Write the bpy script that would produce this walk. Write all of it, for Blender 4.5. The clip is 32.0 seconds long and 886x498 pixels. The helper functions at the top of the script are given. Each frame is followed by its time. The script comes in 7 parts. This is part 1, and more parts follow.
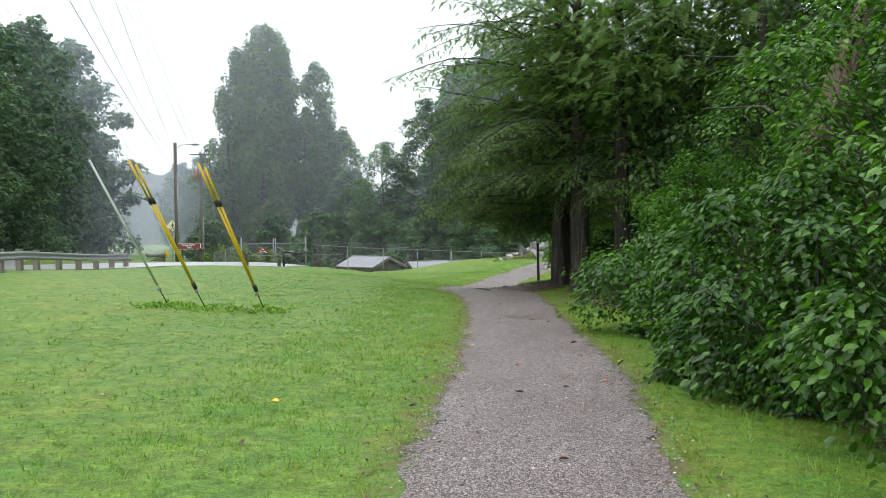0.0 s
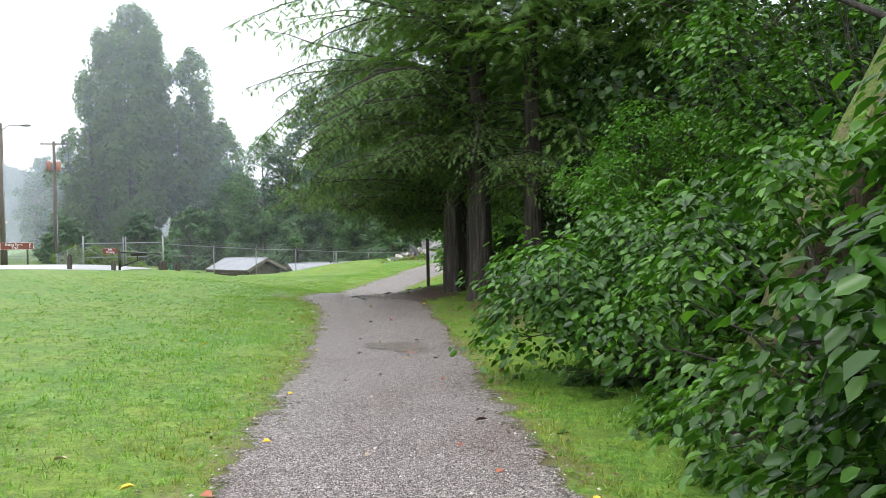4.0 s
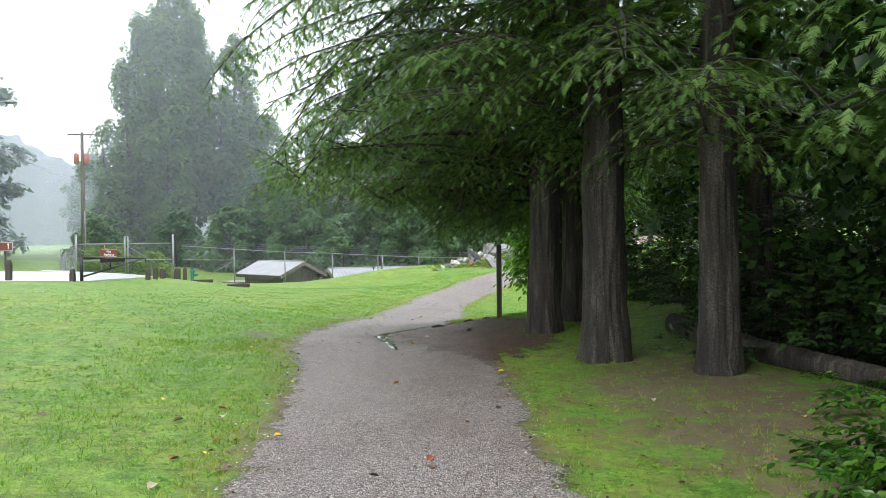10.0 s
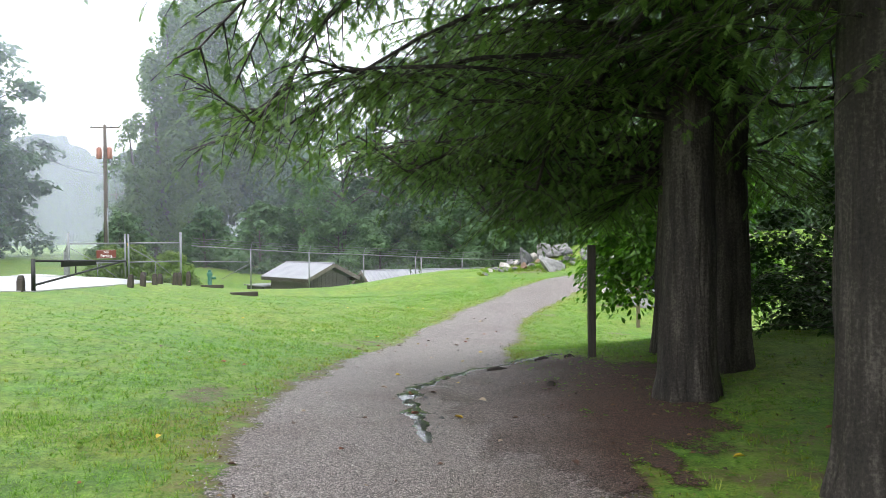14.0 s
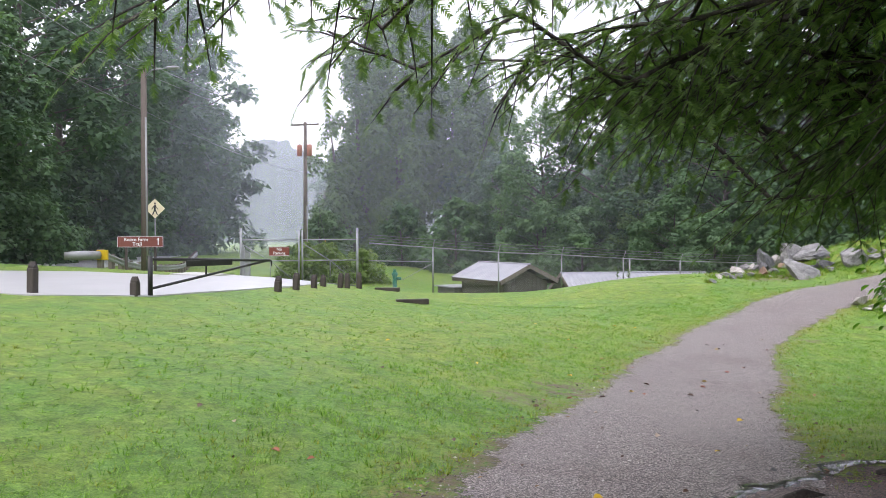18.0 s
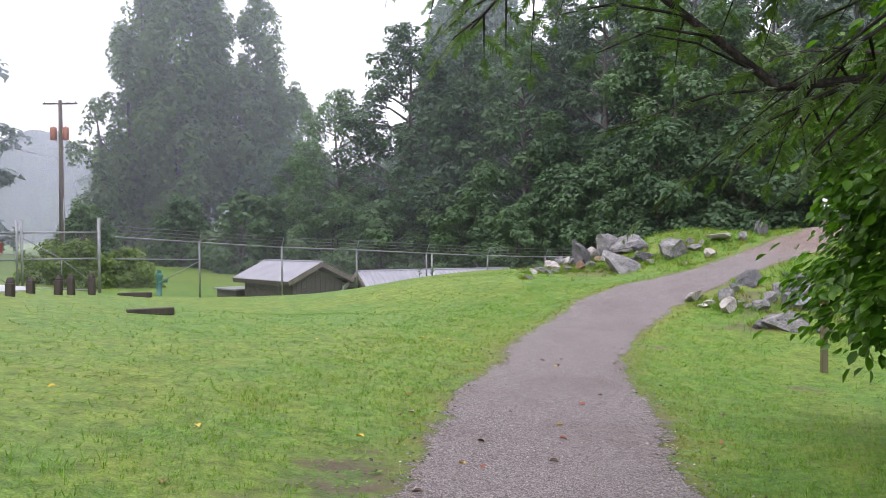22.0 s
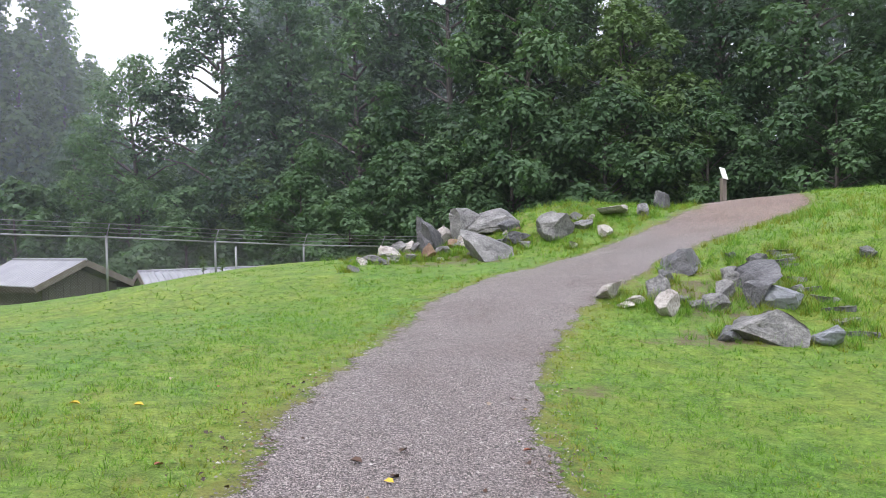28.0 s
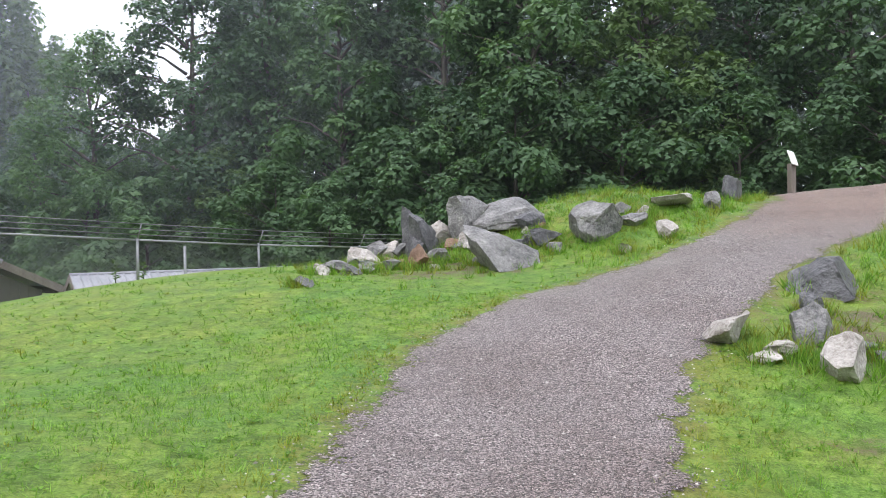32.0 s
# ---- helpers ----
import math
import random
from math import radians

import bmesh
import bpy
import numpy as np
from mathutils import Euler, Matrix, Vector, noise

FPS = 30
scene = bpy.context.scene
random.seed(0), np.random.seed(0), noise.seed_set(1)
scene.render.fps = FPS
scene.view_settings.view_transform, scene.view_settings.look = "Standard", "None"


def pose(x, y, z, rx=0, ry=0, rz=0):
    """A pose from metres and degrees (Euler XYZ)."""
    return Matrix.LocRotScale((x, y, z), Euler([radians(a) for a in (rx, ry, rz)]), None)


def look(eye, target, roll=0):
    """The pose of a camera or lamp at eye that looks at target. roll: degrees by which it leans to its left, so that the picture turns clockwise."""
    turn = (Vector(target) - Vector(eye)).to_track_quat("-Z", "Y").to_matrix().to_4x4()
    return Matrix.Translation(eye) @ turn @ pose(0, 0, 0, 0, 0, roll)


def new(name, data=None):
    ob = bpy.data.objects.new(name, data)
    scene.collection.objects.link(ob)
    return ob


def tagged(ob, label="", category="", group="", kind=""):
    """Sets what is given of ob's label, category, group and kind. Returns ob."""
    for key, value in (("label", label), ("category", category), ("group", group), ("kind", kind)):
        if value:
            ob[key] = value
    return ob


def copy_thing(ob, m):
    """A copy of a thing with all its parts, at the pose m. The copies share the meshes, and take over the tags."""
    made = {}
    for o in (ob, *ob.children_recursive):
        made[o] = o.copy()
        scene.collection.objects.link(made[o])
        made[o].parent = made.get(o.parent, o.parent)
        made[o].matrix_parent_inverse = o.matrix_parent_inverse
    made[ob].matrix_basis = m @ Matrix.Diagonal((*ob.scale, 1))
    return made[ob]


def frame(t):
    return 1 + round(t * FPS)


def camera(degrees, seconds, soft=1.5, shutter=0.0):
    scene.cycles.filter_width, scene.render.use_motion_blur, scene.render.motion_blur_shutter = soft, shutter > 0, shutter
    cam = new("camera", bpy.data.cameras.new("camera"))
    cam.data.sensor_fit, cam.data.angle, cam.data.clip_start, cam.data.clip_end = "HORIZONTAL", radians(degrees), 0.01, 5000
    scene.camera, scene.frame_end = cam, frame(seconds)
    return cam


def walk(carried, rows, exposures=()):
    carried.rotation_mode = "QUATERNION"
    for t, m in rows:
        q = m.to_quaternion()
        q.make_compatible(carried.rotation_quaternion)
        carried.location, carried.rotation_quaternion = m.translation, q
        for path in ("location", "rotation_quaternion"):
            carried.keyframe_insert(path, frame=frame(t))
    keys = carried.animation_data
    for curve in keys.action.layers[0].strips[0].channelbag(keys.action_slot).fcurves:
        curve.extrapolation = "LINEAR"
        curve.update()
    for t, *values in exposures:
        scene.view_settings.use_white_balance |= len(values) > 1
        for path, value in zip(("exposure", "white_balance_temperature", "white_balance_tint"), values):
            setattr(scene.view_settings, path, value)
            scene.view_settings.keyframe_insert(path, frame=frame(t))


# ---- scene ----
cam = camera(57.7, 32.0, soft=0.55)
METRES, EYE, TILT, LEAN, TURN = 48.0, 1.5, 0.0, 0.0, 0.0
ROWS = [
    (0.0, 0.0, -0.0177, 0.0, -0.02, -0.97, 0.97),
    (0.5, 0.0018, -0.0011, -0.0001, -1.37, -0.95, 0.95),
    (1.0, 0.0038, 0.0148, -0.0002, -2.56, -0.92, 0.92),
    (1.5, 0.0058, 0.0325, -0.0009, -4.72, -0.94, 0.93),
    (2.0, 0.0071, 0.0499, -0.0013, -6.35, -0.99, 0.88),
    (2.5, 0.0113, 0.0666, -0.0022, -7.59, -1.02, 1.0),
    (4.5, 0.0208, 0.1354, -0.0055, -7.33, -0.94, 0.89),
    (5.0, 0.0215, 0.1534, -0.0046, -6.04, -0.92, 0.83),
    (5.5, 0.0226, 0.1710, -0.0047, -5.03, -0.91, 0.71),
    (6.0, 0.0245, 0.1890, -0.0045, -4.27, -0.9, 0.74),
    (6.5, 0.0252, 0.2061, -0.0044, -3.63, -0.88, 0.68),
    (7.0, 0.0279, 0.2229, -0.0049, -3.05, -0.82, 0.72),
    (7.5, 0.0282, 0.2398, -0.0048, -2.49, -0.8, 0.6),
    (8.0, 0.0308, 0.2569, -0.0055, -2.12, -0.79, 0.63),
    (8.5, 0.0329, 0.2742, -0.0052, -2.16, -0.8, 0.69),
    (9.0, 0.0352, 0.2910, -0.0048, -2.55, -0.8, 0.64),
    (9.5, 0.0364, 0.3086, -0.0046, -3.07, -0.83, 0.62),
    (10.0, 0.0361, 0.3261, -0.0041, -3.43, -0.85, 0.53),
    (10.5, 0.0374, 0.3430, -0.004, -3.59, -0.86, 0.56),
    (11.0, 0.0369, 0.3602, -0.0046, -2.95, -0.83, 0.52),
    (11.5, 0.0384, 0.3767, -0.005, -1.96, -0.81, 0.5),
    (12.0, 0.0374, 0.3937, -0.0046, -1.19, -0.79, 0.46),
    (12.5, 0.038, 0.4099, -0.0049, -0.64, -0.79, 0.46),
    (13.0, 0.0382, 0.4272, -0.0048, -0.4, -0.83, 0.5),
    (13.5, 0.0381, 0.4433, -0.0048, -0.5, -0.83, 0.47),
    (15.5, 0.0369, 0.5131, -0.0076, 0.97, -0.81, 0.51),
    (16.0, 0.0368, 0.5273, -0.0074, 3.14, -0.78, 0.43),
    (16.5, 0.0362, 0.5413, -0.0073, 4.76, -0.76, 0.39),
    (17.0, 0.0347, 0.5548, -0.0071, 6.92, -0.74, 0.25),
    (17.5, 0.0342, 0.5687, -0.0072, 10.3, -0.75, 0.22),
    (18.0, 0.0323, 0.5828, -0.0071, 13.97, -0.79, 0.15),
    (18.5, 0.0316, 0.5964, -0.0079, 16.98, -0.82, 0.02),
    (19.0, 0.0297, 0.6106, -0.0082, 17.66, -0.85, -0.0),
    (19.5, 0.0281, 0.6242, -0.0082, 16.9, -0.87, -0.09),
    (20.0, 0.0264, 0.6388, -0.0089, 15.46, -0.86, -0.03),
    (20.5, 0.0254, 0.6526, -0.0092, 11.62, -0.85, -0.06),
    (21.0, 0.0248, 0.6665, -0.011, 5.16, -0.86, 0.13),
    (21.5, 0.0235, 0.6812, -0.012, 3.31, -0.88, 0.27),
    (22.0, 0.0247, 0.6943, -0.0133, -0.28, -0.89, 0.45),
    (22.5, 0.0256, 0.7087, -0.0145, -3.99, -0.88, 0.61),
    (23.0, 0.0271, 0.7232, -0.0158, -7.97, -0.92, 0.85),
    (23.5, 0.0283, 0.7392, -0.0175, -11.58, -1.0, 0.97),
    (24.0, 0.0301, 0.7543, -0.019, -12.39, -1.06, 1.07),
    (24.5, 0.0318, 0.7699, -0.0205, -12.49, -1.09, 1.08),
    (25.0, 0.034, 0.7851, -0.0215, -12.16, -1.09, 1.08),
    (25.5, 0.037, 0.8, -0.0233, -11.94, -1.07, 1.1),
    (27.5, 0.0486, 0.8594, -0.027, -11.29, -0.95, 1.18),
    (28.0, 0.0521, 0.8738, -0.0272, -11.57, -0.9, 1.17),
    (28.5, 0.0547, 0.8885, -0.0276, -12.0, -0.87, 1.09),
    (29.0, 0.0584, 0.9036, -0.0284, -12.43, -0.88, 1.09),
    (29.5, 0.0608, 0.9179, -0.0285, -12.73, -0.91, 1.01),
    (30.0, 0.0643, 0.932, -0.029, -12.88, -0.87, 0.96),
    (30.5, 0.0656, 0.9474, -0.029, -12.87, -0.87, 0.8),
    (31.0, 0.0684, 0.9612, -0.0291, -12.67, -0.89, 0.75),
    (31.5, 0.0718, 0.976, -0.0285, -12.4, -0.91, 0.79),
    (32.0, 0.0748, 0.9907, -0.0276, -12.13, -0.95, 0.77),
]
walk(cam, [(t, pose(0, 0, EYE, TILT, LEAN, TURN) @ pose(METRES * x, METRES * y, METRES * z, 90 + pitch, roll, yaw)) for t, x, y, z, yaw, pitch, roll in ROWS], [(0.0, 0.72, 6450, 7), (2.5, 0.92, 6450, 7), (5.0, 1.2, 6450, 8), (9.0, 1.23, 6450, 7), (13.0, 1.27, 6450, 8), (17.0, 1.08, 6400, 18), (21.0, 0.78, 6400, 22), (25.0, 1.12, 6400, 25), (28.0, 0.92, 6350, 17), (32.0, 0.92, 6350, 15)])

# ---- the light: a bright overcast, rainy sky with a weak veiled sun ----
world = bpy.data.worlds.new("overcast_sky")
scene.world = world
world.use_nodes = True
wt = world.node_tree
wt.nodes.clear()
sky = wt.nodes.new("ShaderNodeTexSky")
sky.sky_type, sky.sun_disc = "NISHITA", False
sky.sun_elevation, sky.sun_rotation = radians(52), radians(-60)
sky.air_density, sky.dust_density, sky.ozone_density = 1.5, 4.0, 1.0
cloud = wt.nodes.new("ShaderNodeMix")
cloud.data_type = "RGBA"
cloud.inputs["Factor"].default_value = 0.86
cloud.inputs["B"].default_value = (9.4, 9.7, 10.1, 1)
background = wt.nodes.new("ShaderNodeBackground")
background.inputs["Strength"].default_value = 0.12
world_out = wt.nodes.new("ShaderNodeOutputWorld")
wt.links.new(sky.outputs["Color"], cloud.inputs["A"])
wt.links.new(cloud.outputs["Result"], background.inputs["Color"])
wt.links.new(background.outputs[0], world_out.inputs[0])

sun_data = bpy.data.lights.new("sun", "SUN")
sun_data.energy, sun_data.angle, sun_data.color = 0.8, radians(25), (1.0, 0.97, 0.92)
sun = new("sun", sun_data)
sun.matrix_world = look((-30, 10, 50), (0, 40, 0))


# ---- materials ----
def material(name):
    m = bpy.data.materials.new(name)
    m.use_nodes = True
    nt = m.node_tree
    nt.nodes.clear()
    out = nt.nodes.new("ShaderNodeOutputMaterial")
    b = nt.nodes.new("ShaderNodeBsdfPrincipled")
    nt.links.new(b.outputs[0], out.inputs[0])
    return m, nt, b, out


def node(nt, kind, **inputs):
    n = nt.nodes.new(kind)
    for k, v in inputs.items():
        n.inputs[k.replace("_", " ")].default_value = v
    return n


def coords(nt, which="Object", scale=(1, 1, 1)):
    tc = nt.nodes.new("ShaderNodeTexCoord")
    mp = nt.nodes.new("ShaderNodeMapping")
    mp.inputs["Scale"].default_value = scale
    nt.links.new(tc.outputs[which], mp.inputs["Vector"])
    return mp.outputs["Vector"]


def world_coords(nt):
    return nt.nodes.new("ShaderNodeNewGeometry").outputs["Position"]


def noise_tex(nt, vec, scale, detail=4.0, rough=0.6):
    n = node(nt, "ShaderNodeTexNoise", Scale=scale, Detail=detail, Roughness=rough)
    nt.links.new(vec, n.inputs["Vector"])
    return n.outputs["Fac"]


def ramp(nt, fac, stops):
    r = nt.nodes.new("ShaderNodeValToRGB")
    r.color_ramp.elements[0].position, r.color_ramp.elements[0].color = stops[0][0], (*stops[0][1], 1)
    r.color_ramp.elements[1].position, r.color_ramp.elements[1].color = stops[-1][0], (*stops[-1][1], 1)
    for p, c in stops[1:-1]:
        e = r.color_ramp.elements.new(p)
        e.color = (*c, 1)
    nt.links.new(fac, r.inputs["Fac"])
    return r.outputs["Color"]


def mix(nt, fac, a, b, mode="MIX"):
    m = nt.nodes.new("ShaderNodeMix")
    m.data_type, m.blend_type = "RGBA", mode
    for sock, v in (("Factor", fac), ("A", a), ("B", b)):
        if isinstance(v, (int, float)):
            m.inputs[sock].default_value = v
        elif isinstance(v, tuple):
            m.inputs[sock].default_value = (*v, 1)
        else:
            nt.links.new(v, m.inputs[sock])
    return m.outputs["Result"]


def bump(nt, b, height, strength, distance):
    n = node(nt, "ShaderNodeBump", Strength=strength, Distance=distance)
    nt.links.new(height, n.inputs["Height"])
    nt.links.new(n.outputs["Normal"], b.inputs["Normal"])


def surface(name, stops, scale=3.0, rough=0.7, metal=0.0, fine=60.0, relief=0.3, depth=0.01, stretch=(1, 1, 1), spec=0.5, where="Object"):
    """A surface with broad stains and fine grain."""
    m, nt, b, out = material(name)
    v = coords(nt, where, stretch)
    broad, grain = noise_tex(nt, v, scale), noise_tex(nt, v, fine, 3.0, 0.7)
    both = mix(nt, 0.45, broad, grain)
    nt.links.new(ramp(nt, both, stops), b.inputs["Base Color"])
    b.inputs["Roughness"].default_value, b.inputs["Metallic"].default_value = rough, metal
    b.inputs["Specular IOR Level"].default_value = spec
    if relief:
        bump(nt, b, both, relief, depth)
    return m


def leaf_material(name, dark, mid, light, rough=0.4, through_light=0.35, where_scale=0.35, spec=0.35, grain=0.5):
    """Leaves: each one its own tone, light passing through the blade."""
    m, nt, b, out = material(name)
    rnd = nt.nodes.new("ShaderNodeNewGeometry").outputs["Random Per Island"]
    clump = noise_tex(nt, world_coords(nt), where_scale, 3.0)
    each = nt.nodes.new("ShaderNodeObjectInfo").outputs["Random"]
    tone = mix(nt, 0.2, mix(nt, 1 - grain, rnd, clump), each)
    col = ramp(nt, tone, [(0.25, dark), (0.5, mid), (0.8, light)])
    nt.links.new(col, b.inputs["Base Color"])
    b.inputs["Roughness"].default_value = rough
    b.inputs["Specular IOR Level"].default_value = spec
    tr = nt.nodes.new("ShaderNodeBsdfTranslucent")
    nt.links.new(mix(nt, 1.0, col, (1.15, 1.35, 0.55), "MULTIPLY"), tr.inputs["Color"])
    ms = nt.nodes.new("ShaderNodeMixShader")
    ms.inputs[0].default_value = through_light
    nt.links.new(b.outputs[0], ms.inputs[1])
    nt.links.new(tr.outputs[0], ms.inputs[2])
    nt.links.new(ms.outputs[0], out.inputs[0])
    return m


def lawn_material():
    """Mown grass, thinning to straw and earth where the mesh says it is worn or bare."""
    m, nt, b, out = material("lawn")
    p = world_coords(nt)
    big, mid_n, fine = noise_tex(nt, p, 0.16, 3), noise_tex(nt, p, 1.3, 4), noise_tex(nt, p, 15, 6, 0.8)
    speck = noise_tex(nt, p, 55, 3, 0.7)
    fine = mix(nt, 0.45, fine, speck)
    c1 = ramp(nt, fine, [(0.38, (0.04, 0.098, 0.012)), (0.5, (0.094, 0.206, 0.028)), (0.62, (0.195, 0.345, 0.066))])
    c2 = ramp(nt, fine, [(0.38, (0.072, 0.112, 0.015)), (0.5, (0.165, 0.235, 0.033)), (0.62, (0.29, 0.375, 0.075))])
    patchy = ramp(nt, mix(nt, 0.55, big, mid_n), [(0.4, (0, 0, 0)), (0.6, (1, 1, 1))])
    col = mix(nt, patchy, c1, c2)
    tufts = ramp(nt, noise_tex(nt, p, 4.5, 3, 0.55), [(0.34, (0.72, 0.74, 0.7)), (0.5, (1, 1, 1)), (0.66, (1.25, 1.22, 1.2))])
    col = mix(nt, 1.0, col, tufts, "MULTIPLY")
    ragged = mix(nt, 0.5, noise_tex(nt, p, 2.6, 5, 0.7), fine)
    for name, stops in (("worn", [(0.3, (0.09, 0.075, 0.035)), (0.5, (0.17, 0.18, 0.04)), (0.7, (0.3, 0.31, 0.075))]), ("bare", [(0.3, (0.06, 0.043, 0.03)), (0.5, (0.13, 0.098, 0.068)), (0.7, (0.25, 0.205, 0.15))])):
        at = nt.nodes.new("ShaderNodeAttribute")
        at.attribute_name = name
        total = node(nt, "ShaderNodeMath")
        total.operation = "MULTIPLY_ADD"
        nt.links.new(ragged, total.inputs[0])
        total.inputs[1].default_value = 3.2
        nt.links.new(at.outputs["Fac"], total.inputs[2])
        span = node(nt, "ShaderNodeMapRange")
        nt.links.new(total.outputs[0], span.inputs["Value"])
        span.inputs["From Min"].default_value, span.inputs["From Max"].default_value = 2.04, 2.35
        col = mix(nt, span.outputs[0], col, ramp(nt, fine, stops))
    nt.links.new(col, b.inputs["Base Color"])
    b.inputs["Roughness"].default_value = 0.55
    b.inputs["Specular IOR Level"].default_value = 0.2
    bump(nt, b, mix(nt, 0.75, mid_n, fine), 0.9, 0.05)
    return m


def gravel_material(name="gravel", tint=(1, 1, 1), size=108.0, wet=0.45, earth=None):
    """Crushed stone: each chip its own grey, tan or purple tone."""
    m, nt, b, out = material(name)
    p = world_coords(nt)
    v = node(nt, "ShaderNodeTexVoronoi", Scale=size, Randomness=1.0)
    nt.links.new(p, v.inputs["Vector"])
    v2 = node(nt, "ShaderNodeTexVoronoi", Scale=size * 0.75, Randomness=1.0)
    nt.links.new(p, v2.inputs["Vector"])
    big_chips = ramp(nt, noise_tex(nt, p, 30.0, 2), [(0.5, (0, 0, 0)), (0.53, (1, 1, 1))])
    sep = nt.nodes.new("ShaderNodeSeparateColor")
    nt.links.new(mix(nt, big_chips, v.outputs["Color"], v2.outputs["Color"]), sep.inputs[0])
    col = ramp(nt, sep.outputs[0], [(0.0, (0.016, 0.014, 0.014)), (0.3, (0.085, 0.074, 0.073)), (0.55, (0.21, 0.187, 0.183)), (0.78, (0.37, 0.337, 0.33)), (1.0, (0.6, 0.56, 0.55))])
    stain = ramp(nt, noise_tex(nt, p, 0.55, 5), [(0.33, (0.78, 0.73, 0.71)), (0.52, (1, 1, 1))])
    col = mix(nt, 1.0, col, stain, "MULTIPLY")
    if earth:
        sp = nt.nodes.new("ShaderNodeSeparateXYZ")
        nt.links.new(p, sp.inputs[0])
        wander = node(nt, "ShaderNodeMath")
        wander.operation = "MULTIPLY_ADD"
        nt.links.new(noise_tex(nt, p, 0.9, 6), wander.inputs[0])
        wander.inputs[1].default_value = 2.6
        nt.links.new(sp.outputs[0], wander.inputs[2])
        span = node(nt, "ShaderNodeMapRange")
        nt.links.new(wander.outputs[0], span.inputs["Value"])
        span.inputs["From Min"].default_value, span.inputs["From Max"].default_value = earth
        tint = mix(nt, span.outputs[0], (0.97, 0.91, 0.9), tint)
    col = mix(nt, 1.0, col, tint, "MULTIPLY")
    nt.links.new(col, b.inputs["Base Color"])
    b.inputs["Roughness"].default_value = wet
    b.inputs["Specular IOR Level"].default_value = 0.45
    bump(nt, b, mix(nt, big_chips, v.outputs["Distance"], v2.outputs["Distance"]), 0.9, -0.014)
    return m


def frayed(m, scale=9.0):
    """Lets a sheet break up into specks towards its rim, where the ground shows through."""
    nt = m.node_tree
    out = next(n for n in nt.nodes if n.type == "OUTPUT_MATERIAL")
    front = out.inputs[0].links[0].from_socket
    at = nt.nodes.new("ShaderNodeAttribute")
    at.attribute_name = "rim"
    p = world_coords(nt)
    ragged = mix(nt, 0.5, noise_tex(nt, p, scale * 0.25, 4, 0.65), noise_tex(nt, p, scale * 2.2, 5, 0.75))
    total = node(nt, "ShaderNodeMath")
    total.operation = "MULTIPLY_ADD"
    nt.links.new(ragged, total.inputs[0])
    total.inputs[1].default_value = 3.4
    nt.links.new(at.outputs["Fac"], total.inputs[2])
    span = node(nt, "ShaderNodeMapRange")
    nt.links.new(total.outputs[0], span.inputs["Value"])
    span.inputs["From Min"].default_value, span.inputs["From Max"].default_value = 2.2, 2.34
    clear, ms = nt.nodes.new("ShaderNodeBsdfTransparent"), nt.nodes.new("ShaderNodeMixShader")
    nt.links.new(span.outputs[0], ms.inputs[0])
    nt.links.new(front, ms.inputs[1])
    nt.links.new(clear.outputs[0], ms.inputs[2])
    nt.links.new(ms.outputs[0], out.inputs[0])
    return m


def metal_roof_material():
    m, nt, b, out = material("metal_roof")
    p = coords(nt)
    n = noise_tex(nt, p, 1.2)
    nt.links.new(ramp(nt, n, [(0.3, (0.25, 0.255, 0.285)), (0.7, (0.33, 0.335, 0.37))]), b.inputs["Base Color"])
    b.inputs["Metallic"].default_value, b.inputs["Roughness"].default_value = 0.1, 0.45
    return m


def bark_material(name, stops, scale=5.0, moss=False):
    m, nt, b, out = material(name)
    v = coords(nt, "Object", (1, 1, 0.13))
    n1 = noise_tex(nt, v, scale, 6, 0.7)
    vor = node(nt, "ShaderNodeTexVoronoi", Scale=scale * 2.6)
    vor.feature = "DISTANCE_TO_EDGE"
    nt.links.new(v, vor.inputs["Vector"])
    n2 = noise_tex(nt, coords(nt), 40, 4)
    col = ramp(nt, mix(nt, 0.35, n1, n2), stops)
    if moss:
        sp = nt.nodes.new("ShaderNodeSeparateXYZ")
        nt.links.new(nt.nodes.new("ShaderNodeNewGeometry").outputs["Normal"], sp.inputs[0])
        total = node(nt, "ShaderNodeMath")
        nt.links.new(sp.outputs[2], total.inputs[0])
        nt.links.new(noise_tex(nt, coords(nt), 3.0, 5), total.inputs[1])
        green = ramp(nt, n2, [(0.3, (0.03, 0.05, 0.008)), (0.7, (0.11, 0.15, 0.02))])
        col = mix(nt, ramp(nt, total.outputs[0], [(0.8, (0, 0, 0)), (0.95, (1, 1, 1))]), col, green)
    nt.links.new(col, b.inputs["Base Color"])
    b.inputs["Roughness"].default_value = 0.85
    bump(nt, b, mix(nt, 0.5, n1, vor.outputs["Distance"]), 1.0, 0.06)
    return m


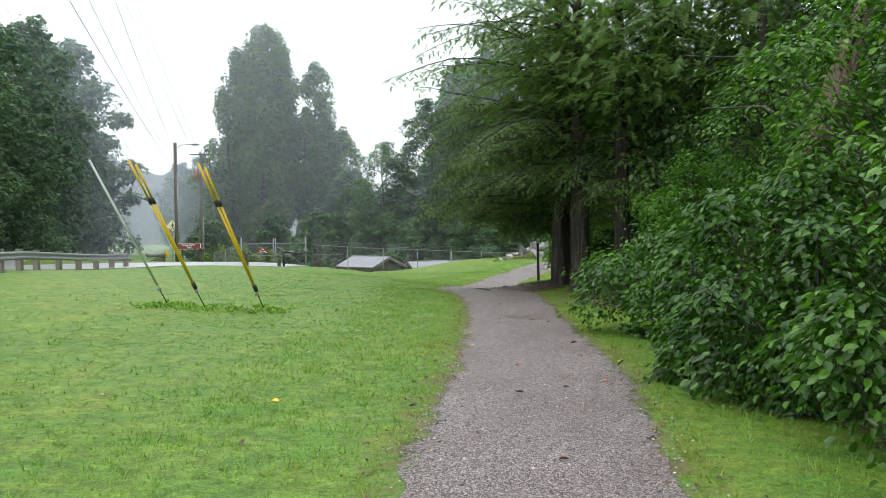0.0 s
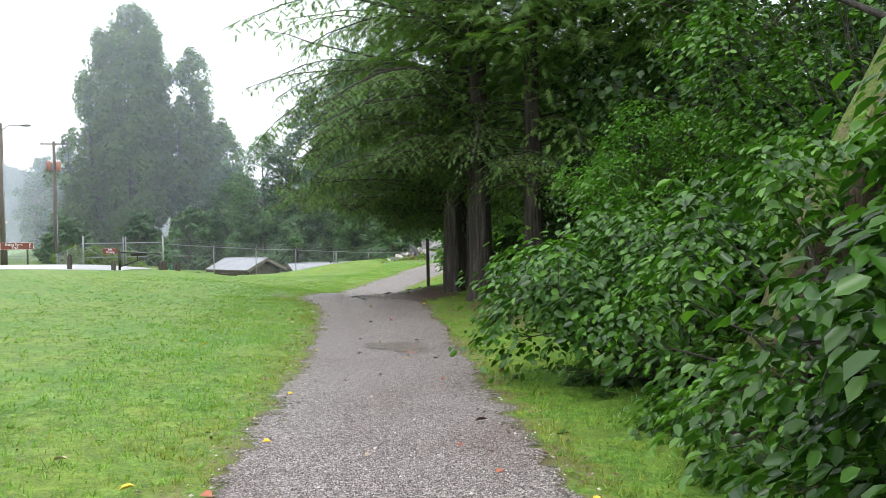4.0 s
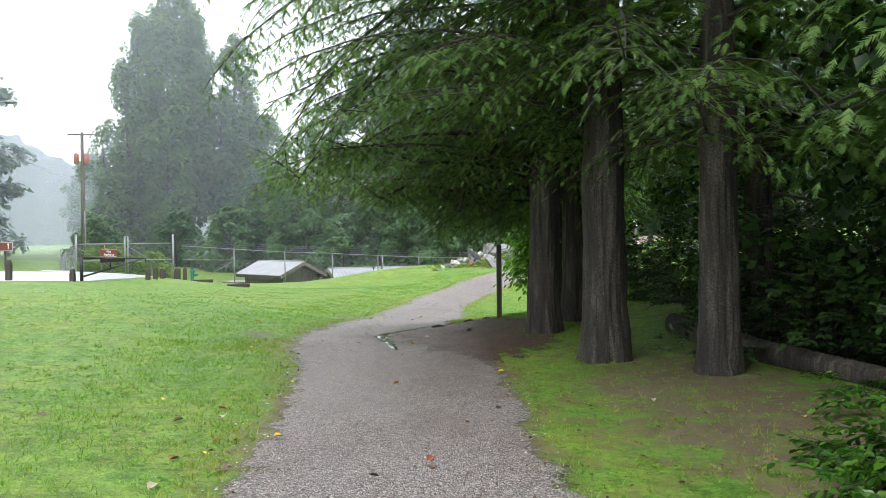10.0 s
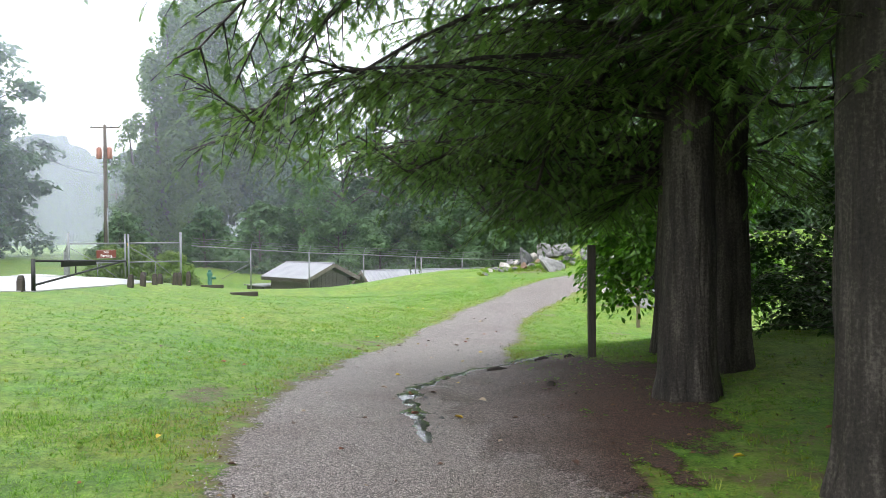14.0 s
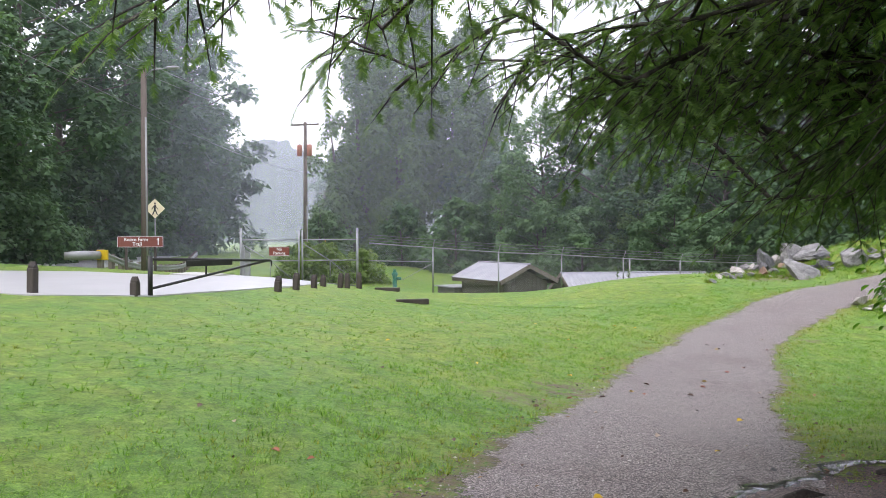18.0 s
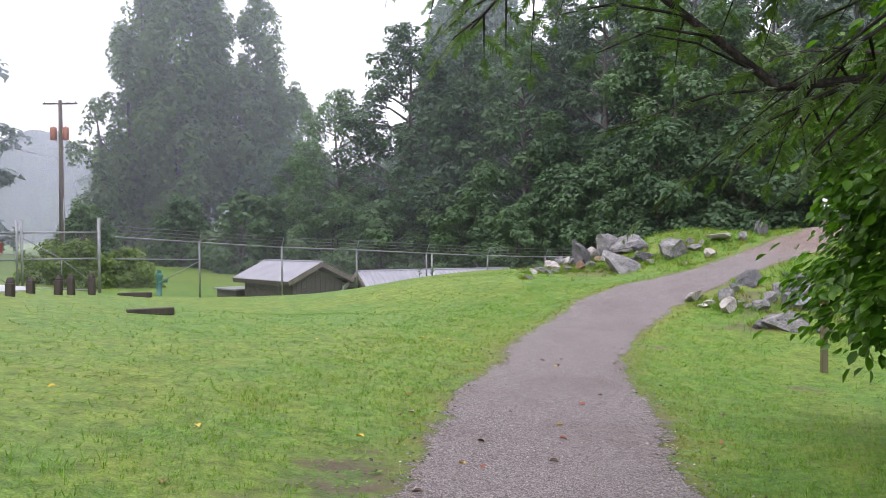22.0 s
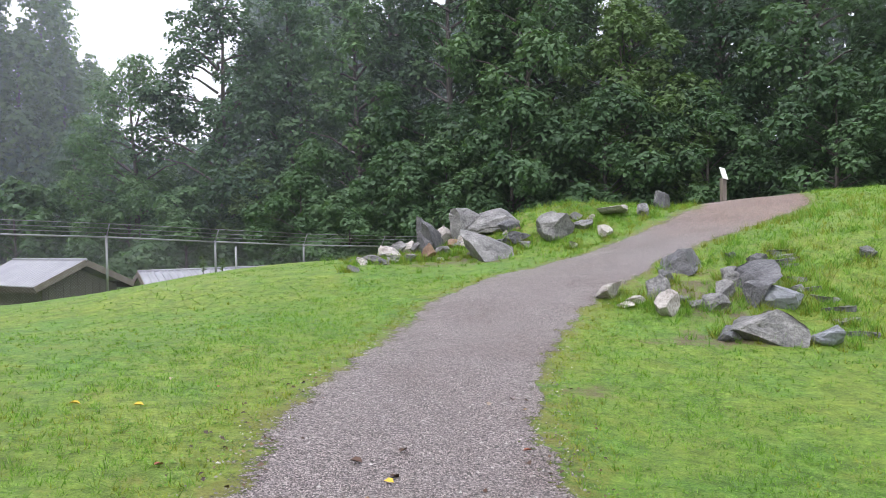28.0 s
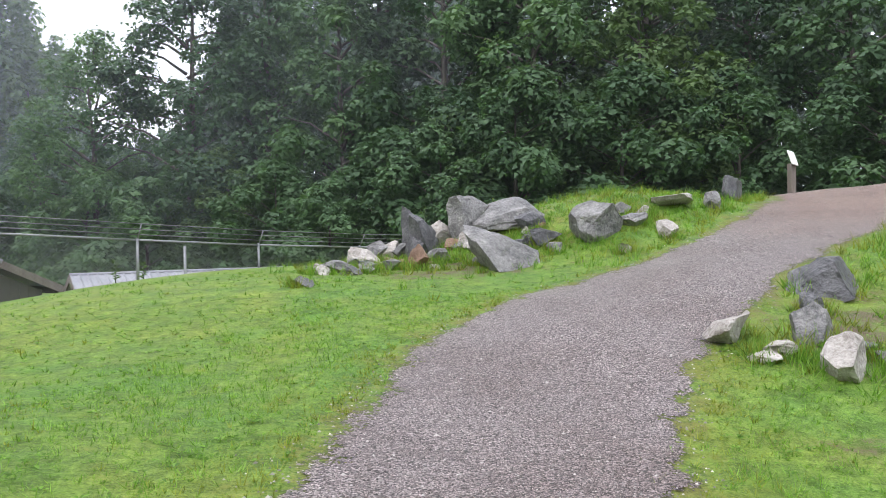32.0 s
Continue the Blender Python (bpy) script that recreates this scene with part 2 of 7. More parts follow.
def haze_sheet_material(name, amount):
    """Haze painted on a sheet: mostly clear, the rest pale blue and scattering the sky's light."""
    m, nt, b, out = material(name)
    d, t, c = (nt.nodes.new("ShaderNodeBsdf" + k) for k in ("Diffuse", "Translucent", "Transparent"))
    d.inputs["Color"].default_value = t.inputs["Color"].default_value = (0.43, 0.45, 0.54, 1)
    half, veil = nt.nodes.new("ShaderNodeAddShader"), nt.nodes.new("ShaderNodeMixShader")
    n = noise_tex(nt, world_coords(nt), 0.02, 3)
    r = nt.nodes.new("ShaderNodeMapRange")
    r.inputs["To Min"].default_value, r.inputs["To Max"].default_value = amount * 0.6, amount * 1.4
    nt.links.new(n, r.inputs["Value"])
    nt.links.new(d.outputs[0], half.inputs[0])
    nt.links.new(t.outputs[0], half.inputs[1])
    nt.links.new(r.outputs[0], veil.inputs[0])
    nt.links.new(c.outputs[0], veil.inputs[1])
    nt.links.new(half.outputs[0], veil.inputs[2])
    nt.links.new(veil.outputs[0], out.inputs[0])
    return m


LAWN = lawn_material()
BLADE = leaf_material("grass_blade", (0.07, 0.155, 0.016), (0.135, 0.27, 0.032), (0.3, 0.46, 0.11), 0.36, 0.46, 3.0, 0.45, 0.65)
STRAW = leaf_material("straw_grass", (0.1, 0.12, 0.02), (0.24, 0.28, 0.04), (0.4, 0.4, 0.12), 0.5, 0.35, 4.0, 0.25)
GRAVEL = gravel_material(tint=(1.12, 0.87, 0.73), earth=(12.0, 15.5))
SOIL = surface("needle_soil", [(0.3, (0.03, 0.02, 0.015)), (0.55, (0.075, 0.048, 0.036)), (0.8, (0.14, 0.1, 0.08))], 2.5, 0.75, 0, 55, 0.9, 0.03, where="Object")
NEEDLE_FLOOR = gravel_material("needle_strewn_gravel", (0.36, 0.21, 0.17), 100.0, 0.55, (3.2, 4.7))
MUD = surface("wet_mud", [(0.3, (0.014, 0.012, 0.011)), (0.7, (0.06, 0.052, 0.046))], 4, 0.07, 0, 30, 0.35, 0.012, spec=0.8)
PUDDLE = gravel_material("damp_gravel", (0.72, 0.66, 0.6), 75.0, 0.28)
ASPHALT = surface("wet_asphalt", [(0.3, (0.36, 0.36, 0.37)), (0.7, (0.46, 0.46, 0.47))], 0.6, 0.35, 0, 60, 0.08, 0.003, spec=1.0)
CONCRETE = surface("pale_concrete", [(0.3, (0.42, 0.41, 0.39)), (0.7, (0.56, 0.55, 0.53))], 1.0, 0.4, 0, 40, 0.2, 0.004)
WOOD_DARK = surface("dark_wet_wood", [(0.3, (0.02, 0.016, 0.013)), (0.6, (0.06, 0.048, 0.04)), (0.85, (0.12, 0.1, 0.085))], 5, 0.6, 0, 50, 0.6, 0.01, (1, 1, 0.12))
WOOD_GREY = surface("weathered_wood", [(0.3, (0.1, 0.085, 0.07)), (0.6, (0.2, 0.175, 0.15)), (0.85, (0.3, 0.27, 0.24))], 4, 0.75, 0, 50, 0.5, 0.01, (1, 1, 0.1))
WOOD_POST = surface("treated_wood", [(0.3, (0.08, 0.075, 0.04)), (0.7, (0.17, 0.15, 0.085))], 5, 0.65, 0, 50, 0.4, 0.008, (1, 1, 0.12))
POLE_WOOD = surface("pole_wood", [(0.3, (0.075, 0.06, 0.05)), (0.7, (0.165, 0.135, 0.115))], 4, 0.8, 0, 40, 0.5, 0.01, (1, 1, 0.06))
GALV = surface("galvanised_steel", [(0.3, (0.2, 0.21, 0.215)), (0.7, (0.34, 0.35, 0.355))], 6, 0.5, 0.5, 70, 0.05, 0.002)
PAINT_BLACK = surface("worn_black_paint", [(0.3, (0.014, 0.014, 0.015)), (0.62, (0.03, 0.03, 0.03)), (0.72, (0.2, 0.19, 0.18))], 9, 0.4, 0.2, 40, 0.15, 0.003)
YELLOW = surface("yellow_plastic", [(0.3, (0.55, 0.36, 0.01)), (0.7, (0.72, 0.5, 0.03))], 4, 0.4, 0, 60, 0.05, 0.002)
GREY_PLASTIC = surface("pale_green_plastic", [(0.3, (0.4, 0.48, 0.43)), (0.7, (0.52, 0.58, 0.54))], 4, 0.45, 0, 60, 0.05, 0.002)
RUBBER = surface("black_rubber", [(0.3, (0.012, 0.012, 0.013)), (0.7, (0.03, 0.03, 0.03))], 8, 0.5, 0, 60, 0.1, 0.002)
WIRE = surface("dark_cable", [(0.3, (0.1, 0.1, 0.105)), (0.7, (0.2, 0.2, 0.205))], 8, 0.4, 0.5, 60, 0.0)
SIGN_BROWN = surface("brown_sign_paint", [(0.3, (0.15, 0.035, 0.022)), (0.7, (0.19, 0.05, 0.032))], 3, 0.4, 0, 90, 0.02, 0.001)
SIGN_WHITE = surface("white_sign_paint", [(0.3, (0.72, 0.72, 0.7)), (0.7, (0.82, 0.82, 0.8))], 3, 0.4, 0, 90, 0.02, 0.001)
SIGN_AMBER = surface("faded_yellow_sign", [(0.3, (0.66, 0.58, 0.36)), (0.7, (0.78, 0.7, 0.5))], 3, 0.4, 0, 90, 0.02, 0.001)
SIGN_BLACK = surface("black_sign_paint", [(0.3, (0.015, 0.015, 0.015)), (0.7, (0.03, 0.03, 0.03))], 3, 0.45, 0, 90, 0.02, 0.001)
RUST = surface("rust_red_casing", [(0.3, (0.3, 0.11, 0.075)), (0.7, (0.46, 0.22, 0.165))], 3, 0.55, 0.1, 40, 0.1, 0.003)
PORCELAIN = surface("grey_porcelain", [(0.3, (0.45, 0.45, 0.46)), (0.7, (0.6, 0.6, 0.6))], 5, 0.2, 0, 60, 0.0)
VALVE_GREEN = surface("green_valve_paint", [(0.3, (0.015, 0.1, 0.075)), (0.7, (0.03, 0.17, 0.13))], 5, 0.4, 0, 60, 0.1, 0.003)
ROOF = metal_roof_material()
SIDING = surface("grey_board_siding", [(0.3, (0.06, 0.057, 0.052)), (0.7, (0.12, 0.112, 0.1))], 2, 0.75, 0, 30, 0.4, 0.01, (1, 1, 0.1))
ROCK = surface("grey_rock", [(0.3, (0.045, 0.045, 0.048)), (0.45, (0.15, 0.148, 0.148)), (0.58, (0.27, 0.264, 0.258)), (0.72, (0.5, 0.485, 0.465))], 3.0, 0.55, 0, 22, 1.0, 0.08)
ROCK_DARK = surface("dark_rock", [(0.3, (0.035, 0.036, 0.04)), (0.5, (0.11, 0.11, 0.118)), (0.75, (0.28, 0.28, 0.285))], 3.0, 0.42, 0, 22, 1.0, 0.08)
ROCK_PALE = surface("pale_rock", [(0.3, (0.13, 0.11, 0.095)), (0.45, (0.36, 0.33, 0.3)), (0.6, (0.55, 0.52, 0.49)), (0.75, (0.72, 0.69, 0.66))], 3.0, 0.6, 0, 22, 1.0, 0.08)
ROCK_BLUE = surface("blue_grey_slab", [(0.3, (0.1, 0.11, 0.125)), (0.5, (0.2, 0.215, 0.24)), (0.75, (0.34, 0.355, 0.38))], 2.0, 0.4, 0, 22, 0.7, 0.05)
ROCK_RED = surface("reddish_rock", [(0.3, (0.12, 0.07, 0.05)), (0.55, (0.27, 0.17, 0.12)), (0.8, (0.42, 0.33, 0.27))], 2.5, 0.65, 0, 18, 0.9, 0.05)
BARK = bark_material("hemlock_bark", [(0.36, (0.005, 0.004, 0.0035)), (0.5, (0.03, 0.024, 0.02)), (0.66, (0.115, 0.1, 0.087))])
MOSSY = bark_material("mossy_bark", [(0.32, (0.02, 0.014, 0.01)), (0.5, (0.08, 0.052, 0.038)), (0.72, (0.2, 0.15, 0.12))], 5.0, True)
BARK_FAR = bark_material("grey_bark", [(0.3, (0.05, 0.045, 0.04)), (0.6, (0.13, 0.115, 0.1)), (0.85, (0.25, 0.23, 0.2))], 4.0)
NEEDLE = leaf_material("hemlock_needles", (0.035, 0.075, 0.022), (0.09, 0.165, 0.045), (0.2, 0.3, 0.085), 0.5, 0.4, 0.8, 0.25, 0.35)
LEAF_SHRUB = leaf_material("shrub_leaf", (0.014, 0.046, 0.006), (0.042, 0.12, 0.012), (0.13, 0.275, 0.03), 0.3, 0.36, 1.3, 0.45, 0.5)
LEAF_FRESH = leaf_material("fresh_leaf", (0.028, 0.088, 0.008), (0.07, 0.19, 0.017), (0.17, 0.36, 0.036), 0.3, 0.45, 1.3, 0.5, 0.45)
LEAF_BRIGHT = leaf_material("young_tree_leaf", (0.035, 0.095, 0.008), (0.07, 0.175, 0.014), (0.15, 0.31, 0.03), 0.32, 0.48, 0.9, 0.4)
# Shade is put into this colour: a darkened leaf for thicket and shrub insides.
LEAF_SHADE = leaf_material("shade_dark_leaf", (0.012, 0.03, 0.009), (0.026, 0.062, 0.014), (0.055, 0.12, 0.024), 0.4, 0.3, 0.7, 0.3)
# Distance haze is put into the next three leaf colours: paler, with more blue.
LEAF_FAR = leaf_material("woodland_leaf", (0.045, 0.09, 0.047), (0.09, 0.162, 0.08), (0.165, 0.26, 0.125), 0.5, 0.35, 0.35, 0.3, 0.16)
LEAF_FAR_B = leaf_material("hazed_deep_leaf", (0.036, 0.072, 0.045), (0.07, 0.128, 0.07), (0.125, 0.205, 0.11), 0.5, 0.35, 0.35, 0.3, 0.16)
LEAF_FAR_C = leaf_material("hazed_light_leaf", (0.06, 0.105, 0.05), (0.105, 0.17, 0.07), (0.165, 0.24, 0.1), 0.55, 0.38, 0.4, 0.2, 0.16)
LEAF_PALE = leaf_material("pale_bush_leaf", (0.1, 0.16, 0.05), (0.18, 0.26, 0.08), (0.28, 0.36, 0.13), 0.5, 0.45, 0.6, 0.2, 0.2)
LEAF_FALLEN = [surface(n, [(0.3, a), (0.7, c)], 20, 0.5, 0, 90, 0.2, 0.002) for n, a, c in (("yellow_leaf", (0.6, 0.38, 0.02), (0.75, 0.52, 0.05)), ("red_leaf", (0.24, 0.06, 0.03), (0.36, 0.12, 0.06)), ("brown_leaf", (0.05, 0.025, 0.015), (0.12, 0.06, 0.035)), ("tan_leaf", (0.35, 0.26, 0.18), (0.5, 0.4, 0.3)))]
for sheet in (GRAVEL, NEEDLE_FLOOR, SOIL, PUDDLE):
    frayed(sheet)
HILL = surface("wooded_hill", [(0.3, (0.02, 0.03, 0.027)), (0.7, (0.06, 0.075, 0.065))], 0.05, 0.9, 0, 0.5, 0.9, 3.0, where="Object")


# ---- building helpers ----
def mesh_from(name, verts, faces, smooth=False):
    me = bpy.data.meshes.new(name)
    me.from_pydata([tuple(v) for v in verts], [], [tuple(f) for f in faces])
    if smooth:
        me.polygons.foreach_set("use_smooth", [True] * len(me.polygons))
    me.update()
    return me


def mesh_np(name, verts, faces):
    """A mesh from arrays: verts (n, 3), faces (m, k), all with k corners."""
    me = bpy.data.meshes.new(name)
    m, k = faces.shape
    me.vertices.add(len(verts))
    me.vertices.foreach_set("co", np.ascontiguousarray(verts, dtype=np.float32).ravel())
    me.loops.add(m * k)
    me.loops.foreach_set("vertex_index", np.ascontiguousarray(faces, dtype=np.int32).ravel())
    me.polygons.add(m)
    me.polygons.foreach_set("loop_start", np.arange(0, m * k, k, dtype=np.int32))
    me.update(calc_edges=True)
    return me


def place(name, me, mat, parent=None, label=""):
    me.materials.append(mat)
    ob = new(name, me)
    if parent is not None:
        ob.parent = parent
    return tagged(ob, label) if label else ob


def part(name, bm, mat, parent, label="", smooth=False):
    """Links a bmesh as one mesh object under a thing or a part."""
    me = bpy.data.meshes.new(name)
    bm.to_mesh(me)
    bm.free()
    if smooth:
        me.polygons.foreach_set("use_smooth", [True] * len(me.polygons))
    return place(name, me, mat, parent, label)


def thing(name, x, y, z, label, category, group="", rz=0.0):
    ob = new(name)
    ob.matrix_basis = pose(x, y, z, 0, 0, rz)
    ob.empty_display_size = 0.2
    return tagged(ob, label, category, group)


def box(x, y, z, sx, sy, sz, bevel=0.006, turn=None):
    """A bevelled block, centred at x, y with its foot at z."""
    bm = bmesh.new()
    m = Matrix.Translation((x, y, z + sz / 2)) @ (turn or Matrix.Identity(4)) @ Matrix.Diagonal((sx, sy, sz, 1))
    bmesh.ops.create_cube(bm, size=1, matrix=m)
    if bevel:
        bmesh.ops.bevel(bm, geom=bm.edges[:], offset=bevel, segments=1, affect="EDGES")
    return bm


def tube_data(points, radii, sides=8, wobble=0.0, rng=None, cap=True):
    pts = [Vector(p) for p in points]
    verts, faces = [], []
    up = Vector((0.13, 0.31, 0.94))
    for i, p in enumerate(pts):
        d = (pts[min(i + 1, len(pts) - 1)] - pts[max(i - 1, 0)]).normalized()
        a = d.cross(up)
        if a.length < 0.05:
            a = d.cross(Vector((1, 0, 0)))
        a.normalize()
        c = d.cross(a)
        for k in range(sides):
            t = 2 * math.pi * k / sides
            r = radii[i]
            if wobble:
                r *= 1 + wobble * noise.noise(Vector((math.cos(t) * 1.3, math.sin(t) * 1.3, p.z * 0.6 + p.x)))
            verts.append(p + a * (r * math.cos(t)) + c * (r * math.sin(t)))
    n = len(pts)
    for i in range(n - 1):
        for k in range(sides):
            k2 = (k + 1) % sides
            faces.append((i * sides + k, i * sides + k2, (i + 1) * sides + k2, (i + 1) * sides + k))
    if cap:
        faces.append(tuple(reversed(range(sides))))
        faces.append(tuple((n - 1) * sides + k for k in range(sides)))
    return verts, faces


def tube(name, points, radii, mat, parent=None, sides=8, wobble=0.0, label=""):
    if not isinstance(radii, (list, tuple)):
        radii = [radii] * len(points)
    v, f = tube_data(points, radii, sides, wobble)
    me = mesh_from(name, v, f, sides > 4)
    return place(name, me, mat, parent, label)


def text_mesh(words, size):
    cu = bpy.data.curves.new("words", "FONT")
    cu.body, cu.size, cu.extrude, cu.align_x, cu.align_y = words, size, 0.002, "CENTER", "CENTER"
    cu.offset = size * 0.012
    tmp = new("words", cu)
    me = bpy.data.meshes.new_from_object(tmp.evaluated_get(bpy.context.evaluated_depsgraph_get()))
    bpy.data.objects.remove(tmp)
    bpy.data.curves.remove(cu)
    return me


# ---- the ground: gentle swells of lawn, a dip behind the fence, a knoll at the far end ----
KX = (-40, -12, -4, 2, 8, 14, 24)
KY = (-10, 15.15, 27.15, 35.4, 42, 47, 52, 56, 60, 66, 80)
HEIGHTS = (
    (0, 0.08, 0.08, 0.21, 0.36, 0.36, 0.48),
    (0.5, 0.39, -0.02, -0.37, -0.55, -0.5, -0.71),
    (0.6, 0.43, -0.32, -0.55, -0.5, -0.56, -0.87),
    (0.16, 0.19, -0.3, -0.91, -0.35, -1.12, -1.38),
    (-0.08, 0.11, -0.58, -1.34, -1.55, -1.94, -1.73),
    (-0.14, 0.1, -0.73, -1.28, -1.8, -1.66, -1.05),
    (0.16, -0.14, -0.88, -1.06, -1.41, -1.32, 0.4),
    (0.62, -0.36, -1.22, -1.03, -0.65, 0.24, 1.17),
    (0.18, -0.85, -1.16, -0.54, -0.41, 0.51, 1.71),
    (-0.19, -1.48, -1.47, -0.67, -0.38, 0.83, 1.71),
    (-0.8, -2.73, -3.42, -3.07, -2.37, -0.25, 0.57),
)
HGT = np.array(HEIGHTS)


def weights(knots, v):
    n = len(knots)
    v = min(max(v, knots[0]), knots[-1])
    i = 0
    while i < n - 2 and v > knots[i + 1]:
        i += 1
    h = knots[i + 1] - knots[i]
    s = (v - knots[i]) / h
    w = np.zeros(n)
    w[i] += 2 * s**3 - 3 * s * s + 1
    w[i + 1] += 3 * s * s - 2 * s**3
    for j, g in ((i, s**3 - 2 * s * s + s), (i + 1, s**3 - s * s)):
        a, b = max(j - 1, 0), min(j + 1, n - 1)
        k = g * h / (knots[b] - knots[a])
        w[b] += k
        w[a] -= k
    return w


def ground(x, y):
    return float(weights(KY, y) @ HGT @ weights(KX, x)) + math.exp(-(((x - 9.7) / 2.9) ** 2) - ((y - 62.7) / 2.0) ** 2) + 0.12 * math.exp(-(((x - 4.3) / 1.1) ** 2) - ((y - 33.6) / 1.5) ** 2)


def ground_many(xs, ys):
    """Heights on a fine table, looked up by straight interpolation."""
    gx = np.clip((np.asarray(xs) + 40) / 0.25, 0, TABLE.shape[1] - 1.001)
    gy = np.clip((np.asarray(ys) + 10) / 0.25, 0, TABLE.shape[0] - 1.001)
    i, j = gx.astype(int), gy.astype(int)
    u, v = gx - i, gy - j
    return (TABLE[j, i] * (1 - u) * (1 - v) + TABLE[j, i + 1] * u * (1 - v) + TABLE[j + 1, i] * (1 - u) * v + TABLE[j + 1, i + 1] * u * v)


WX = np.array([weights(KX, x) for x in np.arange(-40, 24.1, 0.25)])
WY = np.array([weights(KY, y) for y in np.arange(-10, 80.1, 0.25)])
TABLE = WY @ HGT @ WX.T + np.outer(np.exp(-(((np.arange(-10, 80.1, 0.25) - 62.7) / 2.0) ** 2)), np.exp(-(((np.arange(-40, 24.1, 0.25) - 9.7) / 2.9) ** 2)))
TABLE += 0.12 * np.outer(np.exp(-(((np.arange(-10, 80.1, 0.25) - 33.6) / 1.5) ** 2)), np.exp(-(((np.arange(-40, 24.1, 0.25) - 4.3) / 1.1) ** 2)))


def spaced(lo, hi, step, far_lo, far_hi):
    a = list(np.arange(lo, hi + 0.01, step))
    d, p = step, hi
    while p < far_hi:
        d *= 1.25
        p += d
        a.append(p)
    d, p = step, lo
    while p > far_lo:
        d *= 1.25
        p -= d
        a.insert(0, p)
    return np.array(a)


# thin turf and bare earth: centre, half widths, strength
SHADED = ((1.0, 47.0, 9.0, 13.0, 0.3), (4.9, 24.15, 2.0, 6.5, 0.66), (9.5, 62, 4.5, 2.5, 0.5), (11.5, 54.5, 3, 3.5, 0.42), (0.2, 33.75, 0.8, 1.6, 0.6), (-0.9, 29.75, 0.9, 1.3, 0.55))
BARE_SPOTS = ((-0.05, 38.4, 0.7, 0.7, 0.68), (0.4, 39.9, 0.6, 1.4, 0.66), (-0.95, 31.55, 0.6, 0.8, 0.62), (8.7, 52.4, 1.4, 0.5, 0.68), (5.7, 49.9, 0.4, 0.4, 0.65), (9.4, 54.2, 1.2, 1.6, 0.65), (7.4, 46.9, 0.5, 0.4, 0.65), (6.6, 60.4, 2.2, 1.4, 0.6), (5.4, 24.15, 2.2, 6.5, 0.74))


def build_ground():
    xs, ys = spaced(-13, 18, 0.25, -900, 900), spaced(0, 68, 0.25, -600, 1400)
    gx, gy = np.meshgrid(xs, ys)
    gz = ground_many(gx.ravel(), gy.ravel())
    gz += np.array([0.025 * noise.noise(Vector((x * 0.9, y * 0.9, 3))) + 0.012 * noise.noise(Vector((x * 2.7, y * 2.7, 7))) for x, y in zip(gx.ravel(), gy.ravel())])
    n, m = len(xs), len(ys)
    idx = np.arange(n * m).reshape(m, n)
    f = np.stack([idx[:-1, :-1], idx[:-1, 1:], idx[1:, 1:], idx[1:, :-1]], -1).reshape(-1, 4)
    me = mesh_np("ground", np.stack([gx.ravel(), gy.ravel(), gz], -1), f)
    me.polygons.foreach_set("use_smooth", [True] * len(me.polygons))
    fx, fy = gx.ravel(), gy.ravel()
    d = off_path(fx, fy)
    straw = np.clip(np.where(fy < 34, 0.68, 0.6) - 0.8 * np.maximum(d, 0), 0, 1)
    earth = np.where(fy < 36, np.clip(0.58 - 1.1 * np.maximum(d, 0), 0, 1), 0)
    for cx, cy, rx, ry, s in SHADED:
        straw = np.maximum(straw, np.clip(s * (1.25 - 0.8 * np.hypot((fx - cx) / rx, (fy - cy) / ry)), 0, s))
    for cx, cy, rx, ry, s in BARE_SPOTS:
        earth = np.maximum(earth, np.clip(s * (1.3 - 0.85 * np.hypot((fx - cx) / rx, (fy - cy) / ry)), 0, s))
    me.attributes.new("worn", "FLOAT", "POINT").data.foreach_set("value", straw.astype(np.float32))
    me.attributes.new("bare", "FLOAT", "POINT").data.foreach_set("value", earth.astype(np.float32))
    tagged(place("ground", me, LAWN), "wet mown lawn rolling past a gravel path", "lawn", kind="structure")


# the gravel path: centre line and half width
PATH = ((0.3, -8.85, 0.9), (0.45, -0.85, 0.9), (0.62, 4.15, 0.92), (1.0, 7.55, 1.02), (1.3, 11.15, 1.1), (1.62, 17.15, 1.12), (1.75, 22.15, 1.25), (1.8, 27.15, 1.5), (1.5, 30.15, 1.75), (1.5, 33.15, 1.55),
        (1.8, 37, 1.4), (2.2, 41, 1.3), (2.75, 44, 1.45), (3.2, 46.7, 1.15), (3.65, 48.7, 1.15), (4.45, 51, 1.1), (5.35, 53.2, 1.2), (6.4, 55.1, 1.4), (8.3, 56.85, 1.4), (10.4, 58.2, 1.35), (12.3, 59.3, 1.4), (15.2, 61.8, 1.5), (17.0, 64.6, 1.5), (20, 70, 1.6))


def path_at(s):
    """Catmull-Rom along PATH: centre, half width."""
    i = min(int(s), len(PATH) - 2)
    u = s - i
    p = [np.array(PATH[min(max(i + k, 0), len(PATH) - 1)], float) for k in (-1, 0, 1, 2)]
    return 0.5 * (2 * p[1] + (p[2] - p[0]) * u + (2 * p[0] - 5 * p[1] + 4 * p[2] - p[3]) * u * u + (3 * p[1] - p[0] - 3 * p[2] + p[3]) * u**3)


PATH_LINE = np.array([path_at(s) for s in np.arange(0, len(PATH) - 1, 0.1)])


def off_path(xs, ys):
    """Distance outside the path's edge (negative on the path)."""
    out = np.full(len(xs), 99.0)
    for x, y, w in PATH_LINE[::2]:
        out = np.minimum(out, np.hypot(xs - x, ys - y) - w)
    return out


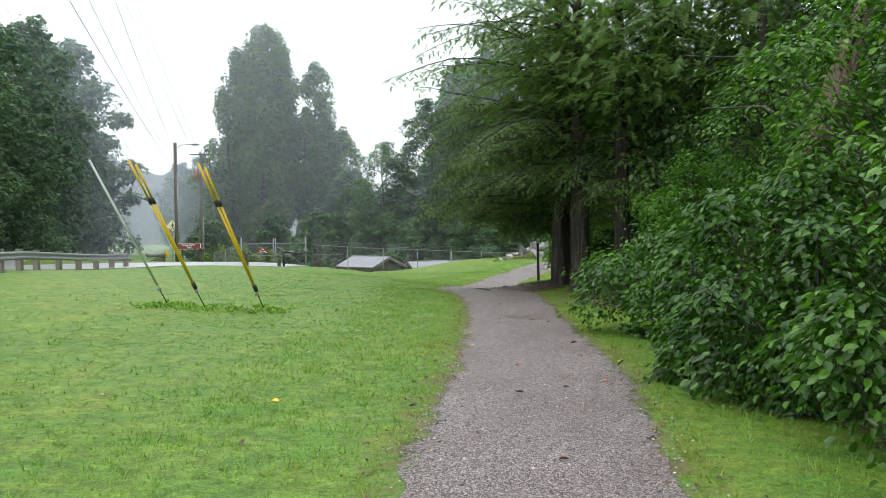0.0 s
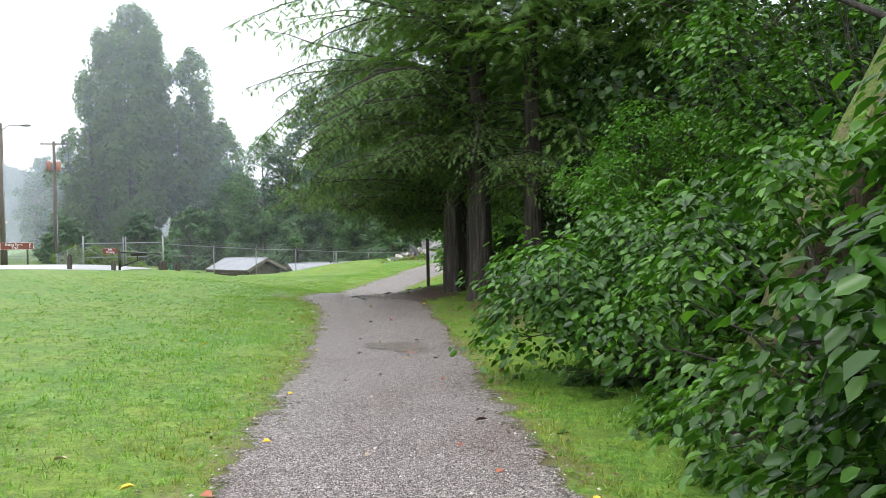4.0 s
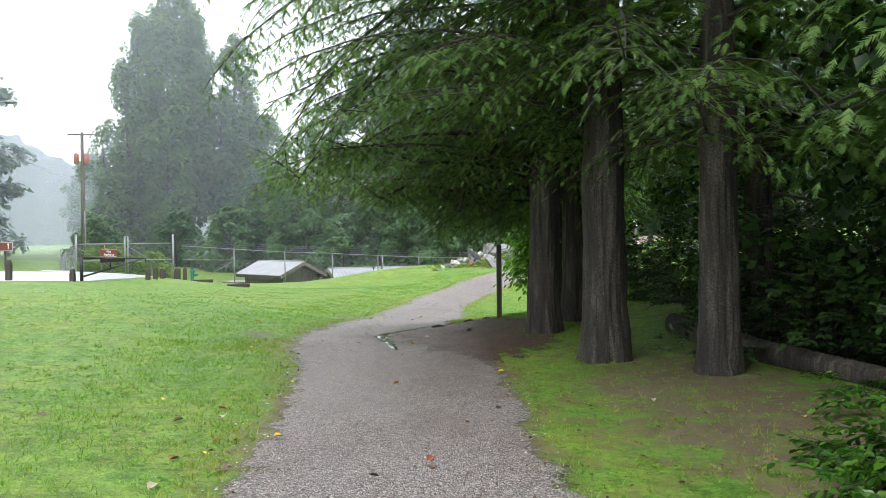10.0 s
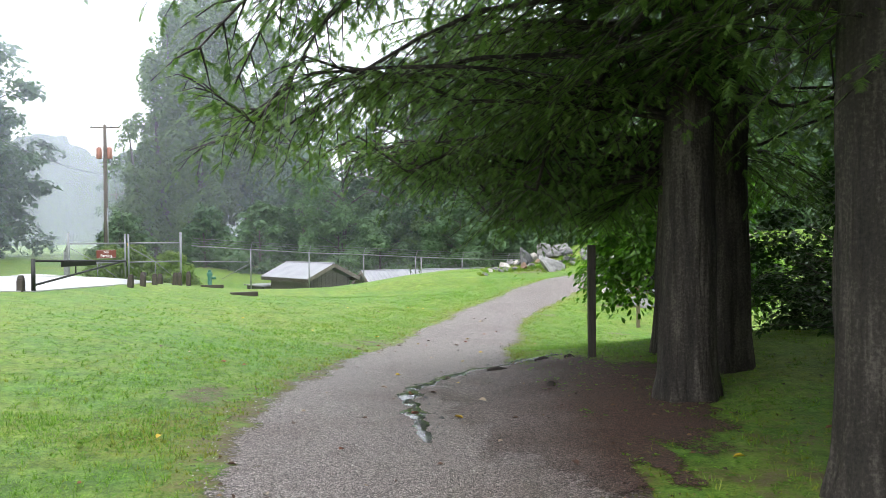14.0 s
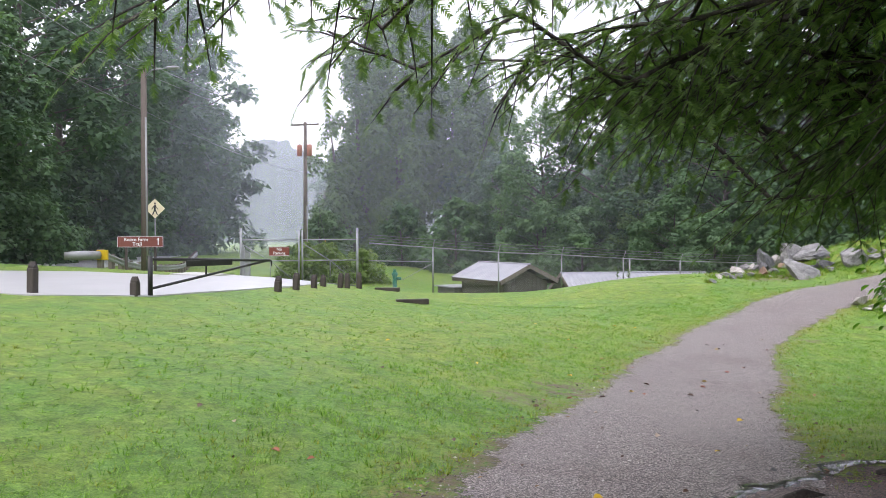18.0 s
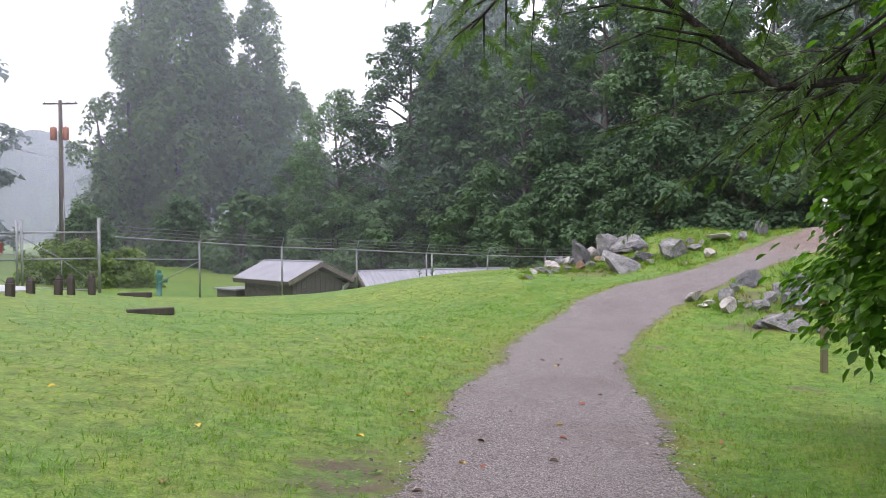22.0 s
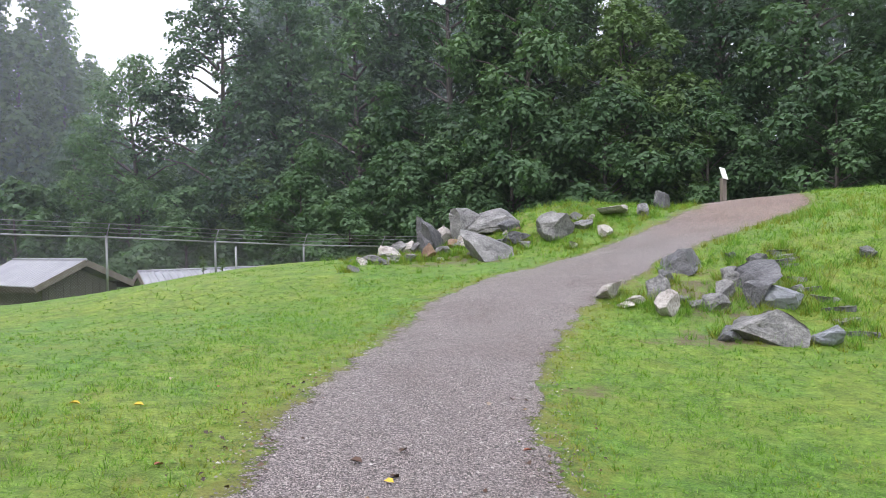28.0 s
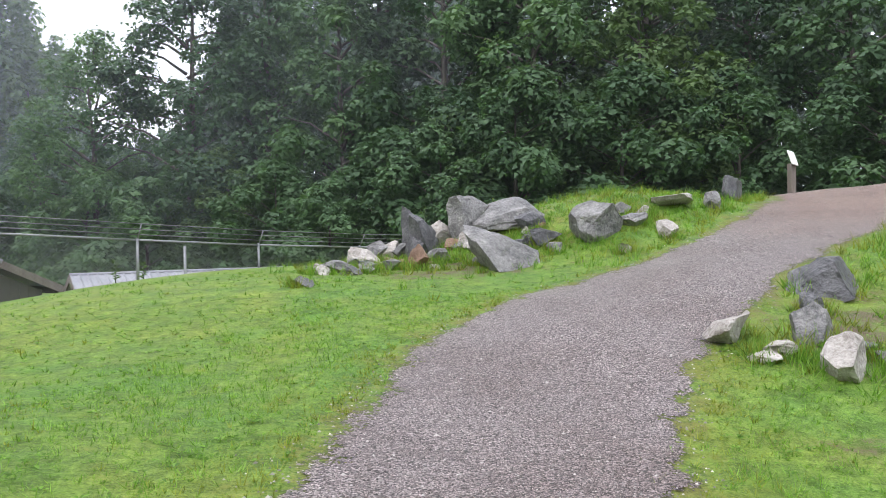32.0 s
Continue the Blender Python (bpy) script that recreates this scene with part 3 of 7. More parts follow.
def drape(name, rows, mat, lift=0.012, inner=0.4):
    """A sheet over the ground from rows of (x, y), sinking at its rim."""
    n = len(rows[0])
    flat = [p for r in rows for p in r]
    z = ground_many([p[0] for p in flat], [p[1] for p in flat])
    z += np.array([0.025 * noise.noise(Vector((x * 0.9, y * 0.9, 3))) + 0.012 * noise.noise(Vector((x * 2.7, y * 2.7, 7))) for x, y in flat])
    verts, faces, rim = [], [], []
    for k, (x, y) in enumerate(flat):
        i, j = divmod(k, n)
        q = min(i, len(rows) - 1 - i, j, n - 1 - j)
        rim.append(1.0 if q == 0 else inner if q == 1 else 0.0)
        verts.append((x, y, z[k] + lift * (0.4 if q == 0 else 1)))
    for i in range(len(rows) - 1):
        for j in range(n - 1):
            a = i * n + j
            faces.append((a, a + 1, a + n + 1, a + n))
    me = mesh_from(name, verts, faces, True)
    me.attributes.new("rim", "FLOAT", "POINT").data.foreach_set("value", rim)
    return place(name, me, mat)


def build_path():
    rows = []
    for s in np.arange(0, len(PATH) - 1.001, 0.05):
        x, y, w = path_at(s)
        x2, y2, _ = path_at(min(s + 0.05, len(PATH) - 1.01))
        d = math.hypot(x2 - x, y2 - y) or 1
        nx, ny = (y2 - y) / d, -(x2 - x) / d
        row = []
        for u in (-1, -0.84, -0.66, -0.44, -0.22, 0, 0.22, 0.44, 0.66, 0.84, 1):
            ww = w + 0.07 + 0.16 * noise.noise(Vector((x * 0.8 + u * 4, y * 0.6, 1))) + 0.13 * noise.noise(Vector((u * 9, y * 2.6, 5)))
            row.append((x + nx * ww * u, y + ny * ww * u))
        rows.append(row)
    tagged(drape("gravel_path", rows, GRAVEL), "wet grey crushed gravel footpath with ragged grassy edges", "path", kind="structure")


def blob(cx, cy, rx, ry, turn=0.0, rings=5, around=26, seed=0):
    """Rows of points of an uneven patch, for drape()."""
    rows = []
    for k in range(around + 1):
        t = 2 * math.pi * k / around
        row = []
        for r in range(rings):
            u = r / (rings - 1)
            q = 1 + 0.4 * noise.noise(Vector((math.cos(t) * 1.4 + seed, math.sin(t) * 1.4, seed))) + 0.28 * noise.noise(Vector((math.cos(t) * 4 + seed, math.sin(t) * 4, seed))) + 0.2 * noise.noise(Vector((math.cos(t) * 11 + seed, math.sin(t) * 11, seed)))
            px, py = rx * u * q * math.cos(t), ry * u * q * math.sin(t)
            c, s = math.cos(turn), math.sin(turn)
            row.append((cx + px * c - py * s, cy + px * s + py * c))
        rows.append(row)
    return rows


def patch(name, cx, cy, rx, ry, mat, label, category="soil", turn=0.0, lift=0.01, seed=0):
    rows = blob(cx, cy, rx, ry, turn, 7, 84, seed)
    n = len(rows[0])
    verts, faces, rim = [], [], []
    for row in rows:
        for j, (x, y) in enumerate(row):
            rim.append(1.0 if j == n - 1 else 0.55 if j == n - 2 else 0.1 if j == n - 3 else 0.0)
            nz = 0.025 * noise.noise(Vector((x * 0.9, y * 0.9, 3))) + 0.012 * noise.noise(Vector((x * 2.7, y * 2.7, 7)))
            verts.append((x, y, ground(x, y) + nz + (0.004 if j == n - 1 else lift)))
    for i in range(len(rows) - 1):
        for j in range(n - 1):
            a = i * n + j
            faces.append((a, a + n, a + n + 1, a + 1))
    me = mesh_from(name, verts, faces, True)
    me.attributes.new("rim", "FLOAT", "POINT").data.foreach_set("value", rim)
    tagged(place(name, me, mat), label, category, kind="structure")


build_ground()
build_path()
patch("woodland_floor", 12.5, 19.65, 6.2, 17, SOIL, "dark leaf-strewn earth under the thicket", seed=3)
# Dark sheet that paints the shade beneath the shrubs, in the soil material.
patch("shrub_floor", 5.2, 8.55, 1.9, 7.0, SOIL, "dark sheet painting the shade under the shrubs", seed=21)
patch("bare_soil", 3.2, 31.75, 1.6, 4.3, NEEDLE_FLOOR, "dark reddish bare soil and needles under hemlocks", seed=2, lift=0.022)


def rill(points, width, mat, label, lift, seed):
    """A crooked narrow channel over the gravel."""
    rows = []
    n = 26
    for (ax, ay), (bx, by) in zip(points, points[1:]):
        d = math.hypot(bx - ax, by - ay)
        nx, ny = (by - ay) / d, -(bx - ax) / d
        for k in range(n):
            u = k / n
            s = len(rows) / n
            wob = 0.14 * noise.noise(Vector((s * 1.9, seed, 0))) + 0.05 * noise.noise(Vector((s * 6, seed, 2)))
            w = width * max(0.3, 0.8 + 1.2 * noise.noise(Vector((s * 3.3, 4, seed))) + 0.7 * noise.noise(Vector((s * 13, 4, seed)))) * min(1, 0.25 + s / 1.2)
            cx, cy = ax + (bx - ax) * u + nx * wob, ay + (by - ay) * u + ny * wob
            rows.append([(cx + nx * w * q, cy + ny * w * q) for q in (-1, -0.4, 0.4, 1)])
    tagged(drape("mud_rill", rows, mat, lift), label, "rill", kind="structure")


RILL = ((1.75, 29.35), (1.55, 30.75), (1.45, 32.15), (1.75, 33.65), (2.4, 34.75), (3.3, 35.65), (3.9, 35.85))
rill(RILL, 0.14, MUD, "shining wet rain rill across the path", 0.027, 9)
patch("damp_patch", 1.85, 17.55, 0.55, 0.75, PUDDLE, "dark damp hollow in the gravel", "puddle", seed=11, lift=0.018)

# ---- roads ----
def sheet(name, outline, mat, label, category, lift=0.03):
    """A flat-lying paved sheet cut to an outline and laid on the ground, with a turned-down rim."""
    bm = bmesh.new()
    bm.faces.new([bm.verts.new((x, y, 0)) for x, y in outline])
    bmesh.ops.triangulate(bm, faces=bm.faces[:])
    for _ in range(4):
        long = [e for e in bm.edges if e.calc_length() > 2.0]
        if long:
            bmesh.ops.subdivide_edges(bm, edges=long, cuts=1)
            bmesh.ops.triangulate(bm, faces=bm.faces[:])
    for v in bm.verts:
        v.co.z = ground(v.co.x, v.co.y) + lift
    rim = bmesh.ops.extrude_edge_only(bm, edges=[e for e in bm.edges if e.is_boundary])
    for v in rim["geom"]:
        if isinstance(v, bmesh.types.BMVert):
            v.co.z -= 0.12
    bmesh.ops.recalc_face_normals(bm, faces=bm.faces[:])
    me = bpy.data.meshes.new(name)
    bm.to_mesh(me)
    bm.free()
    tagged(place(name, me, mat), label, category, kind="structure")


sheet("road", ((-10.1, 41.3), (-8.7, 43.2), (-8.4, 46.5), (-8.6, 50), (-9.4, 54), (-11.2, 58.5), (-14.2, 57.8), (-12.6, 53), (-14, 51.9), (-17.6, 52.6), (-21, 51.2), (-27, 49), (-31, 62), (-40, 88), (-58, 130), (-64, 128), (-46, 86), (-37, 60), (-31, 40), (-27, 18), (-25, -40), (-19.5, -40), (-21.5, 18), (-24.6, 40), (-20, 41.6), (-14, 40.9)),
      ASPHALT, "wet grey asphalt drive joining the park road", "road")
sheet("sidewalk", ((-12.75, 52.6), (-14.05, 57), (-16.3, 62), (-21, 72), (-22.2, 71.5), (-17.6, 61.4), (-15.4, 56.4), (-14.0, 52.1)), CONCRETE, "pale concrete footway running beside the gate", "sidewalk", 0.06)


# ---- posts, rails and signs by the drive ----
def bollard(x, y, top, lean=0.0, spin=0.0):
    z = ground(x, y)
    h = max(0.3, top - z)
    t = thing("bollard", x, y, z - 0.05, "short dark wet timber bollard with chamfered top, on grass", "bollard", "bollards along the drive", spin)
    bm = box(0, 0, 0, 0.165, 0.165, h - 0.1, 0.015)
    bmesh.ops.rotate(bm, verts=bm.verts[:], matrix=Matrix.Rotation(lean, 3, "Y"))
    part("post", bm, WOOD_DARK, t)
    bm = bmesh.new()
    bmesh.ops.create_cone(bm, cap_ends=True, segments=8, radius1=0.095, radius2=0.06, depth=0.09, matrix=Matrix.Translation((math.sin(lean) * h, 0, h - 0.02)) @ Matrix.Rotation(math.pi / 8, 4, "Z"))
    bm2 = box(math.sin(lean) * (h - 0.1), 0, h - 0.11, 0.14, 0.14, 0.05, 0.01)
    part("cap", bm, WOOD_DARK, t)
    part("neck", bm2, WOOD_DARK, t)


for bx, by, btop, blean in ((-10.4, 41.7, 0.73, 0.02), (-8.95, 43.0, 0.38, 0.0), (-7.95, 47.8, 0.17, 0.06), (-8.1, 49.3, 0.19, 0.04), (-8.4, 51.3, 0.05, 0.03), (-8.75, 52.9, -0.03, 0.0), (-8.42, 53.6, -0.01, 0.05), (-8.55, 54.6, -0.05, 0.0), (-8.65, 56.1, -0.08, 0.0)):
    bollard(bx, by, btop, blean, 20 * blean)


def barrier_gate():
    """A swinging pipe gate, standing half open across the drive."""
    bx, by = -8.75, 43.25
    z = ground(bx, by)
    dx, dy = 0.9, 3.9
    ang = math.degrees(math.atan2(dy, dx))
    t = thing("barrier_gate", bx, by, z - 0.05, "worn black and white pipe swing gate beside the drive", "gate", "", ang)
    L = math.hypot(dx, dy)
    tube("hinge_post", [(0, 0, 0), (0, 0, 0.92)], 0.055, PAINT_BLACK, t, 10)
    tube("top_bar", [(0, 0, 0.86), (L, 0, 0.73)], 0.035, PAINT_BLACK, t, 10)
    tube("brace_bar", [(0.02, 0, 0.22), (L * 0.96, 0, 0.72)], 0.03, PAINT_BLACK, t, 10)
    tube("strut", [(L * 0.42, 0, 0.81), (L * 0.42, 0, 0.45)], 0.022, PAINT_BLACK, t, 8)
    tube("hook", [(L, 0, 0.73), (L + 0.05, 0, 0.71), (L + 0.06, 0, 0.58)], 0.018, PAINT_BLACK, t, 6)
    part("sign_board", box(L * 0.44, -0.05, 0.66, 1.5, 0.03, 0.14), PAINT_BLACK, t, "narrow dark board")


barrier_gate()


def guard_rail(points, label, reflector=False):
    x0, y0 = points[0]
    z0 = ground(x0, y0)
    t = thing("guard_rail", x0, y0, z0, label, "guardrail", "guardrails along the road")
    path = []
    for (ax, ay), (bx, by) in zip(points, points[1:]):
        n = max(1, round(math.hypot(bx - ax, by - ay) / 2.0))
        path += [(ax + (bx - ax) * k / n, ay + (by - ay) * k / n) for k in range(n)]
    path.append(points[-1])
    loc = [(x - x0, y - y0, ground(x, y) - z0) for x, y in path]
    for x, y, z in loc:
        part("post", box(x, y, z - 0.2, 0.2, 0.2, 0.98, 0.012), WOOD_GREY, t)
    prof = ((0.0, 0.40), (0.05, 0.43), (0.05, 0.49), (0.0, 0.53), (0.0, 0.57), (0.05, 0.61), (0.05, 0.67), (0.0, 0.70))
    verts, faces = [], []
    for k, (x, y, z) in enumerate(loc):
        a, b = loc[max(k - 1, 0)], loc[min(k + 1, len(loc) - 1)]
        d = math.hypot(b[0] - a[0], b[1] - a[1])
        nx, ny = (b[1] - a[1]) / d, -(b[0] - a[0]) / d
        for side in (0.115, 0.109):
            for o, h in prof:
                verts.append((x + nx * (o + side), y + ny * (o + side), z + h))
    m = len(prof)
    for k in range(len(loc) - 1):
        for s in (0, m):
            for j in range(m - 1):
                a = k * 2 * m + s + j
                faces.append((a, a + 1, a + 2 * m + 1, a + 2 * m))
    place("rail", mesh_from("rail", verts, faces, True), GALV, t, "corrugated galvanised rail")
    if reflector:
        tube("end_wing", [(0.1, -0.2, 0.55), (-0.2, -0.8, 0.55), (-0.75, -1.2, 0.55)], [0.17, 0.19, 0.15], GALV, t, 10, label="rounded steel rail end")
        part("marker", box(0.16, -0.1, 0.36, 0.5, 0.1, 0.4), YELLOW, t, "yellow reflective band")


guard_rail(((-14.4, 24), (-15.6, 30), (-16.2, 40.2)), "weathered timber post guardrail beside the park road")
guard_rail(((-19.9, 56.4), (-22.5, 62), (-27, 72), (-33, 84), (-40, 97)), "timber post guardrail with yellow marked end", True)


def timber(x, y, length, turn, label):
    t = part("landscape_timber", box(0, 0, 0, length, 0.2, 0.16, 0.015), WOOD_DARK, None)
    t.matrix_basis = pose(x, y, ground(x, y) - 0.04, 0, 0, turn)
    tagged(t, label, "timber")


timber(-4.95, 50.4, 0.95, 30, "dark squared timber lying in the grass")
timber(-8.3, 58.4, 1.0, 12, "dark squared timber lying near the fence")


# ---- poles and wires ----
def sag(a, b, drop, n=14):
    a, b = Vector(a), Vector(b)
    return [a.lerp(b, k / n) - Vector((0, 0, drop * 4 * (k / n) * (1 - k / n))) for k in range(n + 1)]


def guyed_pole():
    x, y = -6.7, 8.75
    z = ground(x, y)
    t = thing("utility_pole", x, y, z - 0.3, "tall brown wooden utility pole held by guy wires", "utility pole")
    tube("pole", [(0, 0, 0), (0, 0, 6), (0, 0, 11.6)], [0.17, 0.15, 0.12], POLE_WOOD, t, 14, 0.03)
    part("crossarm", box(0, 0, 11.1, 4.4, 0.1, 0.12), POLE_WOOD, t)


def guy_wire(ax, ay, tx, guard_mat, guards, label):
    """From an anchor in the grass up to the crossarm at tx."""
    z = ground(ax, ay)
    t = thing("guy_wire", ax, ay, z, label, "guy wire", "guy wires of the utility pole")
    tip = Vector((tx - ax, 8.75 - ay, 11.0 - z))
    d = tip.normalized()
    tube("anchor_rod", [-0.2 * d, 0.55 * d], 0.012, RUBBER, t, 8)
    for k in range(guards):
        d2 = (tip + Vector((0.4 * k, 0.0, -0.1 * k))).normalized()
        tube("cable", [0.5 * d, d2 * 3.6, d2 * tip.length], 0.0035, WIRE, t, 6)
        for a, b in ((0.68, 2.75), (2.75, 3.65 - 0.1 * k)) if guards > 1 else ((0.6, 3.65),):
            tube("cable_guard", [a * d2, b * d2], 0.022, guard_mat, t, 10)
        if guards > 1:
            tube("clamp", [2.68 * d2, 2.82 * d2], 0.036, RUBBER, t, 10)
            tube("strap", [0.56 * d2, 0.72 * d2], 0.036, RUBBER, t, 10)
    bm = bmesh.new()
    bmesh.ops.create_uvsphere(bm, u_segments=10, v_segments=6, radius=0.045, matrix=Matrix.Translation(0.5 * d))
    part("shackle", bm, GALV, t)


guyed_pole()
guy_wire(-3.78, 16.15, -6.6, YELLOW, 2, "guy wire pair in bright yellow plastic guards, anchored in grass")
guy_wire(-5.02, 16.1, -7.95, YELLOW, 2, "guy wire pair in yellow guards, anchored in grass")
guy_wire(-5.85, 16.25, -8.6, GREY_PLASTIC, 1, "guy wire in a pale greenish guard, anchored in grass")


def street_light():
    x, y = -19.9, 59.4
    z = ground(x, y)
    t = thing("street_light", x, y, z - 0.2, "brown wooden pole with an arm street lamp", "street light")
    tube("pole", [(0, 0, 0), (0, 0, 4), (0, 0, 8.95 - z)], [0.16, 0.145, 0.12], POLE_WOOD, t, 14, 0.03)
    tube("conduit", [(0.16, -0.06, 0), (0.13, -0.06, 7.2)], 0.04, GALV, t, 8)
    tube("arm", [(0, 0, 8.45 - z), (0.5, -0.1, 8.78 - z), (1.3, -0.2, 8.8 - z)], 0.03, GALV, t, 8)
    bm = bmesh.new()
    bmesh.ops.create_uvsphere(bm, u_segments=14, v_segments=8, radius=1, matrix=Matrix.Translation((1.6, -0.25, 8.78 - z)) @ Matrix.Diagonal((0.36, 0.16, 0.09, 1)))
    part("lamp_head", bm, GALV, t, "grey cobra lamp head", True)


def transformer_pole():
    x, y = -30.4, 100.9
    z = ground(x, y)
    t = thing("transformer_pole", x, y, z - 0.2, "wooden power pole with two rust-red transformers", "utility pole")
    top = 12.7 - z
    tube("pole", [(0, 0, 0), (0, 0, 6), (0, 0, top)], [0.24, 0.2, 0.15], POLE_WOOD, t, 14, 0.03)
    part("crossarm", box(0, 0, top - 0.35, 2.9, 0.12, 0.14), POLE_WOOD, t)
    for dx in (-1.3, -0.5, 0.6, 1.3):
        tube("insulator", [(dx, 0, top - 0.22), (dx, 0, top + 0.0)], [0.07, 0.04], PORCELAIN, t, 10)
    for dx in (-0.5, 0.52):
        can = tube("transformer", [(dx, -0.2, top - 3.35), (dx, -0.2, top - 3.3), (dx, -0.2, top - 2.35), (dx, -0.2, top - 2.25)], [0.22, 0.26, 0.26, 0.2], RUST, t, 16)
        tube("bushing", [(dx, -0.2, top - 2.25), (dx, -0.2, top - 2.0)], [0.06, 0.03], PORCELAIN, can, 8)
    tube("conduit", [(0.22, -0.1, 0), (0.2, -0.1, 6)], 0.05, GALV, t, 8)
    tube("guy_guard", [(3.0, -0.6, -0.4), (2.2, -0.45, 2.6)], 0.05, YELLOW, t, 8)
    tube("guy_cable", [(2.2, -0.45, 2.6), (0, 0, top - 1.2)], 0.015, WIRE, t, 6)
    return x, y


def far_pole(x, y, h):
    z = ground(x, y)
    t = thing("utility_pole", x, y, z - 0.2, "distant wooden utility pole with one crossarm", "utility pole")
    tube("pole", [(0, 0, 0), (0, 0, h)], [0.22, 0.15], POLE_WOOD, t, 10)
    part("crossarm", box(0, 0, h - 0.6, 2.6, 0.12, 0.14), POLE_WOOD, t)


street_light()
transformer_pole()
far_pole(-56, 168, 11.0)
WIRE_ENDS = ((-6.2, 8.75, 11.3, -20.3, 59.2, 9.2, -29.8, 100.9, 12.6), (-7.2, 8.75, 11.3, -21.0, 59.2, 9.0, -31.6, 100.9, 12.6), (-6.7, 8.75, 8.6, -20.0, 59.2, 6.9, -30.4, 100.9, 7.6))
for wa in WIRE_ENDS:
    pts = sag(wa[0:3], wa[3:6], 0.35) + sag(wa[3:6], wa[6:9], 0.5)[1:]
    w = tube("power_line", pts, 0.013, WIRE, None, 5)
    tagged(w, "dark power line strung between wooden poles", "power line", "power lines")
for dx in (-0.8, 0.7):
    w = tube("power_line", sag((-30.4 + dx, 100.9, 12.6), (-56 + dx, 168, ground(-56, 168) + 10.5), 0.8), 0.016, WIRE, None, 5)
    tagged(w, "dark power line strung between wooden poles", "power line", "power lines")


# ---- signs ----
def flat_words(words, size, mat, parent, x, y, z, label=""):
    """Upright lettering on the -y face of a board."""
    me = text_mesh(words, size)
    me.transform(pose(x, y, z, 90, 0, 0))
    return place("lettering", me, mat, parent, label)


def trail_sign():
    x, y = -17.9, 56.2
    z = ground(x, y)
    t = thing("trail_sign", x, y, z - 0.05, "brown trail sign with white lettering on two dark posts", "sign", "", 24)
    for dx in (-0.55, 0.55):
        part("post", box(dx, 0, 0, 0.1, 0.1, 1.42 - 0.05, 0.01), WOOD_DARK, t)
    b = 0.98
    part("panel", box(0, -0.07, b, 1.75, 0.03, 0.43), SIGN_BROWN, t)
    for sx, sy, w, h in ((0, b + 0.412, 1.71, 0.014), (0, b + 0.006, 1.71, 0.014)):
        part("border", box(sx, -0.088, sy, w, 0.006, h, 0), SIGN_WHITE, t, "thin white border")
    for sx in (-0.862, 0.862):
        part("border", box(sx, -0.088, b + 0.01, 0.014, 0.006, 0.41, 0), SIGN_WHITE, t, "thin white border")
    flat_words("Reece Farm", 0.19, SIGN_WHITE, t, -0.16, -0.089, b + 0.305, "white lettering")
    flat_words("Trail", 0.19, SIGN_WHITE, t, -0.12, -0.089, b + 0.125, "white lettering")
    bm = box(0.68, -0.089, b + 0.09, 0.035, 0.006, 0.22, 0)
    bmesh.ops.create_cone(bm, cap_ends=True, segments=3, radius1=0.065, radius2=0.065, depth=0.006, matrix=Matrix.Translation((0.68, -0.089, b + 0.32)) @ Matrix.Rotation(radians(90), 4, "X") @ Matrix.Rotation(radians(90), 4, "Z"))
    part("arrow", bm, SIGN_WHITE, t, "white upward arrow")


def crossing_sign():
    x, y = -21.1, 62.0
    z = ground(x, y)
    t = thing("crossing_sign", x, y, z - 0.1, "faded yellow diamond crossing sign on a steel post", "sign", "", 22)
    zc = 2.6 - z
    part("post", box(0, 0, 0, 0.06, 0.05, zc + 0.45), GALV, t)
    part("panel", box(0, -0.05, zc - 0.33 + 0.1, 0.66, 0.02, 0.66, 0.004, Matrix.Rotation(radians(45), 4, "Y")), SIGN_AMBER, t)
    bm = bmesh.new()
    for bx, bz, w, h, a in ((0.0, 0.04, 0.09, 0.28, 0.08), (-0.06, -0.19, 0.05, 0.27, 0.42), (0.07, -0.19, 0.05, 0.27, -0.4), (-0.09, 0.04, 0.04, 0.2, 0.6), (0.09, 0.04, 0.04, 0.2, -0.6), (0.01, 0.24, 0.08, 0.08, 0.0)):
        bmesh.ops.create_cube(bm, size=1, matrix=Matrix.Translation((bx, -0.064, zc + 0.1 + bz)) @ Matrix.Rotation(a, 4, "Y") @ Matrix.Diagonal((w, 0.006, h, 1)))
    part("symbol", bm, SIGN_BLACK, t, "black bars symbol")


def marker_post(x, y, top, label, sign):
    z = ground(x, y)
    t = thing("marker_post", x, y, z - 0.1, label, "post")
    part("post", box(0, 0, 0, 0.11, 0.11, top - z + 0.1, 0.008), WOOD_DARK if not sign else WOOD_POST, t)
    if sign:
        h = top - z + 0.1
        part("plate", box(-0.065, -0.03, h - 0.36, 0.012, 0.2, 0.34, 0.002), SIGN_BROWN, t, "small brown plate")
        part("plate_rim", box(-0.073, -0.03, h - 0.35, 0.004, 0.18, 0.02, 0), SIGN_WHITE, t, "white edge")
        part("plate_mark", box(-0.073, -0.03, h - 0.26, 0.004, 0.15, 0.035, 0), SIGN_WHITE, t, "white bars")
        part("plate_symbol", box(-0.073, -0.03, h - 0.16, 0.004, 0.07, 0.09, 0), SIGN_WHITE, t, "white mark")


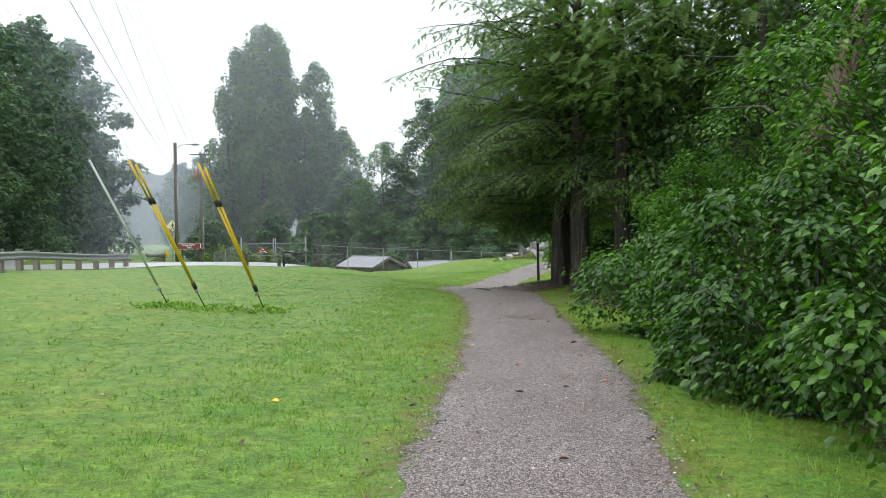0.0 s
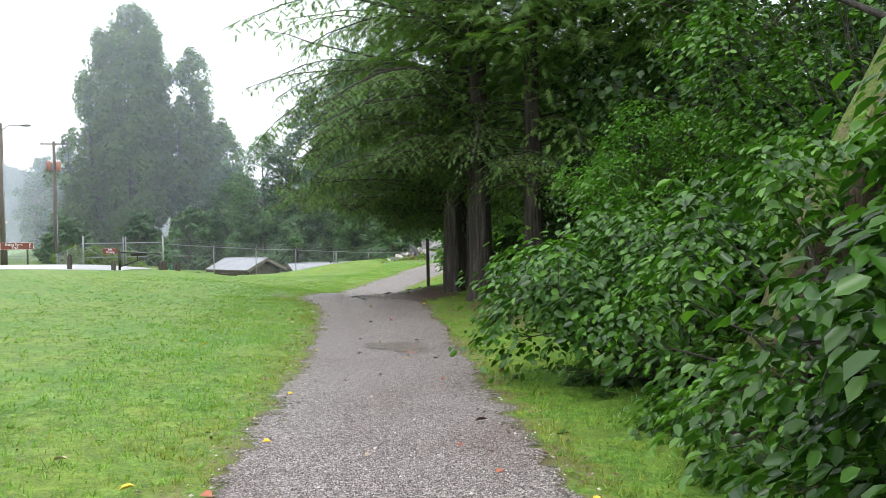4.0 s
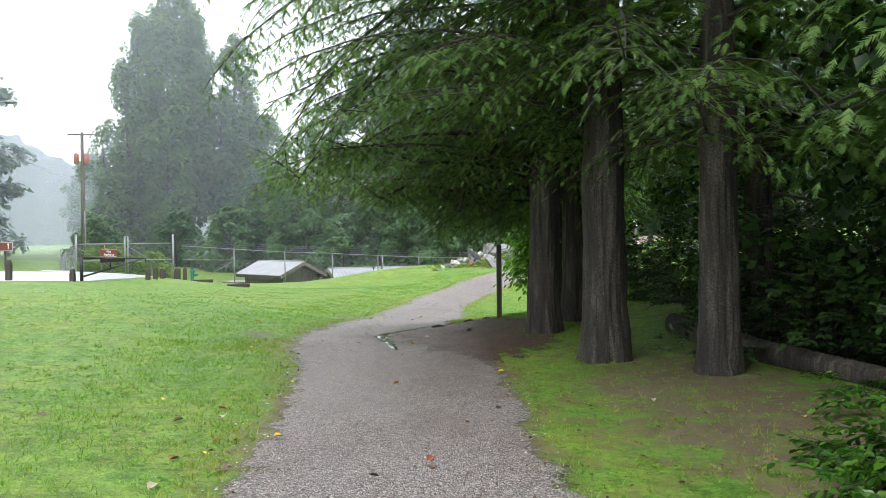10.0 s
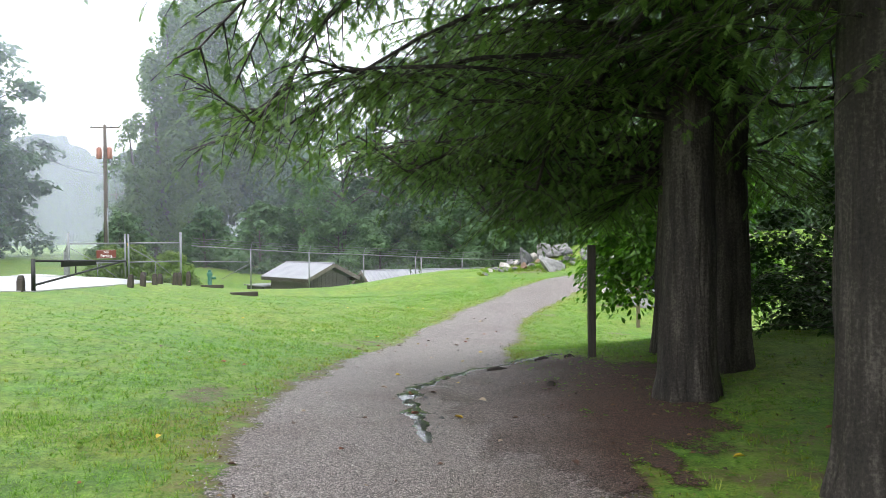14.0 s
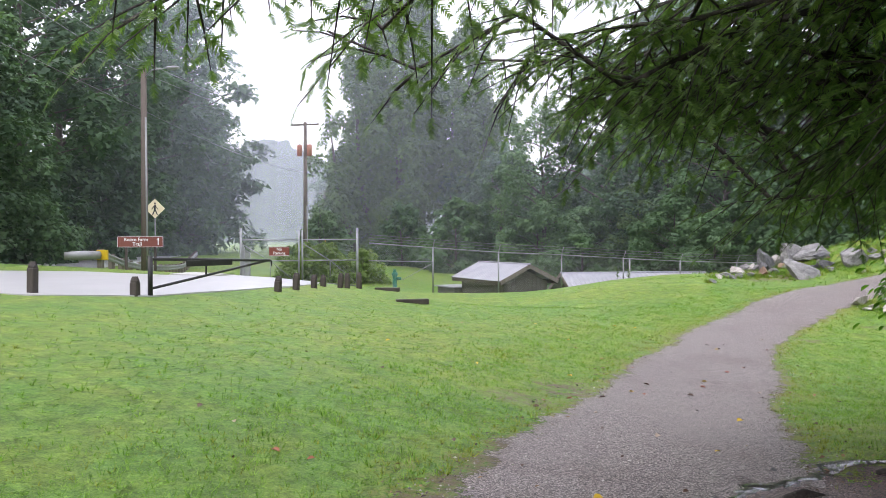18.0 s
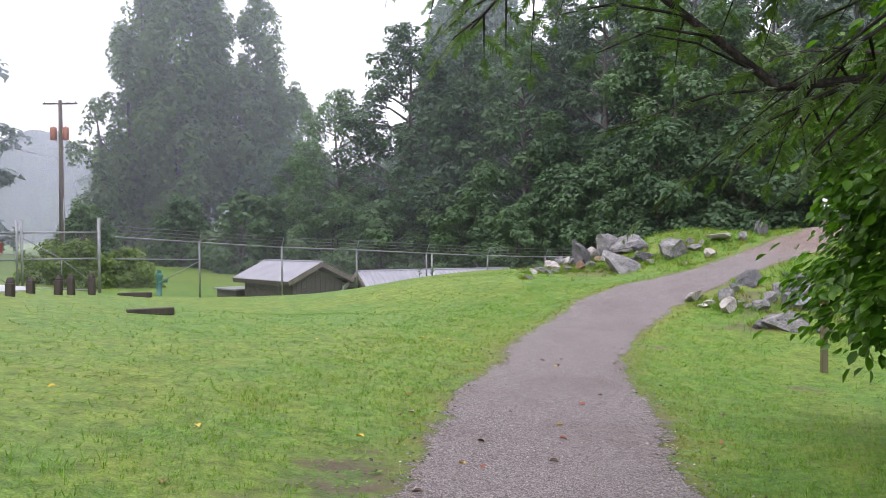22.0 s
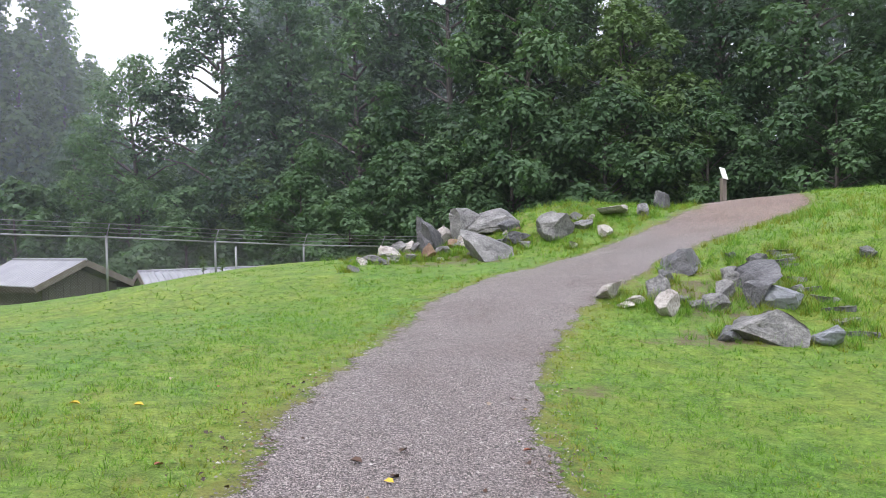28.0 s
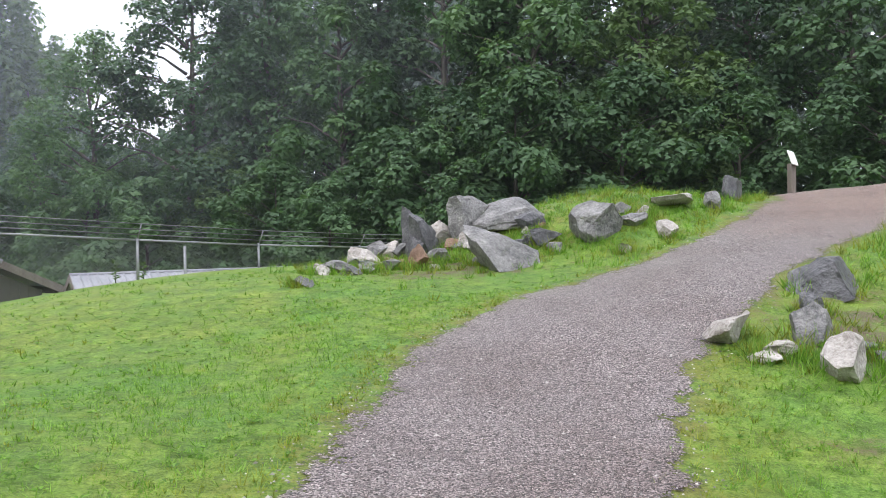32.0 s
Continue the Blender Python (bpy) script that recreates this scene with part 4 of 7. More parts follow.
def info_sign():
    x, y = 17.15, 66.5
    z = ground(x, y)
    t = thing("information_sign", x, y, z - 0.1, "wooden post with a tilted white information panel", "sign", "", 20)
    part("post", box(0, 0, 0, 0.2, 0.14, 2.26 - z - 0.2, 0.012), WOOD_GREY, t)
    part("panel", box(0, -0.03, 2.3 - z - 0.32, 0.24, 0.03, 0.46, 0.004, Matrix.Rotation(radians(-30), 4, "X") @ Matrix.Rotation(radians(14), 4, "Y")), SIGN_WHITE, t, "tilted white panel")


trail_sign()
crossing_sign()
marker_post(4.12, 34.05, 1.12, "tall dark square timber post beside the hemlocks", False)
marker_post(8.42, 48.4, -0.4, "brown timber marker post with a small plate, in grass", True)
info_sign()


# ---- the chain-link fence ----
FENCE = ((-10.5, 61.3, 1.15), (-7.5, 62.5, 0.72), (-4.8, 63.9, 0.5), (-2.1, 65.3, 0.36), (0.65, 66.8, 0.17), (3.3, 68.6, 0.0), (6.1, 70.6, -0.12), (9.0, 73.0, -0.2), (12.0, 75.6, -0.2))


def mesh_panel(name, a, b, za, zb, ta, tb, parent, step=0.085):
    """Woven wire between two posts: two sets of slanting wires."""
    verts, faces = [], []
    L = math.hypot(b[0] - a[0], b[1] - a[1])
    H = max(ta - za, tb - zb)

    def at(u, h):
        k = min(max(u / L, 0), 1)
        lo, hi = za + (zb - za) * k, ta + (tb - ta) * k
        return Vector((a[0] + (b[0] - a[0]) * k, a[1] + (b[1] - a[1]) * k, lo + (hi - lo) * h / H))

    n = int((L + H) / step)
    off = Vector((b[1] - a[1], a[0] - b[0], 0)) / L * 0.0025
    wz = Vector((0, 0, 0.0019))
    for k in range(1, n):
        s = k * step
        for flip in (0, 1):
            u0, h0 = (0, s) if s < H else (s - H, H)
            u1, h1 = (s, 0) if s < L else (L, s - L)
            if flip:
                u0, u1 = L - u0, L - u1
            p, q = at(u0, h0), at(u1, h1)
            i = len(verts)
            verts += [p - wz, p + wz, q + wz, q - wz, p + off, q + off]
            faces += [(i, i + 1, i + 2, i + 3), (i + 1, i + 4, i + 5, i + 2)]
    place(name, mesh_from(name, verts, faces), GALV, parent, "woven wire mesh")


def fence():
    x0, y0, _ = FENCE[0]
    t = thing("chain_link_fence", x0, y0, ground(x0, y0), "galvanised chain-link fence topped with barbed wire strands", "fence")
    z0 = ground(x0, y0)
    loc = [(x - x0, y - y0, ground(x, y) - z0, top - z0) for x, y, top in FENCE]
    loc[0] = (0.35, 0.2, loc[0][2], loc[1][3] + 0.22)
    for k, (x, y, g, top) in enumerate(loc):
        if k:
            tube("post", [(x, y, g - 0.1), (x, y, top + 0.05)], 0.035, GALV, t, 8)
            tube("barb_arm", [(x, y, top), (x + 0.12, y - 0.16, top + 0.36)], 0.016, GALV, t, 6)
    for a, b in zip(loc, loc[1:]):
        tube("top_rail", [(a[0], a[1], a[3]), (b[0], b[1], b[3])], 0.024, GALV, t, 8)
        for s in (0.33, 0.66, 1.0):
            d = Vector((0.12, -0.16, 0.36)) * s
            tube("barbed_wire", [Vector((a[0], a[1], a[3])) + d, Vector((b[0], b[1], b[3])) + d], 0.012, WIRE, t, 5)
        mesh_panel("mesh_panel", a, b, a[2], b[2], a[3], b[3], t)
    a, b = loc[0], loc[1]
    tube("mid_rail", [(a[0], a[1], 1.22), (b[0], b[1], 1.15)], 0.02, GALV, t, 8)
    tube("low_brace", [(b[0], b[1], 1.1), (b[0] - 1.3, b[1] - 0.5, 0.35)], 0.016, GALV, t, 6)


def double_gate():
    ax, ay, bx, by = -15.0, 59.0, -10.6, 61.25
    za = ground(ax, ay)
    t = thing("chain_link_gate", ax, ay, za, "closed double chain-link gate of galvanised pipe", "gate")
    L = Vector((bx - ax, by - ay, 0))
    zb = ground(bx, by) - za
    top, mid = 1.1 - za, 0.2 - za
    for k, u in enumerate((0.0, 0.49, 0.52, 1.0)):
        p = L * u
        tube("gate_post", [(p.x, p.y, zb * u - 0.05), (p.x, p.y, top + (0.5 if k in (0, 3) else 0.42))], 0.055 if k in (0, 3) else 0.04, GALV, t, 10)
    for u, v in ((0.0, 0.49), (0.52, 1.0)):
        p, q = L * u, L * v
        leaf = tube("top_rail", [(p.x, p.y, top), (q.x, q.y, top)], 0.03, GALV, t, 8)
        tube("mid_rail", [(p.x, p.y, mid), (q.x, q.y, mid)], 0.026, GALV, t, 8)
        tube("bottom_rail", [(p.x, p.y, zb * u + 0.12), (q.x, q.y, zb * v + 0.12)], 0.026, GALV, t, 8)
        tube("brace", [(p.x, p.y, top - 0.15), ((p.x + q.x) / 2, (p.y + q.y) / 2, mid), (q.x, q.y, zb + 0.2)], 0.016, GALV, t, 6)
        m = (p + q) / 2
        tube("stile", [(m.x, m.y, 0.1), (m.x, m.y, mid)], 0.018, GALV, t, 6)
        mesh_panel("mesh_panel", (p.x, p.y), (q.x, q.y), zb * u + 0.1, zb * v + 0.1, top, top, t)
    side = [(-0.1, 0.2), (-2.6, 5.2), (-5.0, 10.4)]
    for p, q in zip(side, side[1:]):
        zp, zq = ground(ax + p[0], ay + p[1]) - za, ground(ax + q[0], ay + q[1]) - za
        mesh_panel("side_panel", p, q, zp, zq, zp + 1.75, zq + 1.75, t)
        tube("side_rail", [(p[0], p[1], zp + 1.75), (q[0], q[1], zq + 1.75)], 0.022, GALV, t, 8)
        tube("side_post", [(q[0], q[1], zq), (q[0], q[1], zq + 1.8)], 0.035, GALV, t, 8)
    n = L.normalized()
    c = L * 0.33
    sg = thing("no_parking_sign", ax + c.x, ay + c.y - 0.09, 0.4, "small brown sign with white lettering on the gate", "sign", "", math.degrees(math.atan2(n.y, n.x)))
    part("panel", box(0, 0, 0, 0.84, 0.02, 0.4, 0.004), SIGN_BROWN, sg)
    for zz in (0.012, 0.378):
        part("border", box(0, -0.013, zz, 0.8, 0.005, 0.012, 0), SIGN_WHITE, sg, "thin white border")
    flat_words("No", 0.17, SIGN_WHITE, sg, 0, -0.014, 0.29, "white lettering")
    flat_words("Parking", 0.17, SIGN_WHITE, sg, 0, -0.014, 0.125, "white lettering")


fence()
double_gate()


def standpipe():
    x, y = -12.1, 71.5
    z = ground(x, y)
    t = thing("standpipe", x, y, z, "dark green cast-iron standpipe behind the fence", "hydrant")
    tube("body", [(0, 0, 0), (0, 0, 0.1), (0, 0, 0.12), (0, 0, 0.95), (0, 0, 1.1), (0, 0, 1.25)], [0.22, 0.22, 0.13, 0.13, 0.2, 0.08], VALVE_GREEN, t, 14)
    tube("outlet", [(0, 0, 0.85), (0.38, 0, 0.85)], 0.09, VALVE_GREEN, t, 10)
    tube("cap", [(0, 0, 1.2), (0, 0, 1.36)], 0.1, VALVE_GREEN, t, 8)


standpipe()
tank = thing("inner_post", 0.8, 75.6, ground(0.8, 75.6), "lone galvanised steel post behind the fence", "post")
tube("shaft", [(0, 0, 0), (0, 0, -0.05 - ground(0.8, 75.6))], 0.05, GALV, tank, 8)


# ---- two low service buildings in the dip ----
def shed(cx, cy, yaw, length, half, ridge, eave, label, boards=True):
    """A gabled shed: ridge along local x from 0 to length, gable end at local x = 0."""
    zb = ground(cx, cy) - 0.8
    t = thing("shed", cx, cy, zb, label, "building", "sheds behind the fence", yaw)
    r, e = ridge - zb, eave - zb
    inset = 0.5
    wall = []
    for name, x1, x2, y1, y2 in (("wall", inset, length - inset, -half + inset, -half + inset + 0.12), ("wall", inset, length - inset, half - inset - 0.12, half - inset)):
        wall.append(part(name, box((x1 + x2) / 2, (y1 + y2) / 2, 0, x2 - x1, y2 - y1, e - 0.05, 0), SIDING, t))
    slope = (r - e) / half
    for x in (inset, length - inset - 0.12):
        h = half - inset
        pts = [(-h, 0), (h, 0), (h, e - 0.1), (0, e - 0.1 + slope * h), (-h, e - 0.1)]
        v = [(x + s * 0.12, p[0], p[1]) for s in (0, 1) for p in pts]
        f = [(4, 3, 2, 1, 0), (5, 6, 7, 8, 9)] + [(k, (k + 1) % 5, 5 + (k + 1) % 5, 5 + k) for k in range(5)]
        part_me = mesh_from("gable_wall", v, f)
        g = place("gable_wall", part_me, SIDING, t)
        if boards and x == inset:
            k = -h + 0.15
            while k < h:
                part("batten", box(x - 0.012, k, 0.05, 0.024, 0.04, e - 0.2 + slope * (h - abs(k)), 0), SIDING, t)
                k += 0.3
    for s in (-1, 1):
        n = round(length / 0.3)
        verts, faces = [], []
        for k in range(n * 4 + 1):
            x = length * k / (n * 4)
            up = 0.035 if k % 4 == 0 else 0.0
            for layer in (0.03, 0.0):
                verts += [(x, 0, r + layer + up * (layer > 0)), (x, s * half, e + layer + up * (layer > 0))]
        for k in range(n * 4):
            a = k * 4
            faces += [(a, a + 1, a + 5, a + 4), (a + 2, a + 6, a + 7, a + 3), (a + 1, a + 3, a + 7, a + 5)]
        place("roof_sheet", mesh_from("roof_sheet", verts, faces), ROOF, t, "ribbed grey metal roofing")
        ang = math.atan2(r - e, half)
        for x in (0.0, length):
            part("barge_board", box(x, s * half / 2, (r + e) / 2 - 0.2, 0.05, math.hypot(half, r - e), 0.25, 0.004, Matrix.Rotation(-s * ang, 4, "X")), WOOD_GREY, t)
        part("fascia", box(length / 2, s * (half - 0.03), e - 0.23, length, 0.05, 0.23, 0.004), WOOD_DARK, t)
    tube("ridge_cap", [(0, 0, r + 0.05), (length, 0, r + 0.05)], 0.06, ROOF, t, 8)
    return t


shed_a = shed(-5.1, 76.55, 130, 6.5, 2.05, -0.5, -1.46, "low grey board shed with a ribbed metal roof")
part("lean_to_roof", box(7.9, 0.6, 1.5, 2.9, 2.8, 0.08, 0.004), ROOF, shed_a, "flat metal lean-to roof")
part("lean_to_wall", box(7.9, 0.6, 0, 2.6, 2.4, 1.5, 0.004), SIDING, shed_a)
shed(5.4, 81.7, 199, 9.4, 3.2, -1.1, -2.2, "long low shed with a pale metal roof")


# ---- foliage helpers ----
def unit(a):
    return a / np.maximum(np.linalg.norm(a, axis=-1, keepdims=True), 1e-6)


def leaf_shape(kind):
    """Corners of one leaf: along, across, lift; and its faces."""
    if kind == "blade":
        return np.array([(0, -0.5, 0), (0, 0.5, 0), (1, 0, 0)]), np.array([(0, 1, 2)])
    if kind == "diamond":
        return np.array([(0, 0, 0), (0.45, -0.5, 0.1), (1, 0, -0.08), (0.45, 0.5, 0.1)]), np.array([(0, 1, 2), (0, 2, 3)])
    return (np.array([(0, 0, 0), (0.28, -0.42, 0.1), (0.68, -0.44, 0.08), (1, 0, -0.1), (0.68, 0.44, 0.08), (0.28, 0.42, 0.1)]),
            np.array([(0, 1, 2), (0, 2, 3), (0, 3, 4), (0, 4, 5)]))


def leaves_mesh(name, pos, along, normal, length, width, kind="diamond"):
    """Many leaves as one mesh: each at pos, pointing along, facing normal."""
    shape, faces = leaf_shape(kind)
    n = len(pos)
    a = unit(along)
    c = unit(np.cross(normal, a))
    u = np.cross(a, c)
    L, W = np.broadcast_to(length, n)[:, None, None], np.broadcast_to(width, n)[:, None, None]
    v = pos[:, None, :] + a[:, None, :] * shape[None, :, 0:1] * L + c[:, None, :] * shape[None, :, 1:2] * W + u[:, None, :] * shape[None, :, 2:3] * L
    f = faces[None] + (np.arange(n) * len(shape))[:, None, None]
    return v.reshape(-1, 3), f.reshape(-1, faces.shape[1])


def merged(name, chunks):
    vs, fs, o = [], [], 0
    for v, f in chunks:
        vs.append(v)
        fs.append(f + o)
        o += len(v)
    return mesh_np(name, np.concatenate(vs), np.concatenate(fs))


def limb(rng, start, direction, length, droop, n=6):
    p, d, out = np.array(start, float), unit(np.array(direction, float)), [np.array(start, float)]
    for k in range(n):
        d = unit(d + np.array([rng.normal(0, 0.13), rng.normal(0, 0.13), rng.normal(0, 0.08) - droop]))
        p = p + d * length / n
        out.append(p.copy())
    return out


def wood_mesh(name, strands, sides):
    """Trunk or limbs as one mesh from (points, radii)."""
    V, Fq = [], []
    for pts, radii in strands:
        v, f = tube_data(pts, radii, sides, 0.0, None, False)
        o = len(V)
        V += v
        Fq += [tuple(i + o for i in q) for q in f]
    return mesh_from(name, V, Fq, True)


# ---- broad-leaved trees: trunk, limbs, a crown of billowing leaf masses with gaps ----
def leaf_masses(rng, centres, sizes, count, leaf, flat=0.72, kind="blade"):
    """Leaves over lumpy masses: thick on their upper shells, ragged and thin below, lying like shingles."""
    centres, sizes = np.array(centres), np.array(sizes)
    w = sizes**2
    pick = rng.choice(len(centres), count, p=w / w.sum())
    d = unit(rng.normal(0, 1, (count, 3)) + np.array([0, 0, 0.45]))
    ph = pick * 1.7
    lump = np.sin(5.1 * d[:, 0] + ph) * np.sin(4.7 * d[:, 1] + 2 * ph) + np.sin(6.3 * d[:, 2] + 3 * ph) * np.sin(7.1 * d[:, 0] - ph)
    rad = sizes[pick] * (0.66 + 0.34 * rng.random(count) ** 0.5) * (1 + 0.22 * lump) * (1 + 0.3 * (rng.random(count) < 0.05))
    pos = centres[pick] + d * rad[:, None] * np.array([1, 1, flat])
    face = d + np.array([0, 0, 0.6]) + rng.normal(0, 0.3, (count, 3))
    along = unit(np.cross(face, rng.normal(0, 1, (count, 3)))) + d * 0.3 + np.array([0, 0, -0.4])
    size = leaf * (0.55 + 0.9 * rng.random(count))
    return leaves_mesh("crown", pos, along, face, size, size * 0.9, kind)


def broadleaf(seed, height, spread, base, mat, count, leaf, label, masses=46, column=0.0, kind="blade"):
    """spread: greatest crown radius; base: height where the crown starts; column: 0 round, 1 pillar-like."""
    rng = np.random.default_rng(seed)
    t = thing("tree", 0, 0, 0, label, "tree", "woodland trees")
    top = height * 0.9
    lean = rng.normal(0, 0.02, 2)
    tp = [(lean[0] * z * z / height + 0.08 * math.sin(z * 0.5 + seed), lean[1] * z, z) for z in np.linspace(-0.5, top, 9)]
    r0 = height * 0.016
    place("trunk", wood_mesh("trunk", [(tp, [r0 * (1.25 if i == 0 else 1 - 0.85 * i / 8) for i in range(9)])], 9), BARK_FAR, t)
    centres, sizes, strands = [], [], []
    for k in range(masses):
        u = (k + rng.random()) / masses
        z = base + (height - base) * u
        prof = math.sin(math.pi * min(1, 0.2 + 0.78 * u)) ** (0.6 - 0.25 * column) * (1 - 0.2 * u)
        ang = k * 2.4 + rng.normal(0, 0.5)
        size = spread * rng.uniform(0.2, 0.36) * (1 - 0.35 * u)
        rr = max(0, spread * prof * rng.uniform(0.55, 1.1) - size * 0.5)
        c = np.array([rr * math.cos(ang), rr * math.sin(ang), z - 0.4 * size])
        centres.append(c)
        sizes.append(size)
        for _ in range(4):
            o = unit(rng.normal(0, 1, 3) + np.array([c[0], c[1], 0.3]) / spread) * size * np.array([1, 1, 0.6])
            centres.append(c + o * 1.05)
            sizes.append(size * rng.uniform(0.3, 0.55))
        zs = max(base * 0.7, z - rr * 0.6)
        a = np.array([0, 0, zs])
        m = (a + c) / 2 + np.array([0, 0, 0.1 * rr])
        strands.append(([a, m, c], [r0 * 0.32, r0 * 0.2, r0 * 0.06]))
    place("branchwork", wood_mesh("branchwork", strands, 5), BARK_FAR, t)
    v, f = leaf_masses(rng, centres, sizes, count, leaf, 0.72, kind)
    place("crown", mesh_np("crown", v, f), mat, t)
    return t


def vine_tower(seed, columns, mat, count, leaf, label):
    """Several trunks side by side, wrapped to their tops in hanging vines: (x, y, height, radius, foot)."""
    rng = np.random.default_rng(seed)
    t = thing("tree", 0, 0, 0, label, "tree", "woodland trees")
    trunks, centres, sizes = [], [], []
    for x, y, h, r, foot in columns:
        trunks.append(([(x * 0.6, y * 0.6, -0.5), (x * 0.9, y, h * 0.4), (x, y, h * 0.92)], [0.5, 0.34, 0.06]))
        n = int(h * 1.9)
        for k in range(n):
            u = (k + rng.random()) / n
            z = foot + (h - foot) * u
            rr = r * (0.62 + 0.38 * math.sin(k * 1.9) ** 2) * min(1.0, 2.4 * (1 - u) ** 0.6 + 0.1) * (0.7 + 0.3 * min(1, 4 * u))
            ang = rng.random() * 2 * math.pi
            s = r * rng.uniform(0.3, 0.62) * (1 - 0.35 * u)
            centres.append((x + (rr - s * 0.4) * math.cos(ang), y + (rr - s * 0.4) * math.sin(ang), z))
            sizes.append(s)
    place("trunk", wood_mesh("trunk", trunks, 8), BARK_FAR, t)
    v, f = leaf_masses(rng, centres, sizes, count, leaf, 1.25)
    place("crown", mesh_np("crown", v, f), mat, t)
    return t


FAR = "leafy green woodland tree standing in rain mist"
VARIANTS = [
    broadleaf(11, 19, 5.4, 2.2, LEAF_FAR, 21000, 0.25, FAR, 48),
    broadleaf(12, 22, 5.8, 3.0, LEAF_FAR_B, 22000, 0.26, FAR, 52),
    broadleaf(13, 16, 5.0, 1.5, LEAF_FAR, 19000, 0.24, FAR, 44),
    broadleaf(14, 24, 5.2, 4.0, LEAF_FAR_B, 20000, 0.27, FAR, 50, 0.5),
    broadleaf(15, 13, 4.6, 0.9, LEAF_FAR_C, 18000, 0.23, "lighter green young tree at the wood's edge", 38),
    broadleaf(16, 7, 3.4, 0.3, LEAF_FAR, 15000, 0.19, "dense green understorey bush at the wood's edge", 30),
    broadleaf(17, 12, 4.0, 0.4, LEAF_SHADE, 13000, 0.14, "leafy thicket tree, deep shade put into its dark leaf colour", 44, 0, "diamond"),
    broadleaf(18, 4.6, 2.3, 0.1, LEAF_SHADE, 6000, 0.12, "leafy thicket bush, deep shade put into its dark leaf colour", 26, 0, "diamond"),
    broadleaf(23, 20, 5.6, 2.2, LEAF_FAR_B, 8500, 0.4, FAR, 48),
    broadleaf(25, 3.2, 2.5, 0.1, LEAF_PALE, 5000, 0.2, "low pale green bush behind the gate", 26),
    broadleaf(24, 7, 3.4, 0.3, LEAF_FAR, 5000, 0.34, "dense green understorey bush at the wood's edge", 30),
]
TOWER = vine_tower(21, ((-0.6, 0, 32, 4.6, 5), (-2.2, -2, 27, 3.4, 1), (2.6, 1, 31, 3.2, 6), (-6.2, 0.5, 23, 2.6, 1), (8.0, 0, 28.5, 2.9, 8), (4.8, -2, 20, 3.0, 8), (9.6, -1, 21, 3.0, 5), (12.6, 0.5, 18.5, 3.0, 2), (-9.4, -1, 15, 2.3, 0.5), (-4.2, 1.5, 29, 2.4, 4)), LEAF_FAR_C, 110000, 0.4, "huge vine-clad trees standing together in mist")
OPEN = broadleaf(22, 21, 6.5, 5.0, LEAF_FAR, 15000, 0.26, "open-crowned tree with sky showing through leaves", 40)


def put_tree(kind, x, y, scale=1.0, spin=0.0, wide=1.0):
    m = pose(x, y, ground(x, y) - 0.2, 0, 0, spin) @ Matrix.Diagonal((scale * wide, scale * wide, scale, 1))
    if kind.matrix_basis.translation.length < 0.01 and not kind.get("used"):
        kind["used"] = 1
        kind.matrix_basis = m
        return kind
    c = copy_thing(kind, m)
    c.matrix_basis = m
    return c


def line_of_trees(spots, seed):
    rng = random.Random(seed)
    for k, x, y, s in spots:
        if y > 74 and x < -9:
            k = {0: 8, 1: 8, 2: 8, 3: 8, 5: 10}.get(k, k)
        put_tree(VARIANTS[k], x, y, s * rng.uniform(0.93, 1.07), rng.uniform(0, 360), rng.uniform(0.95, 1.15))


# across the road, running away along it
line_of_trees(((1, -31, 27, 1.0), (0, -29.5, 34, 1.05), (3, -34, 38, 1.0), (2, -32.5, 42, 1.0), (1, -36, 48, 1.05), (0, -35, 54, 1.0), (5, -34.5, 50, 1.0), (3, -40, 58, 1.05), (1, -39, 65, 1.05), (2, -40, 71, 1.1), (0, -43, 78, 1.1), (3, -46, 86, 1.2), (1, -48, 94, 1.35), (0, -52, 103, 1.5),
               (1, -56, 112, 1.15), (2, -58, 120, 1.2), (0, -61, 129, 1.2), (3, -46, 46, 1.15), (1, -52, 66, 1.2), (5, -38, 61, 1.0), (5, -44, 76, 1.1), (5, -50, 95, 1.2), (1, -64, 138, 1.2), (5, -57, 118, 1.4), (5, -31.5, 39, 1.0), (5, -35, 46, 1.1), (5, -37, 54, 1.1), (5, -41, 67, 1.2), (5, -46, 82, 1.3), (5, -53, 106, 1.4), (1, -54, 115, 1.45), (0, -56, 122, 1.55), (5, -52, 112, 1.5)), 3)
# around and behind the vine-clad tree
put_tree(TOWER, -26.5, 123, 1.08, 40)
line_of_trees(((3, -37, 140, 0.95), (0, -43, 152, 0.9), (2, -51, 170, 0.95), (1, -31, 133, 0.95), (4, -27, 116, 0.6), (1, -15.5, 120, 0.62), (0, -13, 112, 0.55), (5, -17, 108, 1.1), (5, -8, 104, 1.2), (5, -24, 112, 1.0), (2, -60, 185, 1.0), (3, -66, 200, 1.0), (5, -31, 106, 0.8), (5, -34, 112, 0.7)), 4)
# pale bushes beyond the gate
line_of_trees(((9, -21.3, 84, 1.0), (9, -23.6, 85, 0.9), (9, -19.2, 86, 0.8)), 8)
